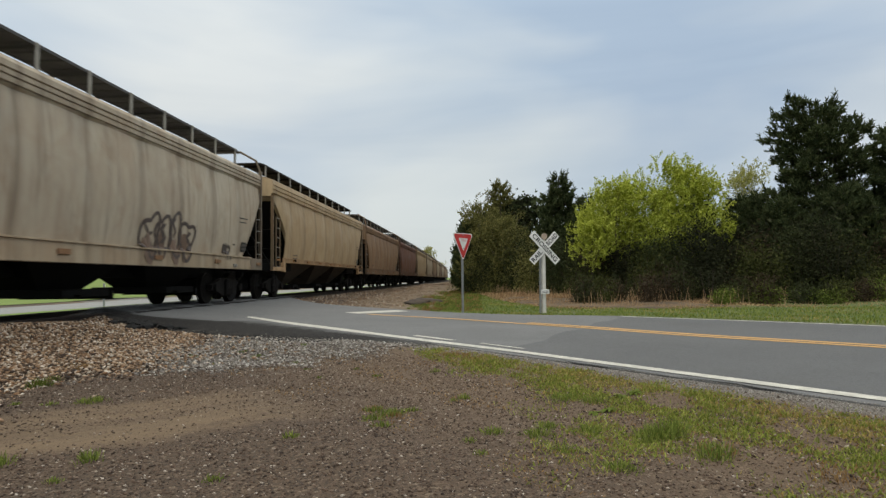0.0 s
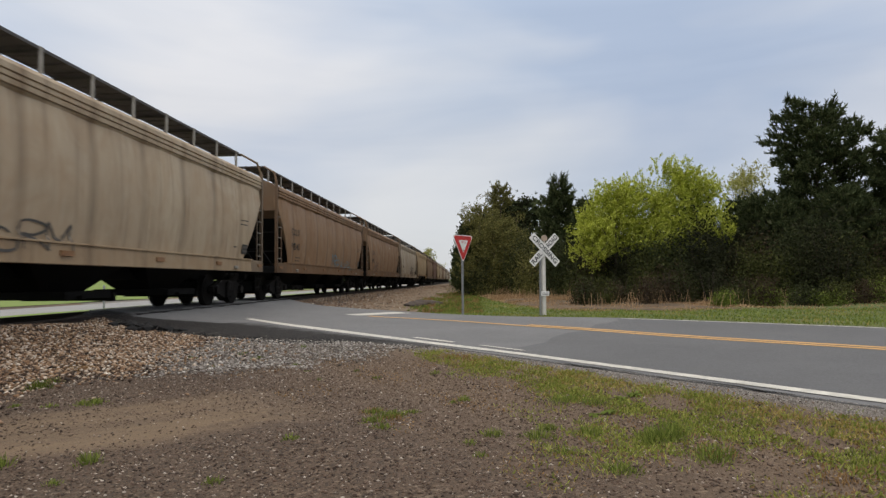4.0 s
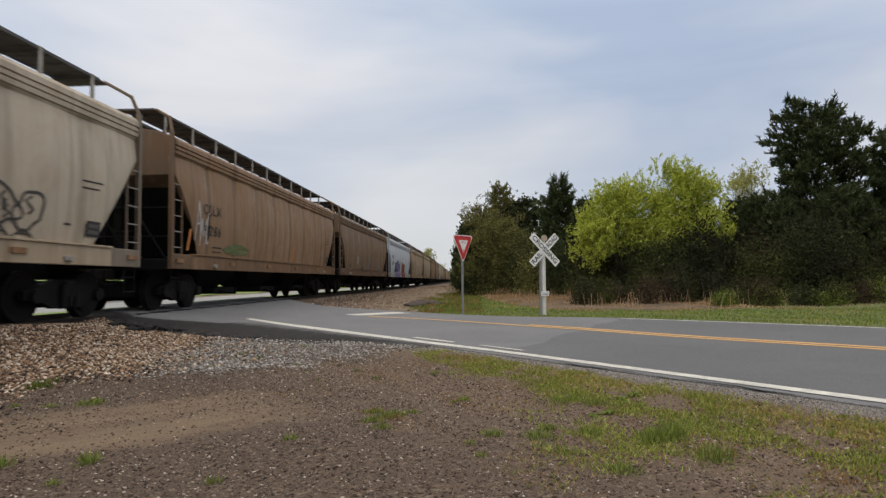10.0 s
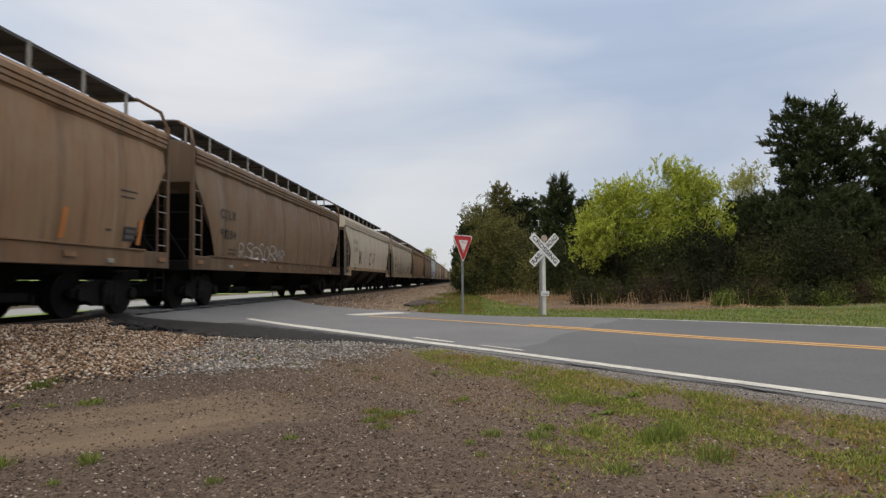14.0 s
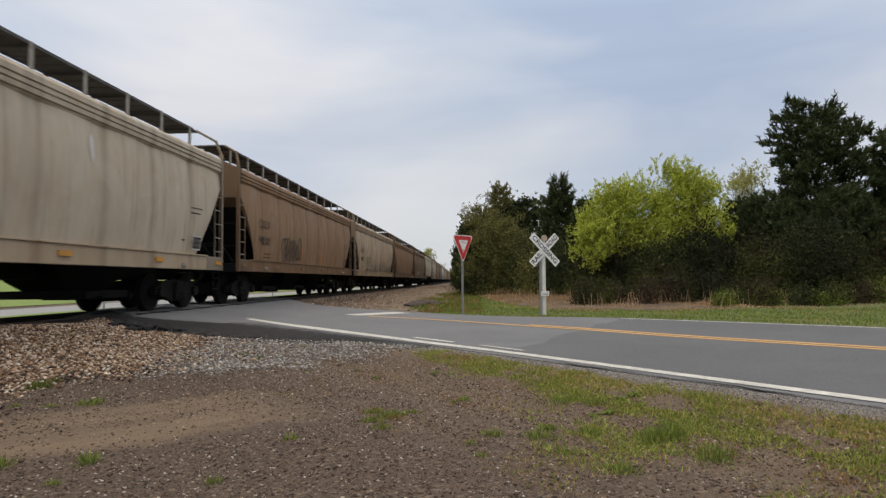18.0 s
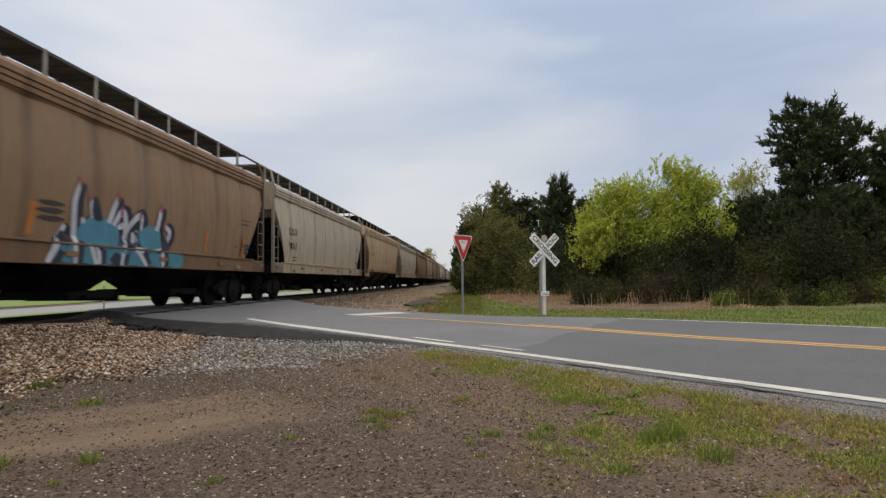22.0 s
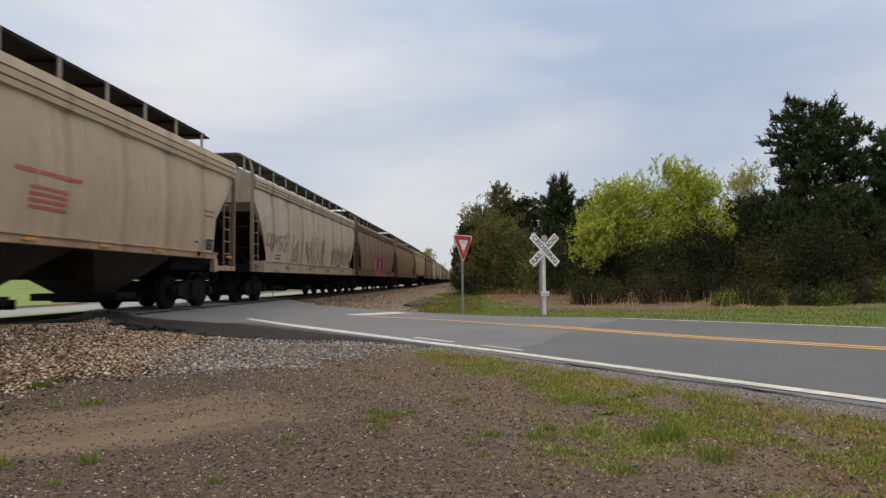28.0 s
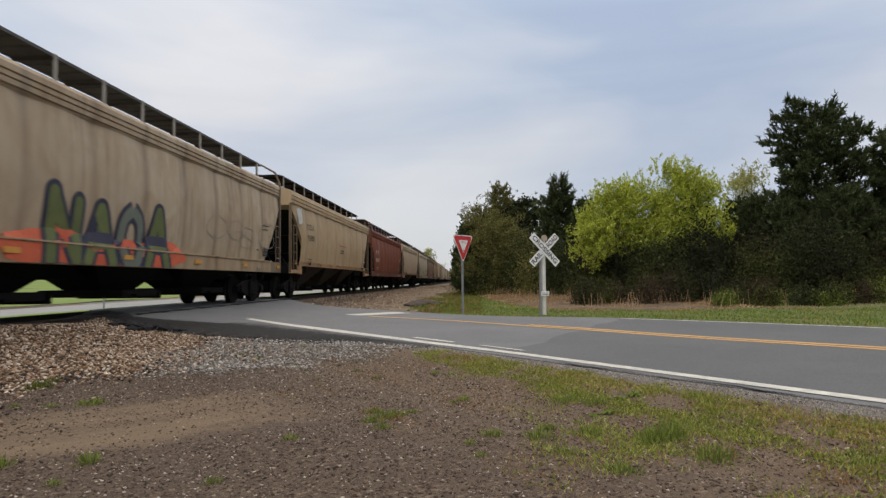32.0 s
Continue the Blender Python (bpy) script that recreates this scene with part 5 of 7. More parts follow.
def litter_line(x):
    """Where green verge gives way to dead grass."""
    return np.interp(x, [8.5, 9.6, 11.0, 13.0, 17.0, 20.0, 34.0], [38.0, 27.0, 18.9, 18.4, 18.2, 17.6, 15.4])


def litter_z(X, Y):
    return verge_z(X, Y) - 0.06 + 0.115 * sm(-0.4, 0.5, Y - litter_line(X) + 0.5 * wob(X, Y, 1.1)) * sm(9.0, 10.5, X) * (1 - sm(16.0, 19.0, X + 1.5 * wob(X, Y, 0.6))) * sm(-1.1, -0.5, wob(X, Y, 0.9, 1.0) + 0.25 * wob(X, Y, 3.0))


tagged(sheet("dead_grass_floor", graded(8, 8.5, 34, 80, 0.5), graded(0, 14, 38, 80, 0.5), litter_z, M_LITTER), "matted floor of tan dead grass before the trees", "grass", kind="structure")
# turf on the far verge and dead stems before the shrubs
x, y = scatter(190000, 6.0, 34.0, 4.0, 40.0, lambda x, y: (road_n(x, y) > far_edge(x * NY - y * NX) + 0.35 + 0.15 * wob(x, y, 0.9)) & (y < litter_line(x) + 0.3) & (x > 7.6 - 0.5 * wob(x, y, 0.5)))
dry = wob(x, y, 0.9, 2.2) + rng.normal(0, 0.35, len(x)) > 0.7
thin = rng.uniform(0, 1, len(x)) < 1 - 0.8 * sm(-0.3, 0.9, y - litter_line(x) + 0.6 * wob(x, y, 1.1))
g_, d_ = thin & ~dry, thin & dry
blades("verge_grass", x[g_], y[g_], 0.055, L_LUSH, "rough green grass on the far verge", 0.5, 0.008, verge_z)
blades("verge_grass", x[d_], y[d_], 0.045, L_YELLOWGRASS, "yellowed grass on the far verge", 0.5, 0.008, verge_z)
x, y = scatter(420000, 8.8, 32.0, 12.0, 40.0, lambda x, y: (y > litter_line(x) - 0.5) & (y < np.maximum(np.interp(x, EDGE_X, EDGE_Y) + 0.6, litter_line(x) + 2)))
back = sm(0, 1, (y - litter_line(x)) / np.maximum(np.interp(x, EDGE_X, EDGE_Y) - litter_line(x), 0.5))
p_ = np.clip(0.6 + 0.7 * wob(x, y, 1.2, 2.0), 0.12, 1) * (1 - 0.88 * sm(15.5, 19.0, x)) * sm(-0.4, 0.4, y - litter_line(x) + 0.5 * wob(x, y, 1.3))
keep = rng.uniform(0, 1, len(x)) < p_ * 0.9
blades("dead_grass", x[keep], y[keep], 0.06 + 0.20 * back[keep] * np.clip(0.4 + wob(x[keep], y[keep], 0.8), 0.1, 1), L_DEAD, "matted tan dead grass before the trees", 0.9, 0.011, verge_z)
keep = rng.uniform(0, 1, len(x)) < p_ * 0.10
blades("leaf_litter", x[keep], y[keep], 0.06, L_TWIG, "red-brown fallen leaves and twigs in the dead grass", 2.0, 0.02, verge_z)
keep = rng.uniform(0, 1, len(x)) < p_ * 0.06 * np.clip(wob(x, y, 0.9, 4.0) * 2.0 + 0.5, 0, 1) * (0.25 + 0.75 * back)
blades("dead_stalks", x[keep], y[keep], 0.45, L_DEAD, "dry straw-coloured dead stalks before the trees", 0.18, 0.010, verge_z)
gx, gy = scatter(2600, 5.2, 9.0, 17.5, 42.0, lambda x, y: (road_n(x, y) > 17.6) & (x > 6.1 + 1.6 * rng.uniform(0, 1, len(x)) + 0.5 * wob(x, y, 0.7)))
for k, (mat_, lab_) in enumerate(((L_WEED, "low green scrub beside the track"), (L_THATCH, "dry tufts beside the track"), (L_LUSH, "rough green tufts beside the track"))):
    m_ = (np.arange(len(gx)) + (wob(gx, gy, 0.8, 1.0) > 0.2)) % 3 == k
    tufts("scrub", gx[m_], gy[m_], rng.uniform(0.05, 0.16, int(m_.sum())), rng.uniform(0.03, 0.13, int(m_.sum())), 9, mat_, lab_, 0.008, lambda a, b: np.maximum(verge_z(a, b), land(a, b)))
# a low heap of spoil and scattered soil beside the track
bm = bmesh.new()
bmesh.ops.create_icosphere(bm, subdivisions=4, radius=1.0)
for v_ in bm.verts:
    q_ = v_.co.copy()
    v_.co = Vector((q_.x * 0.75, q_.y * 1.5, q_.z * 0.20)) * (1 + 0.16 * float(wob(q_.x * 2, q_.y * 2 + q_.z, 1.4)) + 0.08 * float(wob(q_.x * 7, q_.y * 6, 1.0, 2.0)))
mound = part("soil_mound", bm, plain("dark_turned_soil", (0.062, 0.043, 0.029), 0.95, 0.0, 0.6, 5.0), None, "", True)
mound.location = (6.75, 24.6, float(land(6.75, 24.6)))
tagged(mound, "low dark heap of soil beside the track", "soil heap")

# ---- the train: covered hopper cars ----
# bay colour holds both grime and the shade under the car
M_BAY = plain("grimy_shaded_brown_bay_paint", (0.062, 0.047, 0.033), 0.7, 0.0, 0.6, 1.2)
M_BOARDPOST = plain("pale_dusty_steel", (0.34, 0.32, 0.28), 0.7, 0.0, 0.4, 5.0)
HALF = 8.36            # half the length over the end sills
GAPS = (39.18, 20.85, 3.13, -14.94, -33.3, -51.4, -69.46, -87.66, -105.66, -123.7, -141.85, -160.76, -178.53, -196.67, -214.33, -232.28, -250.16, -268.61, -286.27, -304.11, -322.57, -340.23, -357.66, -375.8, -394.33, -412.31, -430.6)
V0, ACC = 13.525, 0.0406
SECOND = (-1, 9, 15, 18, 22, 24)          # the cars of the round-bottomed kind, numbered from the first whole car


def side_x(z):
    return 1.475 + 0.125 * math.sin(math.pi * min(1, max(0, (z - 1.2) / 2.75)))


PANEL = 1.822          # width of one bulging side panel


def bulge(y):
    if abs(y) > 3.5 * PANEL:
        return 0.045
    return 0.045 * math.sin(math.pi * ((y / PANEL + 4.5) % 1.0))


def hopper_body(parent, kind):
    """The tank of the car: bulged sides cut away at the lower ends, roof, end walls and slope sheets."""
    z_low = 1.36 if kind == 1 else 1.42
    zs = [z_low, 1.7, 2.1, 2.38, 2.7, 3.0, 3.15, 3.27, 3.5, 3.66, 3.72]
    ring = [(side_x(z), z) for z in zs]
    # eave with thin rolled grooves, then the arched roof
    if kind == 1:
        ring += [(1.570, 3.755), (1.540, 3.762), (1.540, 3.780), (1.59, 3.79), (1.600, 3.868), (1.555, 3.875), (1.555, 3.893), (1.60, 3.902), (1.605, 3.97), (1.560, 3.978), (1.560, 3.998), (1.605, 4.008), (1.60, 4.11), (1.55, 4.19), (1.2, 4.33), (0.7, 4.42), (0.3, 4.45)]
    else:
        ring += [(1.550, 3.735), (1.550, 3.755), (1.60, 3.765), (1.605, 3.87), (1.560, 3.878), (1.560, 3.898), (1.605, 3.908), (1.605, 4.03), (1.565, 4.038), (1.565, 4.055), (1.605, 4.065), (1.55, 4.26), (1.2, 4.37), (0.7, 4.44), (0.3, 4.47)]
    TOP = HALF - 0.14 if kind == 1 else HALF + 0.18

    def y_end(z):
        if kind == 1:
            cut = 1.36 * min(1.0, max(0.0, (3.27 - z) / 1.9)) ** 0.9
        else:
            cut = 1.42 * min(1.0, max(0.0, (3.66 - z) / 1.28)) ** 0.9
        return TOP - cut

    z_wall = 3.06 if kind == 1 else 3.66

    def y_deep(z):
        return TOP - 1.15 * max(0.0, z_wall - z)

    panels = 9
    fr = []
    for p in range(panels):
        for q in (0.0, 0.05, 0.2, 0.35, 0.5, 0.65, 0.8, 0.95):
            fr.append((p + q, 0.045 * math.sin(math.pi * q)))
    fr.append((float(panels), 0.0))

    def y_at(p, z):
        m_ = p - panels / 2
        if abs(m_) <= 3.5:
            return m_ * PANEL
        return math.copysign(3.5 * PANEL + (abs(m_) - 3.5) * (y_end(z) - 3.5 * PANEL), m_)

    bm = bmesh.new()
    grid = []
    full = ring + [(-a, b) for a, b in reversed(ring)]
    for p, bul in fr:
        row = []
        for a, z in full:
            k = bul if z < 3.73 else 0.0
            row.append(bm.verts.new((a + math.copysign(k, a), y_at(p, z), z)))
        grid.append(row)
    m = len(full)
    for i in range(len(grid) - 1):
        for j in range(m - 1):
            bm.faces.new((grid[i][j], grid[i + 1][j], grid[i + 1][j + 1], grid[i][j + 1]))
    # ends
    h = len(ring)
    walls = {-1: bmesh.new(), 1: bmesh.new()}
    for row, sg in ((grid[0], -1), (grid[-1], 1)):
        inner = []
        for j in range(h):
            a, z = ring[j]
            xi = max(0.2, a - 0.12)
            inner.append((bm.verts.new((xi, sg * min(y_deep(z), y_end(z) - (0.0 if z > z_wall - 0.06 else 0.05)), z)), bm.verts.new((-xi, sg * min(y_deep(z), y_end(z) - (0.0 if z > z_wall - 0.06 else 0.05)), z))))
        for j in range(h - 1):
            bm.faces.new((row[j], row[j + 1], inner[j + 1][0], inner[j][0]))
            if ring[j + 1][1] > z_wall - 0.06:
                b3 = walls[sg]
                b3.faces.new([b3.verts.new(q.co) for q in (inner[j][0], inner[j + 1][0], inner[j + 1][1], inner[j][1])])
            bm.faces.new((inner[j][1], inner[j + 1][1], row[m - 2 - j], row[m - 1 - j]))
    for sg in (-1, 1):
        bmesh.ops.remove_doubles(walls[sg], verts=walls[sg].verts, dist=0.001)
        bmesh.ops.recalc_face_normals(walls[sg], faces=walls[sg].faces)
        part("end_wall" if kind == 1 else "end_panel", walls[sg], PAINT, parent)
    # slope sheets under the end walls, coloured black for the shade there
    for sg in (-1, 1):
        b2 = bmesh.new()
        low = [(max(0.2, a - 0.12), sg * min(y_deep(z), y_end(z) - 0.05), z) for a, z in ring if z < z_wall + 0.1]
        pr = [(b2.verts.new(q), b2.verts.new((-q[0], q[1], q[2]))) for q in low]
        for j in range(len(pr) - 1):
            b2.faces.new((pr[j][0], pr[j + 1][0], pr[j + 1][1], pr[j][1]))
        part("slope_sheet", b2, M_BLACK, parent, "slope sheet painted black for its shade")
    bmesh.ops.recalc_face_normals(bm, faces=bm.faces)
    ob = part("body", bm, PAINT, parent)
    for poly in ob.data.polygons:
        poly.use_smooth = abs(poly.normal.z) < 0.9 and poly.center.z < 3.6 and abs(poly.normal.x) > 0.8
    return ob


def truck(parent, yc):
    tr = part("truck", box(box(bmesh.new(), -1.15, 1.15, -0.16, 0.16, 0.42, 0.72, 0.03), -0.18, 0.18, -0.18, 0.18, 0.72, 0.95), M_TRUCK, parent, "black cast steel truck")
    tr.location = (0, yc, RAIL_Z)
    for sx in (-1, 1):
        bm = bmesh.new()
        x0, x1 = sx * 0.93, sx * 1.06
        prof = [(-1.12, 0.55), (-1.12, 0.40), (-0.72, 0.36), (-0.38, 0.22), (0.38, 0.22), (0.72, 0.36), (1.12, 0.40), (1.12, 0.55), (0.72, 0.66), (0.35, 0.76), (-0.35, 0.76), (-0.72, 0.66)]
        a = [bm.verts.new((x0, p, q)) for p, q in prof]
        b = [bm.verts.new((x1, p, q)) for p, q in prof]
        bm.faces.new(a)
        bm.faces.new(b)
        for i in range(12):
            bm.faces.new((a[i], a[(i + 1) % 12], b[(i + 1) % 12], b[i]))
        for ys in (-0.17, 0.0, 0.17):
            rod(bm, (sx * 1.0, ys, 0.26), (sx * 1.09, ys, 0.27), 0.06, 8)
            rod(bm, (sx * 1.10, ys, 0.25), (sx * 1.10, ys, 0.66), 0.062, 8)
        for ys in (-0.89, 0.89):
            disc(bm, sx * 1.06, ys, 0.457, 0.13, 0.16, 12)
        bmesh.ops.recalc_face_normals(bm, faces=bm.faces)
        part("side_frame", bm, M_TRUCK, tr)
    # solid black block added for the rigging; it closes the view through the truck
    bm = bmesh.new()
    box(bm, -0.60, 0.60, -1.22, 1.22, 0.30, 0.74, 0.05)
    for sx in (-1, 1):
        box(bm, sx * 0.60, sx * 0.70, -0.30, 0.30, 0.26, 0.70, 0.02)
    part("brake_rigging", bm, M_BLACK, tr, "solid black block filling in for the brake rigging")
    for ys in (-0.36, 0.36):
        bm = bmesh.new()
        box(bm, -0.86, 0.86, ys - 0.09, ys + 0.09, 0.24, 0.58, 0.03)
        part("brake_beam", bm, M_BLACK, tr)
    for ys in (-0.89, 0.89):
        bm = bmesh.new()
        for sx in (-1, 1):
            disc(bm, sx * 0.755, ys - ys, 0, 0.457, 0.13, 28)
            disc(bm, sx * 0.695, ys - ys, 0, 0.487, 0.035, 28)
            disc(bm, sx * 0.825, 0, 0, 0.36, 0.02, 20)
            disc(bm, sx * 0.84, 0, 0, 0.12, 0.06, 14)
        rod(bm, (-0.9, 0, 0), (0.9, 0, 0), 0.085, 10)
        w = part("wheelset", bm, M_TRUCK, tr, "steel wheelset")
        w.location = (0, ys, 0.457)
    return tr


def hopper_bay(parent, yc, kind, w):
    """One discharge bay under the car, tapering to its gate."""
    bm = bmesh.new()
    top, bot = (1.42, 0.45) if kind == 2 else (1.0, 0.45)
    zt, zb = (1.46, 0.42) if kind == 2 else (1.30, 0.48)
    ht, hb = w * 0.5, w * (0.09 if kind == 2 else 0.17)
    a = [bm.verts.new(q) for q in ((-top, -ht, zt), (top, -ht, zt), (top, ht, zt), (-top, ht, zt))]
    b = [bm.verts.new(q) for q in ((-bot, -hb, zb), (bot, -hb, zb), (bot, hb, zb), (-bot, hb, zb))]
    bm.faces.new(a)
    bm.faces.new(b)
    for i in range(4):
        bm.faces.new((a[i], a[(i + 1) % 4], b[(i + 1) % 4], b[i]))
    bmesh.ops.recalc_face_normals(bm, faces=bm.faces)
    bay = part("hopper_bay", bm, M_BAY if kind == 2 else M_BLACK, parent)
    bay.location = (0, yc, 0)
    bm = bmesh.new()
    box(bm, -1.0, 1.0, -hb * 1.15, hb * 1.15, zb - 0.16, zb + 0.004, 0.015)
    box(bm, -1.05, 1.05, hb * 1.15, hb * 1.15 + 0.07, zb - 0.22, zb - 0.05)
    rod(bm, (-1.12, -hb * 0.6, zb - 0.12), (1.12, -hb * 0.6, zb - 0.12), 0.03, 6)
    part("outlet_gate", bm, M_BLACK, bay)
    return bay


def ladder(parent, x, y, sg, z0, z1, mat, n):
    """A side ladder: two stiles and rungs, from y inwards along the car."""
    bm = bmesh.new()
    for q in (0.0, 0.42):
        box(bm, x - 0.018, x + 0.018, y - sg * q - 0.022, y - sg * q + 0.022, z0, z1)
    side = part("ladder", bm, mat, parent)
    first = part("rung", rod(bmesh.new(), (x, y, 0), (x, y - sg * 0.42, 0), 0.014, 5), M_BOARDPOST, side, "worn bright ladder rung")
    for i in range(n):
        step = first if i == 0 else new("rung", first.data)
        step.parent = side
        step.location = (0, 0, z0 + 0.06 + (z1 - z0 - 0.12) * i / (n - 1))
    return side


def hopper_car(kind):
    car = empty("hopper_car")
    hopper_body(car, kind)
    s0, s1 = (0.97, 1.37) if kind == 1 else (1.28, 1.46)
    for sx in (-1, 1):
        # side sill, with its stiffening lip
        bm = bmesh.new()
        reach = HALF if kind == 1 else HALF - 1.15
        mid = HALF - 1.05 if kind == 1 else reach
        box(bm, sx * 1.50, sx * 1.60, -mid, mid, s0, s1 - 0.004, 0.012)
        box(bm, sx * 1.50, sx * 1.635, -mid, mid, s1 - 0.035, s1, 0.004)
        if kind == 2:
            for sg in (-1, 1):
                ya, yb = sg * (HALF - 1.15), sg * (HALF + 0.16)
                box(bm, sx * 1.47, sx * 1.595, sg * (HALF - 1.30), sg * (HALF - 1.08), 0.93, s0 + 0.01)
                box(bm, sx * 1.50, sx * 1.60, ya, yb, 0.97, 1.10, 0.006)
        part("side_sill", bm, PAINT, car)
        if kind == 1:
            for sg in (-1, 1):
                bm = bmesh.new()
                box(bm, sx * 1.50, sx * 1.598, sg * mid, sg * HALF, s0, s1 - 0.03, 0.012)
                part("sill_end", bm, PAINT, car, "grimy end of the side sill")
        # running board on its posts
        bm = bmesh.new()
        yb = HALF - 0.55
        zt = 4.97
        if kind == 1:
            for q in (0.12, 0.93):
                box(bm, sx * q, sx * (q + 0.03), -yb, yb, zt - 0.06, zt)
            for i in range(14):
                xx = 0.17 + i * 0.056
                box(bm, sx * xx, sx * (xx + 0.042), -yb, yb, zt - 0.032, zt - 0.004)
            for i in range(34):
                y = -yb + 0.02 + i * (2 * yb - 0.04) / 33
                box(bm, sx * 0.14, sx * 0.94, y - 0.02, y + 0.02, zt - 0.05, zt - 0.034)
        else:
            box(bm, sx * 0.14, sx * 0.96, -yb, yb, zt - 0.05, zt)
            box(bm, sx * 0.93, sx * 0.965, -yb, yb, zt - 0.07, zt + 0.004)
        for i in range(11):
            y = -yb + 0.25 + i * (2 * yb - 0.5) / 10
            box(bm, sx * 0.10, sx * 0.93, y - 0.025, y + 0.025, zt - 0.11, zt - 0.055)
        part("running_board", bm, M_GRATE if kind == 1 else M_DARKGRATE, car, "open steel grating walkway" if kind == 1 else "dark steel walkway")
        me = None
        for i in range(11):
            y = -yb + 0.25 + i * (2 * yb - 0.5) / 10
            if me is None:
                bm = bmesh.new()
                box(bm, 0.967, 0.985, -0.055, 0.055, 4.36, zt + 0.002, 0.004)
                box(bm, 0.93, 0.967, -0.012, 0.012, 4.38, zt - 0.07)
                p = part("board_post", bm, M_BOARDPOST, car)
                me = p.data
            else:
                p = new("board_post", me)
                p.parent = car
            p.matrix_basis = pose(0, y, 0, 0, 0, 180 if sx < 0 else 0)
        for sg in (-1, 1):
            # corner post bent in to the running board
            bm = bmesh.new()
            ye = sg * (HALF - 0.03 + (0.15 if kind == 2 else 0.0))
            pw = 0.045
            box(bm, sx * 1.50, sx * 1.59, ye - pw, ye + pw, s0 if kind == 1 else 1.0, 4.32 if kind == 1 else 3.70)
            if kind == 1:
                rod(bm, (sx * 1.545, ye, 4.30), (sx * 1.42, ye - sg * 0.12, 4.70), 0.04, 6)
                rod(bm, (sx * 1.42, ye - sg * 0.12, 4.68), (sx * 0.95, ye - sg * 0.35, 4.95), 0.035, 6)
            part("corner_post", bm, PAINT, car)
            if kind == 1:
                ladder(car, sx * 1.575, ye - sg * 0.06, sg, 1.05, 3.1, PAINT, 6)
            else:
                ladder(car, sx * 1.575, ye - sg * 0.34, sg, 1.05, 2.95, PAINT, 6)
            bm = bmesh.new()
            for z in (0.45, 0.75):
                rod(bm, (sx * 1.52, ye - sg * 0.06, z), (sx * 1.52, ye - sg * 0.46, z), 0.014, 5)
            for q in (0.06, 0.46):
                rod(bm, (sx * 1.52, ye - sg * q, 0.44), (sx * 1.52, ye - sg * q, 1.0), 0.014, 5)
            part("stirrup_step", bm, M_BLACK, car)
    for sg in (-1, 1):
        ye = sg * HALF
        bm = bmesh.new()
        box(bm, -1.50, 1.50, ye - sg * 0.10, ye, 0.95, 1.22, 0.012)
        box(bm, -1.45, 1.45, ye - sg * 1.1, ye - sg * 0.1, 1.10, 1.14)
        part("end_platform", bm, M_BLACK, car, "black steel end platform")
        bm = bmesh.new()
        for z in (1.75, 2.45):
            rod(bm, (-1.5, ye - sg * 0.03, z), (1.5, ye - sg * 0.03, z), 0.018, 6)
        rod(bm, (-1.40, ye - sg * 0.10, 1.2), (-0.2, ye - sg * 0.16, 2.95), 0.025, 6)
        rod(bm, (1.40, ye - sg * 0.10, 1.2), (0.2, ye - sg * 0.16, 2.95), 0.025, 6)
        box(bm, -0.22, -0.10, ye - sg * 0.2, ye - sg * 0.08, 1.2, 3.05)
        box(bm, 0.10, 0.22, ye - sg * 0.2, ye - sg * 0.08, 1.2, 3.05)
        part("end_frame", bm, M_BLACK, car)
        bm = bmesh.new()
        box(bm, -0.14, 0.14, ye - sg * 0.1, ye + sg * 0.30, 0.72, 0.98, 0.02)
        box(bm, -0.17, 0.12, ye + sg * 0.30, ye + sg * 0.66, 0.70, 1.0, 0.04)
        part("coupler", bm, M_TRUCK, car, "rusty knuckle coupler")
        bm = bmesh.new()
        a = Vector((0.45, ye, 0.9))
        for k in range(6):
            b = Vector((0.45 - 0.05 * k, ye + sg * 0.11 * (k + 1), 0.9 - 0.30 * math.sin((k + 1) / 6 * 2.4)))
            rod(bm, a, b, 0.022, 5)
            a = b
        part("brake_hose", bm, M_BLACK, car)
        # running-board end platform
        bm = bmesh.new()
        box(bm, -0.95, 0.95, sg * (HALF - 0.57), sg * (HALF - 0.25), 4.91, 4.95)
        part("roof_step", bm, M_GRATE if kind == 1 else M_DARKGRATE, car)
    bm = bmesh.new()
    box(bm, -0.33, 0.33, -HALF + 0.1, HALF - 0.1, 0.72, 1.08, 0.02)
    part("centre_sill", bm, M_BLACK, car)
    bm = bmesh.new()
    for i in range(4):
        yy = -5.1 + i * 3.4
        box(bm, -0.45, 0.45, yy - 1.5, yy + 1.5, 4.40, 4.56, 0.03)
    part("hatch_cover", bm, PAINT, car)
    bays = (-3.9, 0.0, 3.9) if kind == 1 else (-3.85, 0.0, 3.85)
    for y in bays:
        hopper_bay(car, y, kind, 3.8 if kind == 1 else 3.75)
    for yc in (-6.8, 6.8) if kind == 1 else (-6.95, 6.95):
        truck(car, yc)
    # roping eyes on the sill
    for sx in (-1, 1):
        for sg in (-1, 1):
            bm = bmesh.new()
            box(bm, sx * 1.598, sx * 1.655, sg * 6.0 - 0.11, sg * 6.0 + 0.11, s0 + 0.06, s0 + 0.16, 0.015)
            disc(bm, sx * 1.655, sg * 6.0, s0 + 0.11, 0.05, 0.05, 10)
            part("roping_eye", bm, M_BOARDPOST if kind == 1 else M_BLACK, car, "worn steel roping eye on the sill")
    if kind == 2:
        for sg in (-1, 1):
            # black box added to close the bright gap between end bay and truck
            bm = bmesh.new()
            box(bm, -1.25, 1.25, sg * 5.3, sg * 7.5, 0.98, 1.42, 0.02)
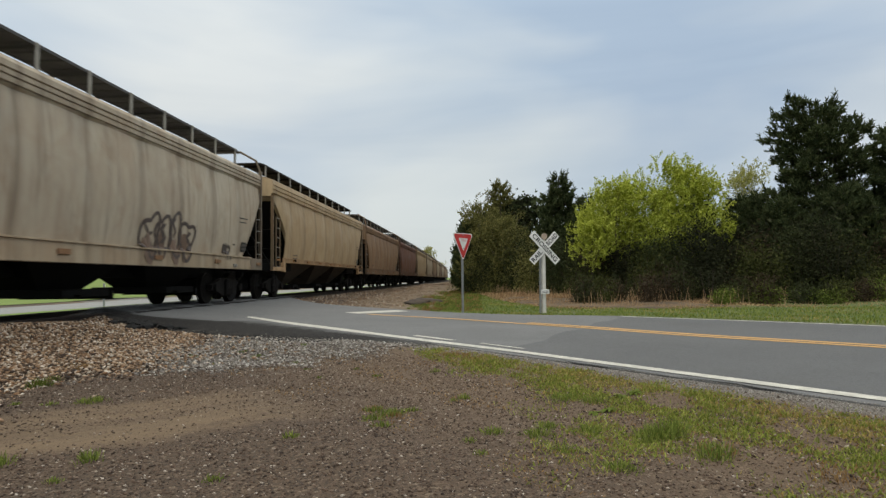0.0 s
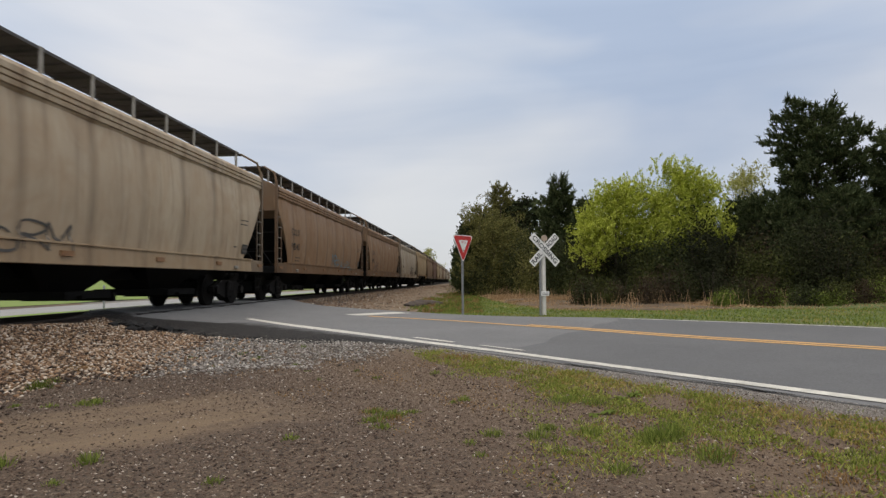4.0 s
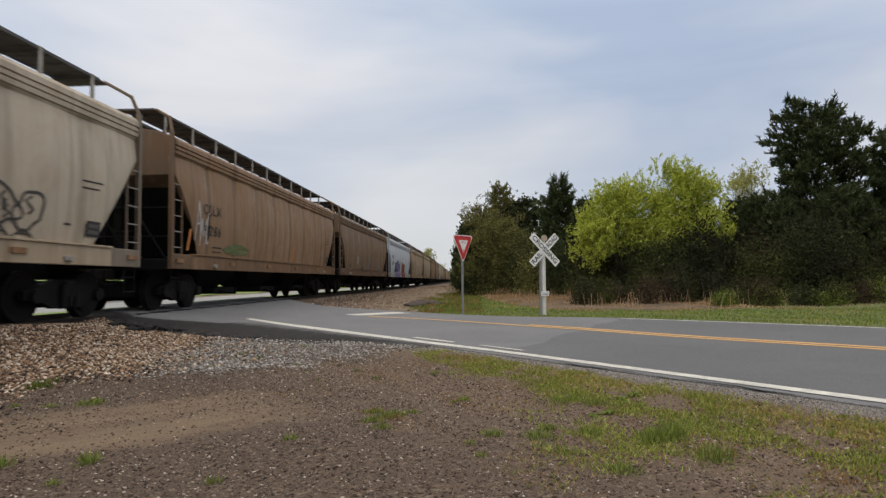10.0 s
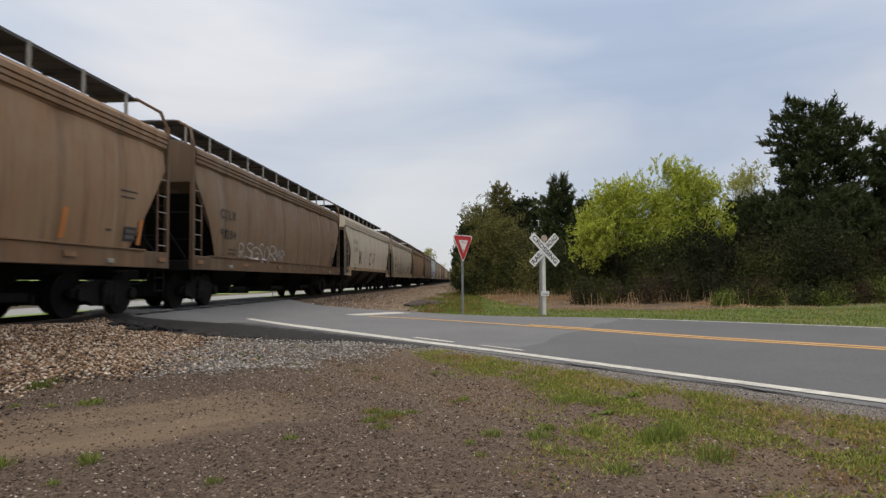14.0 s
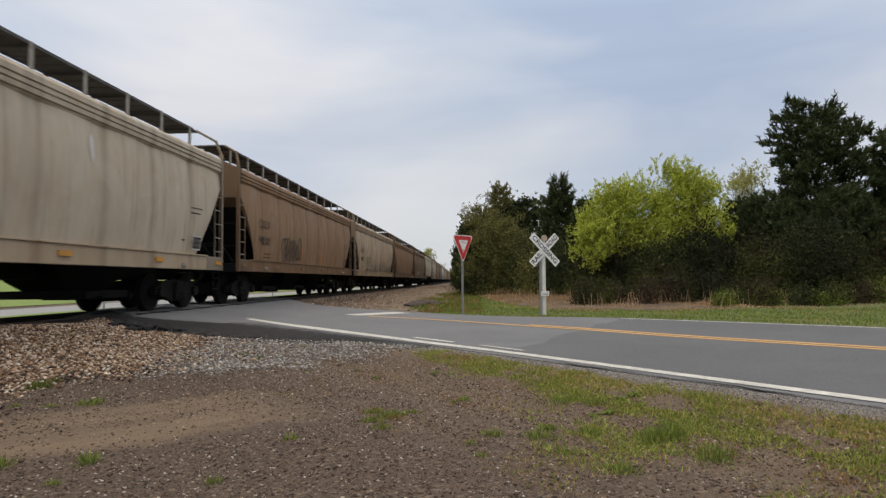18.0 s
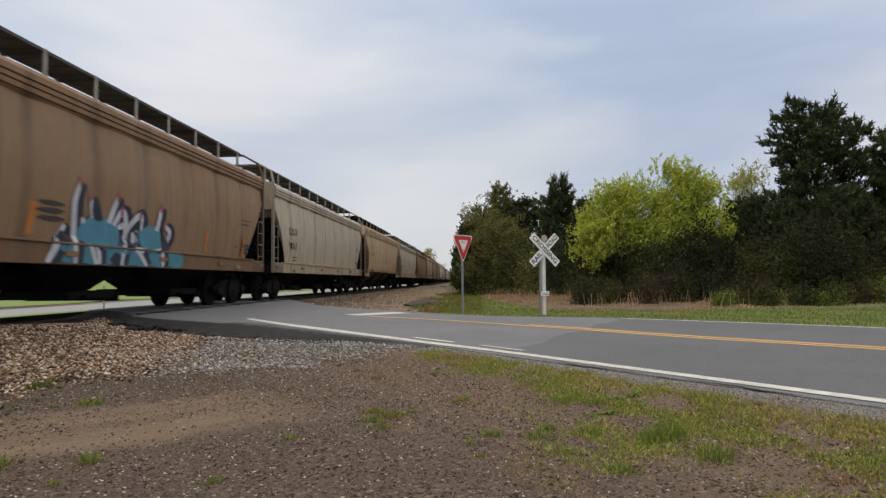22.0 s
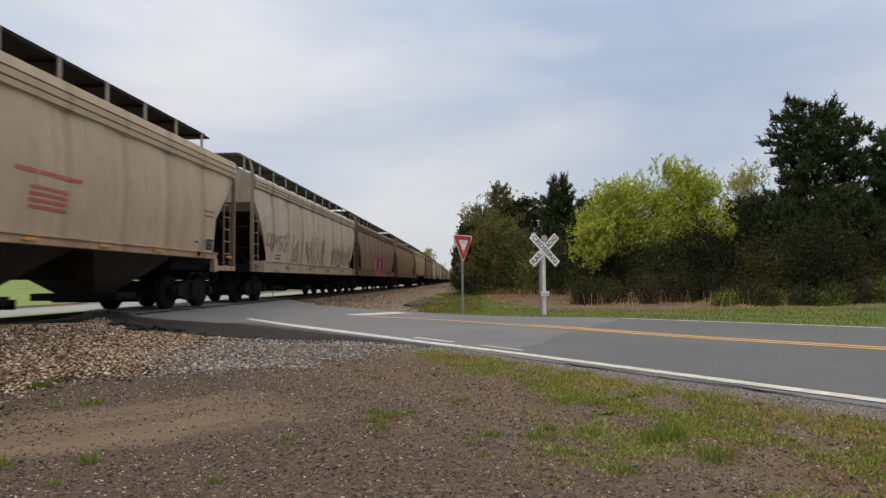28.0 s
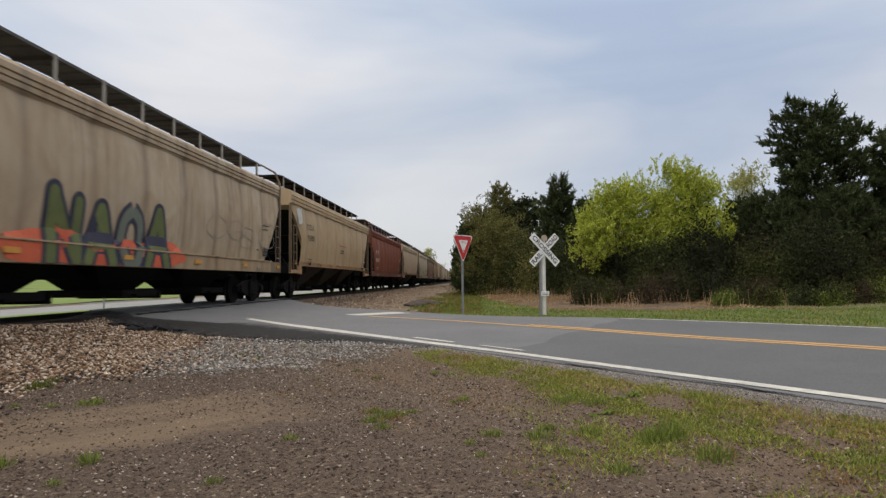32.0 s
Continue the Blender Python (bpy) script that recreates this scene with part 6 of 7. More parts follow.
            part("body_bolster", bm, M_BLACK, car, "black box filling in the bolster and slope sheet bracing")
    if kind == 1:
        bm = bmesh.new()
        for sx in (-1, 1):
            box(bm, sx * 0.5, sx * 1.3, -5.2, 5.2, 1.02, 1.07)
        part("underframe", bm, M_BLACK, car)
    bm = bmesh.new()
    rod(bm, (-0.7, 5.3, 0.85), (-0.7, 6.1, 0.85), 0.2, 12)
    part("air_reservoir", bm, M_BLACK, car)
    # orange reflectors along the sill
    z = (s0 + s1) / 2
    for sx in (-1, 1):
        for i in range(6 if kind == 1 else 9):
            y = -HALF + 0.35 + i * (2 * HALF - 0.7) / (5 if kind == 1 else 8)
            bm = bmesh.new()
            hh = 0.048 if kind == 1 else 0.03
            box(bm, sx * 1.597, sx * 1.638, y - 0.17, y + 0.17, z - hh, z + hh)
            part("reflector", bm, PAINT, car, "dirty orange reflector")
    return car


def flat_part(name, verts, faces, mat, car, label=""):
    ob = mesh_ob(name, verts, faces, mat, car)
    if label:
        ob["label"] = label
    return ob


def side_point(y, z, lift=0.026):
    z = max(z, 0.985)
    return (side_x(z) + bulge(y) + lift - 0.016 if z > 1.40 else 1.612 + lift - 0.024, y, z)


def lettering(car, text, y, z, size, mat):
    """Stencilled letters on the side that faces the road; reads towards +y."""
    me = text_mesh(text, size, 0.0035 * size / 0.35, 1.22)
    me.materials.append(mat)
    for v in me.vertices:
        v.co = side_point(y + v.co.x, z + v.co.y, 0.030 + v.co.z)
    w = new("lettering", me)
    w.parent = car
    return w


def bars(car, y0, z, widths, h, mat, name="stencil_bar"):
    y = y0
    for w in widths:
        p = [side_point(y, z - h / 2), side_point(y + w, z - h / 2), side_point(y + w, z + h / 2), side_point(y, z + h / 2)]
        flat_part(name, p, [(0, 1, 2, 3)], mat, car)
        y += w + h * 0.6


def ribbon(verts, faces, pts, w, lift, taper=False):
    """A brush stroke of width w through points (y, z); untapered strokes have round ends."""
    o = len(verts)
    wide = [w] * len(pts)
    if not taper and math.hypot(pts[0][0] - pts[-1][0], pts[0][1] - pts[-1][1]) > w * 0.5:
        head, tail = [], []
        for out, (p, q) in ((head, (pts[0], pts[1])), (tail, (pts[-1], pts[-2]))):
            dy, dz = p[0] - q[0], p[1] - q[1]
            l = math.hypot(dy, dz) or 1
            for a in (25, 50, 72, 86):
                e = w / 2 * math.sin(radians(a)) / l
                out.append(((p[0] + dy * e, p[1] + dz * e), w * math.cos(radians(a))))
        pts = [p for p, _ in reversed(head)] + list(pts) + [p for p, _ in tail]
        wide = [q for _, q in reversed(head)] + wide + [q for _, q in tail]
    n = len(pts)
    for i, (y, z) in enumerate(pts):
        a, b = pts[max(0, i - 1)], pts[min(n - 1, i + 1)]
        dy, dz = b[0] - a[0], b[1] - a[1]
        l = math.hypot(dy, dz) or 1
        k = wide[i] / 2 * (0.55 + 0.45 * math.sin(math.pi * (i + 0.5) / n) if taper else 1)
        for sg in (-1, 1):
            verts.append(side_point(y - dz / l * k * sg, z + dy / l * k * sg, lift))
    for i in range(n - 1):
        faces.append((o + 2 * i, o + 2 * i + 2, o + 2 * i + 3, o + 2 * i + 1))


def smooth_path(P, m=5):
    """Points along a smooth curve through P."""
    out = []
    for i in range(len(P) - 1):
        p0, p1, p2, p3 = P[max(0, i - 1)], P[i], P[i + 1], P[min(len(P) - 1, i + 2)]
        for k in range(m):
            t = k / m
            out.append(tuple(0.5 * (2 * p1[c] + (p2[c] - p0[c]) * t + (2 * p0[c] - 5 * p1[c] + 4 * p2[c] - p3[c]) * t * t + (3 * p1[c] - p0[c] - 3 * p2[c] + p3[c]) * t ** 3) for c in (0, 1)))
    return out + [P[-1]]


def curl(r, y, z, w, h, kind):
    """One letter-like stroke in a box from (y, z)."""
    P = {0: ((0, 0), (0.05, 0.5), (0.1, 1), (0.5, 0.3), (0.9, 1), (0.95, 0.5), (1, 0)),
         1: ((0.9, 0.85), (0.5, 1), (0.1, 0.75), (0.05, 0.3), (0.4, 0), (0.9, 0.15), (0.95, 0.5), (0.55, 0.5)),
         2: ((0, 0), (0.3, 0.6), (0.5, 1), (0.7, 0.6), (1, 0), (0.8, 0.4), (0.2, 0.4)),
         3: ((0.1, 0), (0.1, 1), (0.7, 0.95), (0.85, 0.7), (0.5, 0.5), (0.15, 0.5), (0.6, 0.3), (0.95, 0)),
         4: ((0.5, 1), (0.1, 0.7), (0.1, 0.3), (0.5, 0), (0.9, 0.3), (0.9, 0.7), (0.5, 1)),
         5: ((0.9, 0.9), (0.4, 1), (0.1, 0.75), (0.5, 0.5), (0.9, 0.3), (0.6, 0.02), (0.05, 0.12))}[kind]
    P = [(y + (a + r.uniform(-0.05, 0.05)) * w, z + (b + r.uniform(-0.05, 0.05)) * h) for a, b in P]
    return smooth_path(P, 3)


_paints = {}


def spray(c):
    if c not in _paints:
        _paints[c] = plain("spray_paint", c, 0.6, 0.0, 0.25, 3.0)
    return _paints[c]


def blotch(car, y, z, w, h, c, seed, lift=0.0275, label="patch of spray paint"):
    r = random.Random(seed)
    n = 16
    pts = [(y + w / 2 * math.cos(a) * r.uniform(0.7, 1.1), z + h / 2 * math.sin(a) * r.uniform(0.7, 1.1)) for a in [6.283 * i / n for i in range(n)]]
    v = [side_point(p, q, lift) for p, q in pts] + [side_point(y, z, lift)]
    flat_part("paint_patch", v, [(i, (i + 1) % n, n) for i in range(n)], spray(c), car, label)


# simple block shapes for the fat sprayed letters, in a unit box
GLYPHS = {"N": (((0.08, -0.05), (0.12, 1.0)), ((0.12, 0.95), (0.5, 0.45), (0.85, 0.02)), ((0.85, 0.0), (0.88, 0.9))),
          "A": (((0.02, 0.0), (0.3, 0.55), (0.5, 1.0)), ((0.5, 1.0), (0.7, 0.55), (0.95, 0.0)), ((0.2, 0.38), (0.8, 0.38))),
          "O": (((0.5, 0.95), (0.15, 0.75), (0.08, 0.35), (0.35, 0.02), (0.7, 0.05), (0.92, 0.4), (0.85, 0.75), (0.5, 0.95)),),
          "H": (((0.12, 0.0), (0.2, 1.0)), ((0.15, 0.48), (0.85, 0.5)), ((0.85, 0.0), (0.9, 1.0))),
          "U": (((0.1, 1.0), (0.1, 0.35), (0.35, 0.02), (0.7, 0.06), (0.88, 0.4), (0.9, 1.0)),),
          "S": (((0.9, 0.9), (0.5, 1.0), (0.15, 0.8), (0.4, 0.55), (0.8, 0.4), (0.85, 0.12), (0.45, 0.0), (0.05, 0.12)),),
          "I": (((0.5, 0.0), (0.5, 1.0)), ((0.25, 0.97), (0.75, 0.97))),
          "X": (((0.1, 0.0), (0.9, 1.0)), ((0.1, 1.0), (0.9, 0.0))),
          "M": (((0.05, 0.0), (0.15, 1.0)), ((0.15, 1.0), (0.5, 0.3), (0.8, 1.0)), ((0.8, 1.0), (0.95, 0.0)))}


def tag(car, y, z, w, h, n, colours, seed, thick=0.05, fill=None, label="scrawled spray-paint tag", letters="NAOH"):
    """A painted tag of n letter-like strokes; with fill, fat letters with an outline."""
    r = random.Random(seed)
    step = w / n
    if fill:
        # background cloud of paint, dark outline, then the fat letters, each its own stroke of spray
        for k in range(max(3, n)):
            blotch(car, y + (k + 0.5) * w / max(3, n), z + h * r.uniform(0.15, 0.4), w / max(3, n) * 1.5, h * r.uniform(0.5, 0.9), fill[k % len(fill)], seed + k, 0.0268 + 0.0003 * k)
        for k in range(n):
            grow = r.uniform(0.85, 1.12)
            strokes = [[(y + k * step + a * step * 0.84, z + b * h * grow) for a, b in st] for st in GLYPHS[letters[k % len(letters)]]]
            for c, wd, lift in ((colours[0], thick * 1.75, 0.0300), (colours[1 + k % (len(colours) - 1)], thick, 0.0345)):
                v, f = [], []
                for q, st in enumerate(strokes):
                    ribbon(v, f, smooth_path(st, 6), wd, lift + 0.0006 * q + 0.0002 * k)
                flat_part("graffiti", v, f, spray(c), car, label)
    else:
        for ci, c in enumerate(colours):
            v, f = [], []
            for i in range(n):
                pts = curl(r, y + i * step + r.uniform(-0.1, 0.1) * step, z + r.uniform(-0.12, 0.12) * h, step * r.uniform(0.8, 1.25), h * r.uniform(0.6, 1.05), r.randrange(6))
                ribbon(v, f, pts, thick, 0.028 + 0.0008 * i + 0.01 * ci, True)
            flat_part("graffiti", v, f, spray(c), car, label)


def bubbles(car, y, z, w, h, n, c, seed, thick=0.035, label="rounded spray-paint outlines"):
    """A throw-up: n swollen, overlapping outlines with a stroke or two inside each."""
    r = random.Random(seed)
    v, f = [], []
    step = w / n
    for i in range(n):
        cy, cz = y + (i + 0.5) * step, z + h * (0.5 + r.uniform(-0.06, 0.06))
        a0, lobes, turn = r.uniform(0, 6.28), r.choice((2, 3, 3, 4)), r.uniform(-0.4, 0.4)
        pts = []
        for k in range(29):
            a = 6.2832 * k / 28
            q = 1 + 0.22 * math.cos(lobes * a + a0) + 0.08 * math.cos(5 * a + 2 * a0)
            p = (math.cos(a) * step * 0.60 * q, math.sin(a) * h * 0.48 * q)
            pts.append((cy + p[0] + turn * p[1] * 0.4, cz + p[1]))
        ribbon(v, f, pts, thick, 0.028 + 0.0007 * i)
        for m in range(r.choice((1, 2, 2))):
            b0, b1 = r.uniform(-0.25, 0.25), r.uniform(-0.2, 0.2)
            ribbon(v, f, [(cy + (b0 + 0.16 * math.sin(t * 1.6)) * step, cz + (b1 - 0.22 + 0.11 * t) * h) for t in range(5)], thick * 0.9, 0.0285 + 0.0007 * i)
    flat_part("graffiti", v, f, spray(c), car, label)


CREAM, BEIGE, TAN, BROWN, DBROWN, SILVER, RED = (0.515, 0.448, 0.345), (0.47, 0.378, 0.262), (0.47, 0.350, 0.205), (0.285, 0.180, 0.100), (0.195, 0.132, 0.080), (0.56, 0.61, 0.66), (0.205, 0.040, 0.015)
SAND = (0.50, 0.395, 0.275)
INK, PALE = (0.03, 0.028, 0.026), (0.62, 0.60, 0.56)
# car: paint, dirt, label
CARS = {
    -12: (BROWN, 0.8), -11: (BEIGE, 0.6), -10: (BROWN, 0.9), -9: (CREAM, 0.5), -8: (DBROWN, 0.8), -7: (BEIGE, 0.6), -6: (BROWN, 0.8),
    -5: (BEIGE, 0.7), -4: (TAN, 0.6), -3: ((0.15, 0.065, 0.045), 0.7), -2: (BROWN, 0.7), -1: (TAN, 0.45), 0: (CREAM, 0.6), 1: (BROWN, 0.75), 2: (BROWN, 0.6),
    3: (BEIGE, 0.5), 4: (BEIGE, 0.75), 5: (SILVER, 0.12), 6: (DBROWN, 0.6), 7: (BROWN, 0.9), 8: (CREAM, 0.45), 9: ((0.56, 0.49, 0.385), 0.22), 10: (DBROWN, 0.75),
    11: (BROWN, 0.8), 12: (BEIGE, 0.7), 13: (BROWN, 0.75), 14: (CREAM, 0.45), 15: (TAN, 0.3), 16: (CREAM, 0.4), 17: (BROWN, 0.65), 18: (TAN, 0.25),
    19: (BROWN, 0.6), 20: (DBROWN, 0.6), 21: (CREAM, 0.55), 22: (SAND, 0.28), 23: (RED, 0.5), 24: (TAN, 0.3), 25: (BEIGE, 0.65), 26: (BEIGE, 0.6), 27: (BROWN, 0.6)}
WORDS = {CREAM: "cream", SAND: "sandy beige", BEIGE: "beige", TAN: "tan", BROWN: "rusty brown", DBROWN: "dirty dark brown", SILVER: "pale silver-grey", RED: "oxide red"}
MARKS = {0: "90046", 1: "90242", 2: "90245", 4: "90015", 7: "90286", 8: "90022", 9: "22054", 10: "90284", 12: "90021", 13: "90200", 14: "90054", 15: "92056", 16: "90067", 18: "92062", 19: "90202", 24: "92055"}
EXTRA = {0: " with dark scrawls near one end", 2: " with a faded blue scrawl", 3: " with black scrawls low down", 5: " with purple and red graffiti", 6: " with faint blue tags", 8: " with rows of black scrawls", 9: " with large sprayed letters",
         10: " with a white scrawl", 12: " with black graffiti low down", 13: " with dark tag and orange bars", 17: " with blue and white graffiti", 20: " with pink graffiti", 21: " with many brown scrawls", 24: " with a torn white patch", 25: " with green and orange graffiti"}
PAINTED = ("body", "side_sill", "corner_post", "ladder", "board_post", "hatch_cover", "hopper_bay", "sill_end", "reflector", "end_wall", "end_panel")


END_GRIME_SHADE = {7: 0.42, 13: 0.5, 2: 0.5, 1: 0.5, 10: 0.5, 20: 0.55, 4: 0.8, 19: 0.8}     # paint factor of the end walls: their shade and dirt together
SLACK = {19: 0.1, 20: -0.42}     # cars that ride off the middle between their couplings


def mid_place(i):
    return (gap_place(i) + gap_place(i + 1)) / 2 + SLACK.get(i, 0.0)


def gap_place(i):
    """Where the coupling i stands when the clip starts; -1 is the first in the list."""
    k = i + 1
    if k < 0:
        return GAPS[0] - k * 18.03
    if k >= len(GAPS):
        return GAPS[-1] - (k - len(GAPS) + 1) * 18.03
    return GAPS[k]


proto = {1: hopper_car(1), 2: hopper_car(2)}
used = set()
train = {}
for i, (col, dirt) in CARS.items():
    kind = 2 if i in SECOND else 1
    y = mid_place(i)
    if kind in used:
        car = copy_thing(proto[kind], pose(0, y, 0))
    else:
        car = proto[kind]
        used.add(kind)
        car.matrix_basis = pose(0, y, 0)
    for ch in car.children:
        if ch.name.split(".")[0] in PAINTED:
            # factors darken the paint: grime on fittings, shade and dirt on end walls
            grime_shade = {"ladder": 0.2, "corner_post": 0.52 if i in (4, 5, 9, 14, 16, 19) else 0.36, "board_post": 0.9, "side_sill": 0.85 if sum(col) > 0.8 else 0.62, "sill_end": 0.42, "end_wall": END_GRIME_SHADE.get(i, 0.66)}.get(ch.name.split(".")[0], 1.0)
            ch.color = (*[c * grime_shade for c in col], dirt)
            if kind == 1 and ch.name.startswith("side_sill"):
                ch.color = (*[c * grime_shade * q for c, q in zip(col, (1.0, 0.93, 0.84) if i != 5 else (1, 1, 1))], dirt)
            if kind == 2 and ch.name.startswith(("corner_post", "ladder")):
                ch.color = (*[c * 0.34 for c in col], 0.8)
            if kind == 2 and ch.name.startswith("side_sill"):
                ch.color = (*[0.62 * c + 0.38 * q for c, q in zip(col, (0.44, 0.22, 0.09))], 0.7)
            if ch.name.startswith("reflector"):
                ch.color = (0.62, 0.20, 0.04, 0.1) if i == 5 else (0.62, 0.30, 0.05, 0.3) if i in (4, 9, 14, 22, 25) else (0.42, 0.20, 0.07, 0.7) if kind == 2 else (0.27, 0.145, 0.07, 0.9)
    shape = "sloped-bay hopper car" if kind == 2 else "covered hopper car"
    hue = WORDS.get(col, "dull red-brown" if i < 0 else "pale beige")
    tagged(car, f"weathered {hue} {shape}{EXTRA.get(i, ' on the track')}", "freight car", "cars of the freight train")
    train[i] = car

M_INK = spray(INK)
for i, num in MARKS.items():
    z = 2.58 if i not in SECOND else 2.97
    size, drop = (0.38, 0.56) if i not in SECOND else (0.34, 0.47)
    y0 = -HALF + 2.1 if i not in SECOND else -HALF + 2.55
    lettering(train[i], "CCLX", y0, z, size, M_INK)
    lettering(train[i], num, y0 + 0.05, z - drop, size, M_INK)
for i, num, c in ((5, "843541", INK), (23, "843436", PALE)):
    lettering(train[i], "NDYX", -6.28, 2.68, 0.42, spray(c))
    lettering(train[i], num, -6.16, 2.15, 0.42, spray(c))
for i in MARKS:
    for word, zz in (("CCLX", 3.72), (MARKS[i], 3.52)):
        me = text_mesh(word, 0.19)
        me.materials.append(M_INK)
        w = new("lettering", me)
        w.parent = train[i]
        w.matrix_basis = pose(0.55, -HALF + 0.145, zz, 90, 0, 0)
for i, car in train.items():
    c = spray(PALE) if i == 23 else M_INK
    if i < -3:
        continue
    # small stencilled lines, data panel, and the square consolidated label near the end
    bars(car, -HALF + 2.3, 1.60, (0.3, 0.22), 0.035, c)
    bars(car, -HALF + 2.3, 1.48, (0.22, 0.3), 0.035, c)
    bars(car, HALF - 2.45, 1.70, (0.2,), 0.04, c)
    p = (HALF - 1.85, 1.66)
    if i in (5, 9, 14, 15, 16, 18, 22, 23, 24):
        v = [side_point(p[0] + a, p[1] + b, 0.0245) for a, b in ((-0.035, -0.185), (0.455, -0.185), (0.455, 0.185), (-0.035, 0.185))]
        flat_part("panel_border", v, [(0, 1, 2, 3)], spray(PALE), car, "pale border of the data panel")
    bars(car, p[0], p[1], (0.42,), 0.30, M_INK, "data_panel")
    for dz in (-0.06, 0.06):
        v = [side_point(p[0] + a, p[1] + dz + b, 0.031) for a, b in ((0.04, -0.035), (0.38, -0.035), (0.38, 0.035), (0.04, 0.035))]
        flat_part("stencil_bar", v, [(0, 1, 2, 3)], spray((0.11, 0.10, 0.09)), car)
    bars(car, HALF - 2.0, 2.55, (0.55,), 0.03, c)
    bars(car, HALF - 2.0, 2.42, (0.45,), 0.03, c)

# graffiti, car by car
for k, yy in enumerate((1.2, 1.75, 2.4, 2.9)):
    blotch(train[0], yy, 1.32 + 0.1 * (k % 2), 0.42, 0.75, (0.20, 0.13, 0.09), 400 + k, 0.0262, "rusty smear of old spray paint")
bubbles(train[0], 1.0, 1.25, 2.3, 0.92, 4, (0.09, 0.065, 0.055), 3, 0.09)
tag(train[0], 5.2, 1.3, 0.5, 0.45, 2, [(0.09, 0.07, 0.06)], 83, 0.10)
tag(train[1], -5.4, 1.45, 1.6, 0.6, 4, [(0.07, 0.05, 0.045)], 4, 0.05)
blotch(train[1], 1.9, 3.4, 0.16, 0.45, (0.55, 0.5, 0.45), 5)
tag(train[2], 0.0, 1.35, 1.2, 0.85, 2, [(0.12, 0.25, 0.32)], 6, 0.07)
tag(train[2], 1.3, 1.3, 3.2, 0.42, 5, [(0.12, 0.25, 0.32)], 60, 0.05)
tag(train[3], -6.5, 1.15, 5.0, 0.6, 8, [(0.08, 0.075, 0.07)], 7, 0.05)
blotch(train[4], 2.4, 3.1, 0.14, 0.7, (0.62, 0.6, 0.56), 8)
tag(train[5], -4.5, 1.02, 3.6, 1.1, 5, [(0.05, 0.045, 0.08), (0.21, 0.20, 0.45), (0.26, 0.25, 0.52)], 10, 0.30, [(0.20, 0.19, 0.40), (0.30, 0.29, 0.42)], "purple graffiti letters with dark outlines", "HAUNI")
tag(train[5], -0.1, 1.02, 3.0, 1.15, 4, [(0.16, 0.03, 0.02), (0.42, 0.12, 0.06), (0.36, 0.07, 0.04)], 11, 0.26, [(0.55, 0.33, 0.06), (0.45, 0.12, 0.06)], "red and orange graffiti letters", "INHX")
tag(train[5], 3.2, 1.45, 1.4, 0.5, 4, [(0.22, 0.25, 0.38)], 13, 0.03)
tag(train[6], -0.4, 1.35, 0.7, 0.75, 2, [(0.10, 0.20, 0.27)], 12, 0.05)
tag(train[6], 3.1, 1.4, 0.8, 0.6, 2, [(0.10, 0.20, 0.27)], 61, 0.05)
tag(train[6], -2.4, 1.2, 0.7, 1.0, 3, [(0.09, 0.075, 0.06)], 62, 0.04)
blotch(train[6], -3.7, 1.95, 0.6, 0.6, (0.36, 0.31, 0.25), 13)
tag(train[7], -7.2, 1.7, 0.9, 0.95, 3, [(0.5, 0.46, 0.42)], 14, 0.07)
blotch(train[7], -4.4, 1.6, 2.0, 0.35, (0.13, 0.16, 0.06), 15)
bubbles(train[8], -4.5, 1.3, 3.2, 0.9, 6, (0.055, 0.05, 0.045), 16, 0.05)
tag(train[8], -1.2, 1.25, 2.0, 0.75, 4, [(0.055, 0.05, 0.045)], 63, 0.045)
bubbles(train[8], 3.2, 1.55, 2.1, 0.62, 4, (0.05, 0.046, 0.042), 17, 0.05)
tag(train[8], 3.3, 1.38, 1.8, 0.18, 5, [(0.055, 0.05, 0.045)], 117, 0.04)
tag(train[8], 0.9, 1.3, 2.0, 0.7, 4, [(0.055, 0.05, 0.045)], 118, 0.045)
tag(train[10], -5.3, 1.35, 4.5, 0.6, 8, [(0.46, 0.44, 0.42)], 18, 0.06)
bubbles(train[12], -4.6, 1.35, 1.5, 0.85, 2, (0.06, 0.055, 0.05), 19, 0.05)
tag(train[12], -2.8, 1.3, 2.6, 0.6, 6, [(0.06, 0.055, 0.05)], 119, 0.045)
bubbles(train[12], 0.6, 1.4, 3.0, 0.6, 6, (0.07, 0.062, 0.055), 120, 0.04)
tag(train[12], 4.2, 1.35, 2.2, 0.5, 5, [(0.06, 0.055, 0.05)], 121, 0.045)
bubbles(train[13], -4.2, 1.42, 2.3, 0.85, 5, (0.05, 0.042, 0.038), 20, 0.06)
blotch(train[14], 2.3, 3.2, 0.2, 0.6, (0.62, 0.6, 0.56), 64)
# spiky white strokes with navy shadows and red tips over turquoise
TURQ, NAVY, CHALK, TIP = spray((0.07, 0.24, 0.32)), spray((0.022, 0.022, 0.045)), spray((0.60, 0.61, 0.66)), spray((0.34, 0.10, 0.09))
for y0_, y1_, z0_, z1_ in ((-1.75, -0.9, 1.0, 1.36), (-1.0, -0.5, 1.0, 1.9), (-0.3, 0.8, 1.0, 1.36), (0.9, 1.3, 1.3, 1.9), (0.9, 2.4, 1.0, 1.36)):
    v, f = [], []
    ribbon(v, f, [(y0_ + (y1_ - y0_) * k / 6, (z0_ + z1_) / 2 + 0.03 * math.sin(k * 2.1)) for k in range(7)], z1_ - z0_, 0.0275)
    flat_part("paint_patch", v, f, TURQ, train[17], "turquoise spray-paint ground")
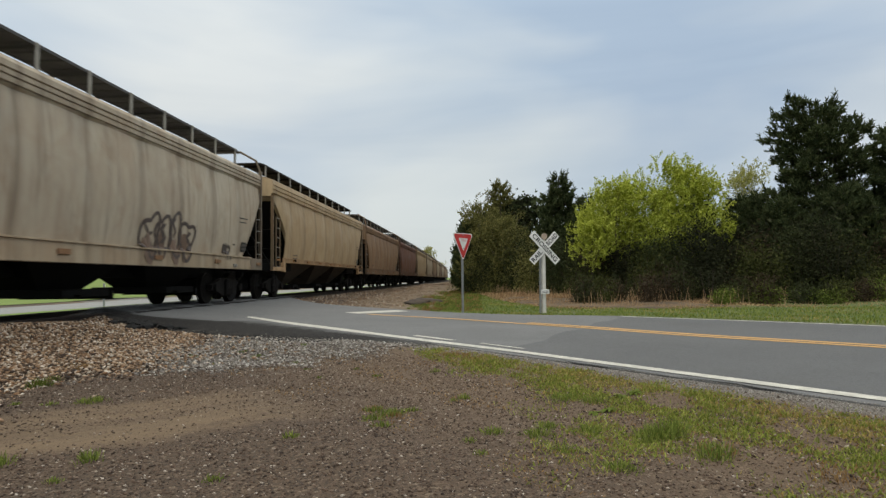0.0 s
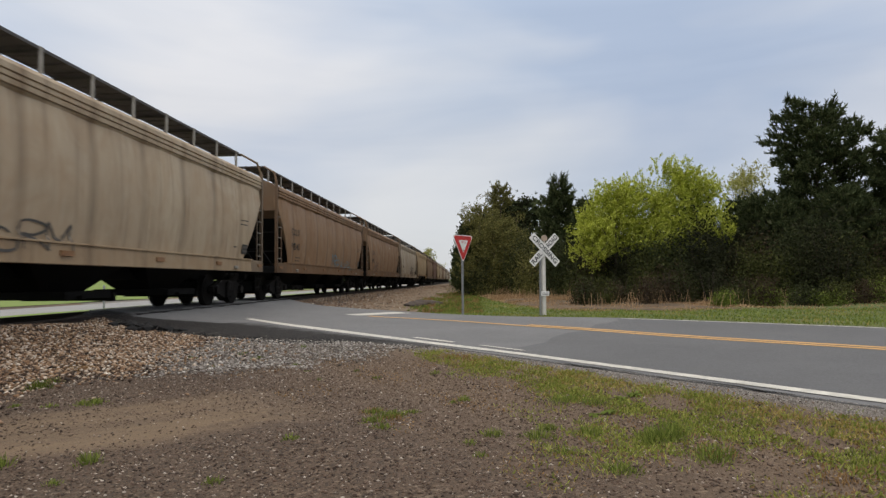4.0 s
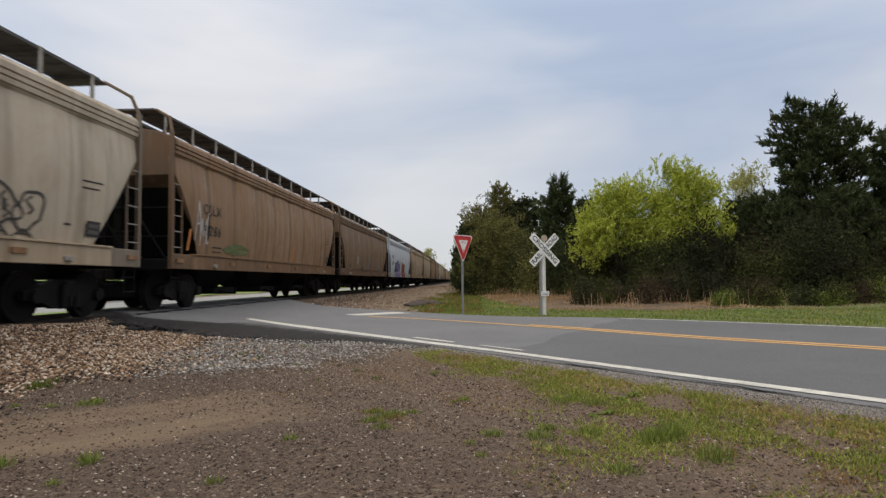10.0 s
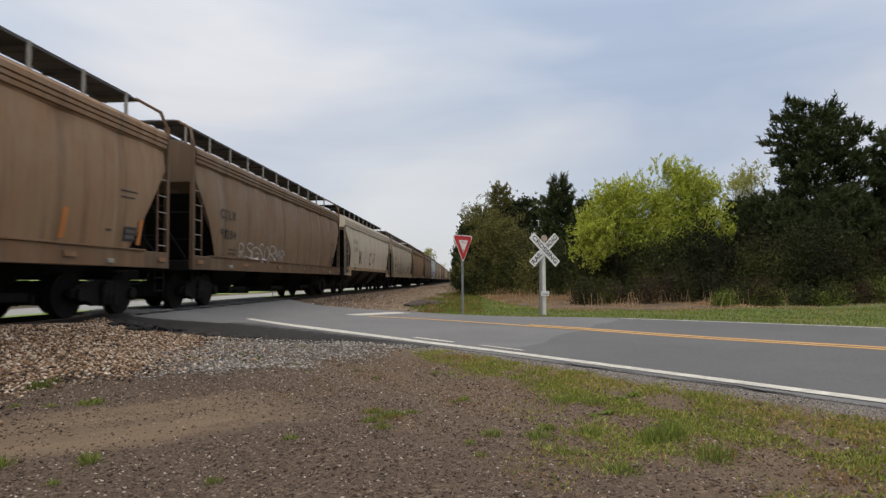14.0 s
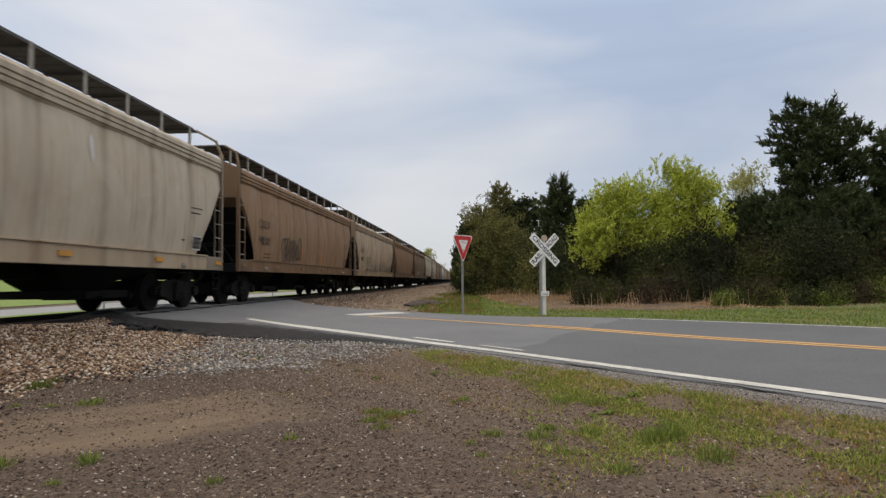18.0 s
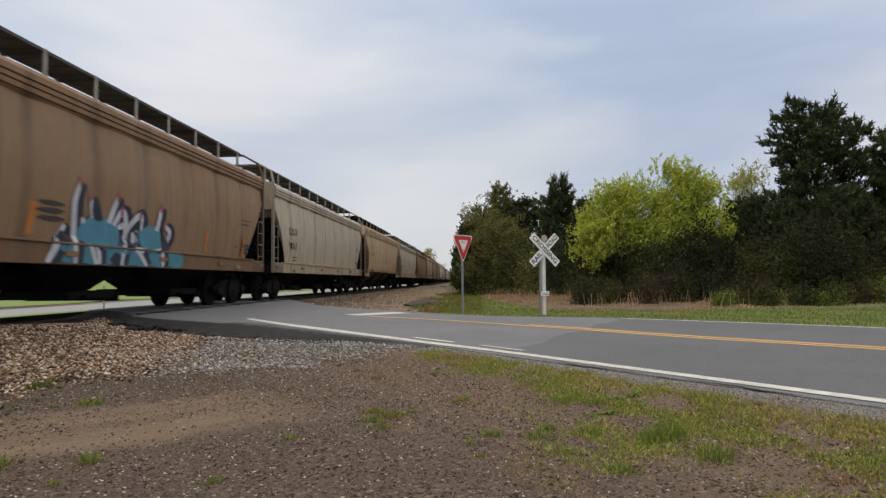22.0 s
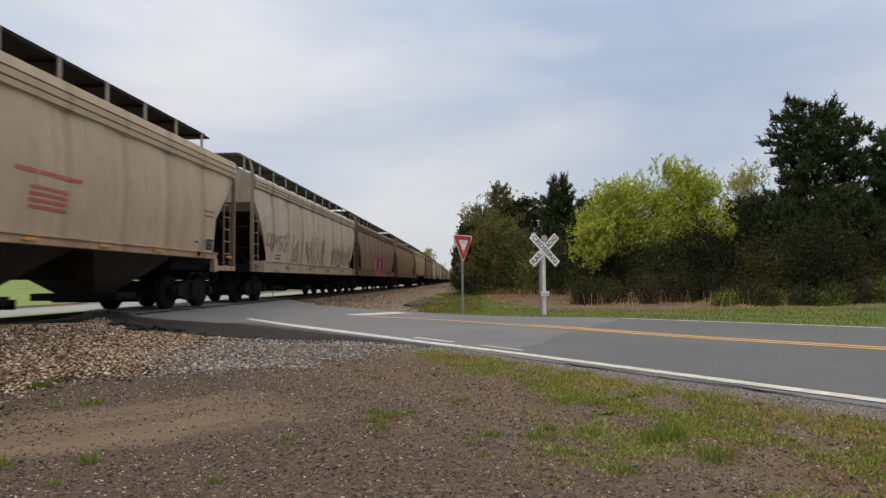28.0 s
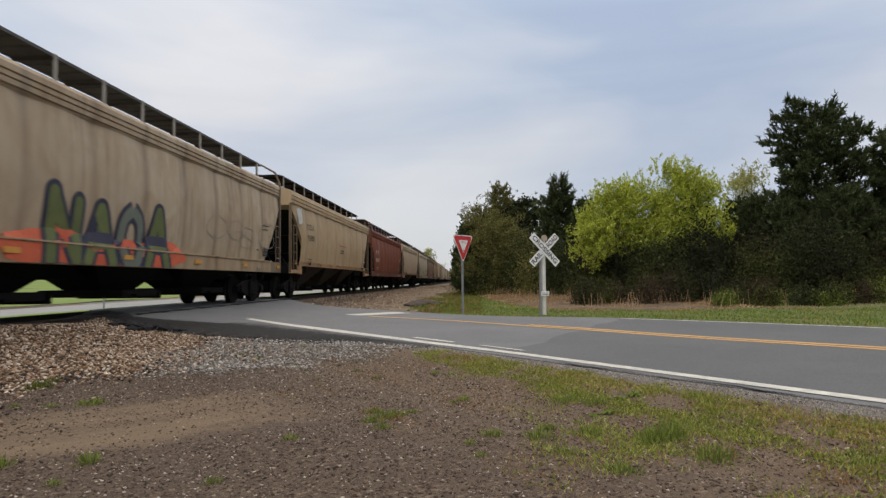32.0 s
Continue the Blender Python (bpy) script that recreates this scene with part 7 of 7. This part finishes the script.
for k_, (yy, zz, ww, hh) in enumerate(((-0.15, 1.75, 0.7, 0.75), (0.55, 1.8, 0.8, 0.6), (1.35, 1.6, 0.7, 0.55), (-0.2, 1.12, 0.5, 0.28))):
    blotch(train[17], yy, zz, ww, hh, (0.022, 0.022, 0.045), 240 + k_, 0.0284 + 0.0003 * k_, "navy spray-paint fill")
STROKES = (((-0.2, 1.75), (0.05, 1.8), (0.1, 1.45)), ((0.5, 1.75), (0.62, 1.5), (0.45, 1.3)), ((0.85, 1.9), (0.8, 1.5), (0.72, 1.1)), ((-2.24, 0.99), (-2.03, 1.26), (-1.78, 1.68)), ((-1.49, 1.0), (-1.5, 1.5), (-1.57, 2.1), (-1.43, 2.5)), ((-1.31, 1.85), (-1.1, 1.5), (-0.89, 1.0)), ((-1.09, 2.27), (-0.9, 1.7), (-0.78, 1.0)),
           ((-0.25, 2.38), (-0.42, 2.0), (-0.6, 1.4)), ((-0.5, 1.5), (-0.1, 2.1), (0.1, 1.7), (-0.05, 1.0)), ((-0.06, 1.42), (0.26, 1.87), (0.69, 2.06), (0.71, 1.36)), ((0.35, 1.7), (0.5, 1.4), (0.9, 1.0)),
           ((1.45, 2.35), (1.36, 1.92), (1.18, 1.43)), ((1.2, 1.4), (1.68, 1.52), (1.89, 1.8), (1.62, 1.95)), ((1.58, 1.35), (1.59, 1.0)))
for k, st in enumerate(STROKES):
    pts = smooth_path(st, 5)
    for mat_, wd, dy, lift in ((NAVY, 0.34, 0.11, 0.0295), (CHALK, 0.15, 0.0, 0.0325)):
        v, f = [], []
        ribbon(v, f, [(a + dy, b) for a, b in pts], wd, lift + 0.0004 * k, True)
        flat_part("graffiti", v, f, mat_, train[17], "white graffiti stroke" if mat_ is CHALK else "navy graffiti shadow")
    top = max(pts, key=lambda q_: q_[1])
    if top[1] > 1.9:
        blotch(train[17], top[0], top[1], 0.13, 0.26, (0.34, 0.10, 0.09), 200 + k, 0.036 + 0.0004 * k, "red tip of spray paint")
for k in range(3):
    blotch(train[17], -2.12, 1.76 + 0.13 * k, 0.72, 0.10, (0.05, 0.045, 0.04), 65 + 7 * k, 0.0275 + 0.0003 * k, "black sprayed bar")
tag(train[20], -2.4, 1.02, 5.2, 1.15, 5, [(0.035, 0.03, 0.05), (0.66, 0.15, 0.20), (0.60, 0.12, 0.17)], 22, 0.27, [(0.25, 0.05, 0.07)], "pink graffiti letters with dark outlines", "NAOHS")
for k, (yy, zz, ww, hh) in enumerate(((1.9, 1.85, 0.8, 0.35), (2.6, 1.9, 0.9, 0.16), (2.4, 1.45, 0.7, 0.3), (2.5, 1.12, 0.4, 0.2))):
    blotch(train[20], yy, zz, ww, hh, (0.30, 0.06, 0.05), 220 + k, 0.0262, "dark red splash of spray paint")
for q, (yy, zz, ww, hh, nn) in enumerate(((-7.2, 1.8, 2.6, 0.75, 6), (-4.2, 1.3, 0.9, 1.0, 3), (-2.4, 1.3, 3.4, 1.3, 8), (2.3, 1.4, 2.2, 1.1, 6), (4.4, 1.6, 2.2, 0.9, 6))):
    tag(train[21], yy, zz, ww, hh, nn, [(0.13, 0.095, 0.07)], 23 + q, 0.045)
for k, yy in enumerate((-4.3, -2.9, -1.4, 0.1)):
    blotch(train[25], yy, 1.28, 1.7, 0.62, (0.66, 0.13, 0.05), 66 + k, 0.0262)
tag(train[25], -4.0, 1.02, 4.2, 1.08, 4, [(0.03, 0.03, 0.06), (0.13, 0.155, 0.045), (0.15, 0.18, 0.055), (0.17, 0.19, 0.15)], 30, 0.25, [(0.62, 0.11, 0.045)], "green graffiti letters over orange", "NAOA")
tag(train[25], 2.1, 1.8, 5.0, 0.9, 4, [(0.30, 0.26, 0.21)], 67, 0.03)
for cari, ys in ((7, (-7.6, 1.2)), (11, (4.6, 7.0)), (13, (-1.7, 1.4, 3.8, 6.5)), (17, (-2.65, 3.8, 6.4))):
    for yy in ys:
        v = [side_point(yy + a, b, 0.0285) for a, b in ((0.0, 1.45), (0.14, 1.45), (0.19, 2.0), (0.05, 2.0))]
        flat_part("paint_bar", v, [(0, 1, 2, 3)], spray((0.52, 0.19, 0.04)), train[cari], "orange spray-paint bar")
for ch, yy, mk in (("K", -4.25, INK), ("A", -2.3, PALE), ("C", -0.95, INK)):
    w = lettering(train[9], ch, yy, 2.05, 1.1, spray(mk))
for i in (9, 15, 18, 22, 24):
    red = spray((0.50, 0.13, 0.09))
    bars(train[i], -0.4, 2.50, (0.5, 0.7, 0.4), 0.07, red)
    for k in range(4 if i in (9, 22) else 2):
        bars(train[i], -0.05, 2.24 - k * 0.11, (0.55, 0.4), 0.06, red if i in (9, 22) else M_INK)
rim = [(-7.68, 3.0), (-7.4, 2.98), (-7.1, 3.08), (-7.06, 3.3), (-7.12, 3.48), (-7.02, 3.68), (-7.3, 3.64), (-7.5, 3.66), (-7.78, 3.58), (-7.72, 3.3)]
v = [side_point(a, b, 0.034) for a, b in rim] + [side_point(-7.4, 3.33, 0.036)]
flat_part("sticker", v, [(k, (k + 1) % 10, 10) for k in range(10)], spray((0.62, 0.62, 0.60)), train[24], "torn pale patch")


# ---- a car on the highway beyond ----
def glow(name, c, k):
    m = Mat(name, 0.3)
    m.b.inputs["Emission Color"].default_value = (*c, 1)
    m.b.inputs["Emission Strength"].default_value = k
    return m.color(c)


def highway_car():
    """A small dark sports utility car with its headlights on; it faces -y."""
    th = tagged(empty("sport_utility_car", pose(-12.0, 400.0, -0.53)), "white sport utility car with lit headlights on the highway", "car")
    paint = plain("white_car_paint", (0.55, 0.56, 0.58), 0.3, 0.0, 0.1, 2.0)
    glass = plain("dark_car_glass", (0.03, 0.04, 0.045), 0.1, 0.0, 0.1, 2.0)
    prof = [(-2.25, 0.35), (-2.3, 0.62), (-2.18, 0.92), (-1.2, 1.05), (-0.45, 1.56), (0.2, 1.68), (1.6, 1.64), (2.2, 1.1), (2.28, 0.6), (2.2, 0.35)]
    bm = bmesh.new()
    rows = []
    for xx, k in ((-0.92, 0.93), (-0.86, 1.0), (0.86, 1.0), (0.92, 0.93)):
        rows.append([bm.verts.new((xx * (1 - 0.14 * max(0, z - 1.0) / 0.68), y, 0.35 + (z - 0.35) * (k if z > 0.6 else 1))) for y, z in prof])
    for i in range(3):
        for j in range(9):
            bm.faces.new((rows[i][j], rows[i][j + 1], rows[i + 1][j + 1], rows[i + 1][j]))
        bm.faces.new((rows[i][9], rows[i][0], rows[i + 1][0], rows[i + 1][9]))
    bm.faces.new(rows[0])
    bm.faces.new(rows[3])
    bmesh.ops.recalc_face_normals(bm, faces=bm.faces)
    part("body", bm, paint, th)
    bm = bmesh.new()
    vs = [bm.verts.new(q) for q in ((-0.76, -1.14, 1.10), (0.76, -1.14, 1.10), (0.68, -0.50, 1.545), (-0.68, -0.50, 1.545))]
    bm.faces.new(vs)
    part("windshield", bm, glass, th, "dark glass windshield")
    for sx in (-1, 1):
        bm = bmesh.new()
        box(bm, sx * 0.48, sx * 0.82, -2.30, -2.18, 0.70, 0.88, 0.03)
        part("headlight", bm, glow("headlight_glass", (1.0, 0.97, 0.9), 6.0), th, "lit headlight")
        bm = bmesh.new()
        disc(bm, sx * 0.68, -2.28, 0.48, 0.08, 0.06, 10)
        part("fog_light", bm, glow("fog_light_glass", (1.0, 0.9, 0.7), 3.0), th, "lit fog light")
        for yy in (-1.42, 1.42):
            bm = bmesh.new()
            disc(bm, sx * 0.82, yy, 0.34, 0.34, 0.22, 20)
            part("tyre", bm, M_BLACK, th)
    bm = bmesh.new()
    box(bm, -0.45, 0.45, -2.325, -2.25, 0.62, 0.78, 0.02)
    part("grille", bm, M_BLACK, th)
    return th


suv = highway_car()
post = tagged(empty("delineator_post", pose(-7.1, 25.4, -0.53)), "thin grey delineator post beside the highway", "post")
part("post", box(bmesh.new(), -0.04, 0.04, -0.02, 0.02, 0, 1.1, 0.008), M_GALV, post)
part("reflector", box(bmesh.new(), 0.041, 0.046, -0.02, 0.02, 0.9, 1.05), M_SIGNWHITE, post)
for yy in (18.0, 33.5, 47.0):
    copy_thing(post, pose(-7.1, yy, -0.53))


# ---- motion ----
def motions():
    times = [float(k) for k in range(33)]

    def place(y, t):
        return y + V0 * t + 0.5 * ACC * t * t

    for i, car in train.items():
        y = mid_place(i)
        walk(car, [(t, pose(float(track_x(place(y, t))), place(y, t), 0, 0, 0, track_turn(place(y, t)))) for t in times])
        # the wheels turn while the car is near
        near = [k / FPS for k in range(32 * FPS + 1) if -9 < place(y, k / FPS) < 32]
        if not near:
            continue
        turns = [(t, -math.degrees((place(y, t) - place(y, near[0])) / 0.457)) for t in near]
        if near[0] > 0:
            turns.insert(0, (0.0, turns[0][1]))
        if near[-1] < 32:
            turns.append((32.0, turns[-1][1]))
        for tr in [c for c in car.children if c.name.startswith("truck")]:
            for w in [c for c in tr.children if c.name.startswith("wheelset")]:
                at = w.location.copy()
                walk(w, [(t, pose(at.x, at.y, at.z, a, 0, 0)) for t, a in turns])
    walk(suv, [(t, pose(-12.0, 41.0 - 17.3 * (t - 20.0), -0.53)) for t in (0.0, 10.0, 20.0, 32.0)])


motions()
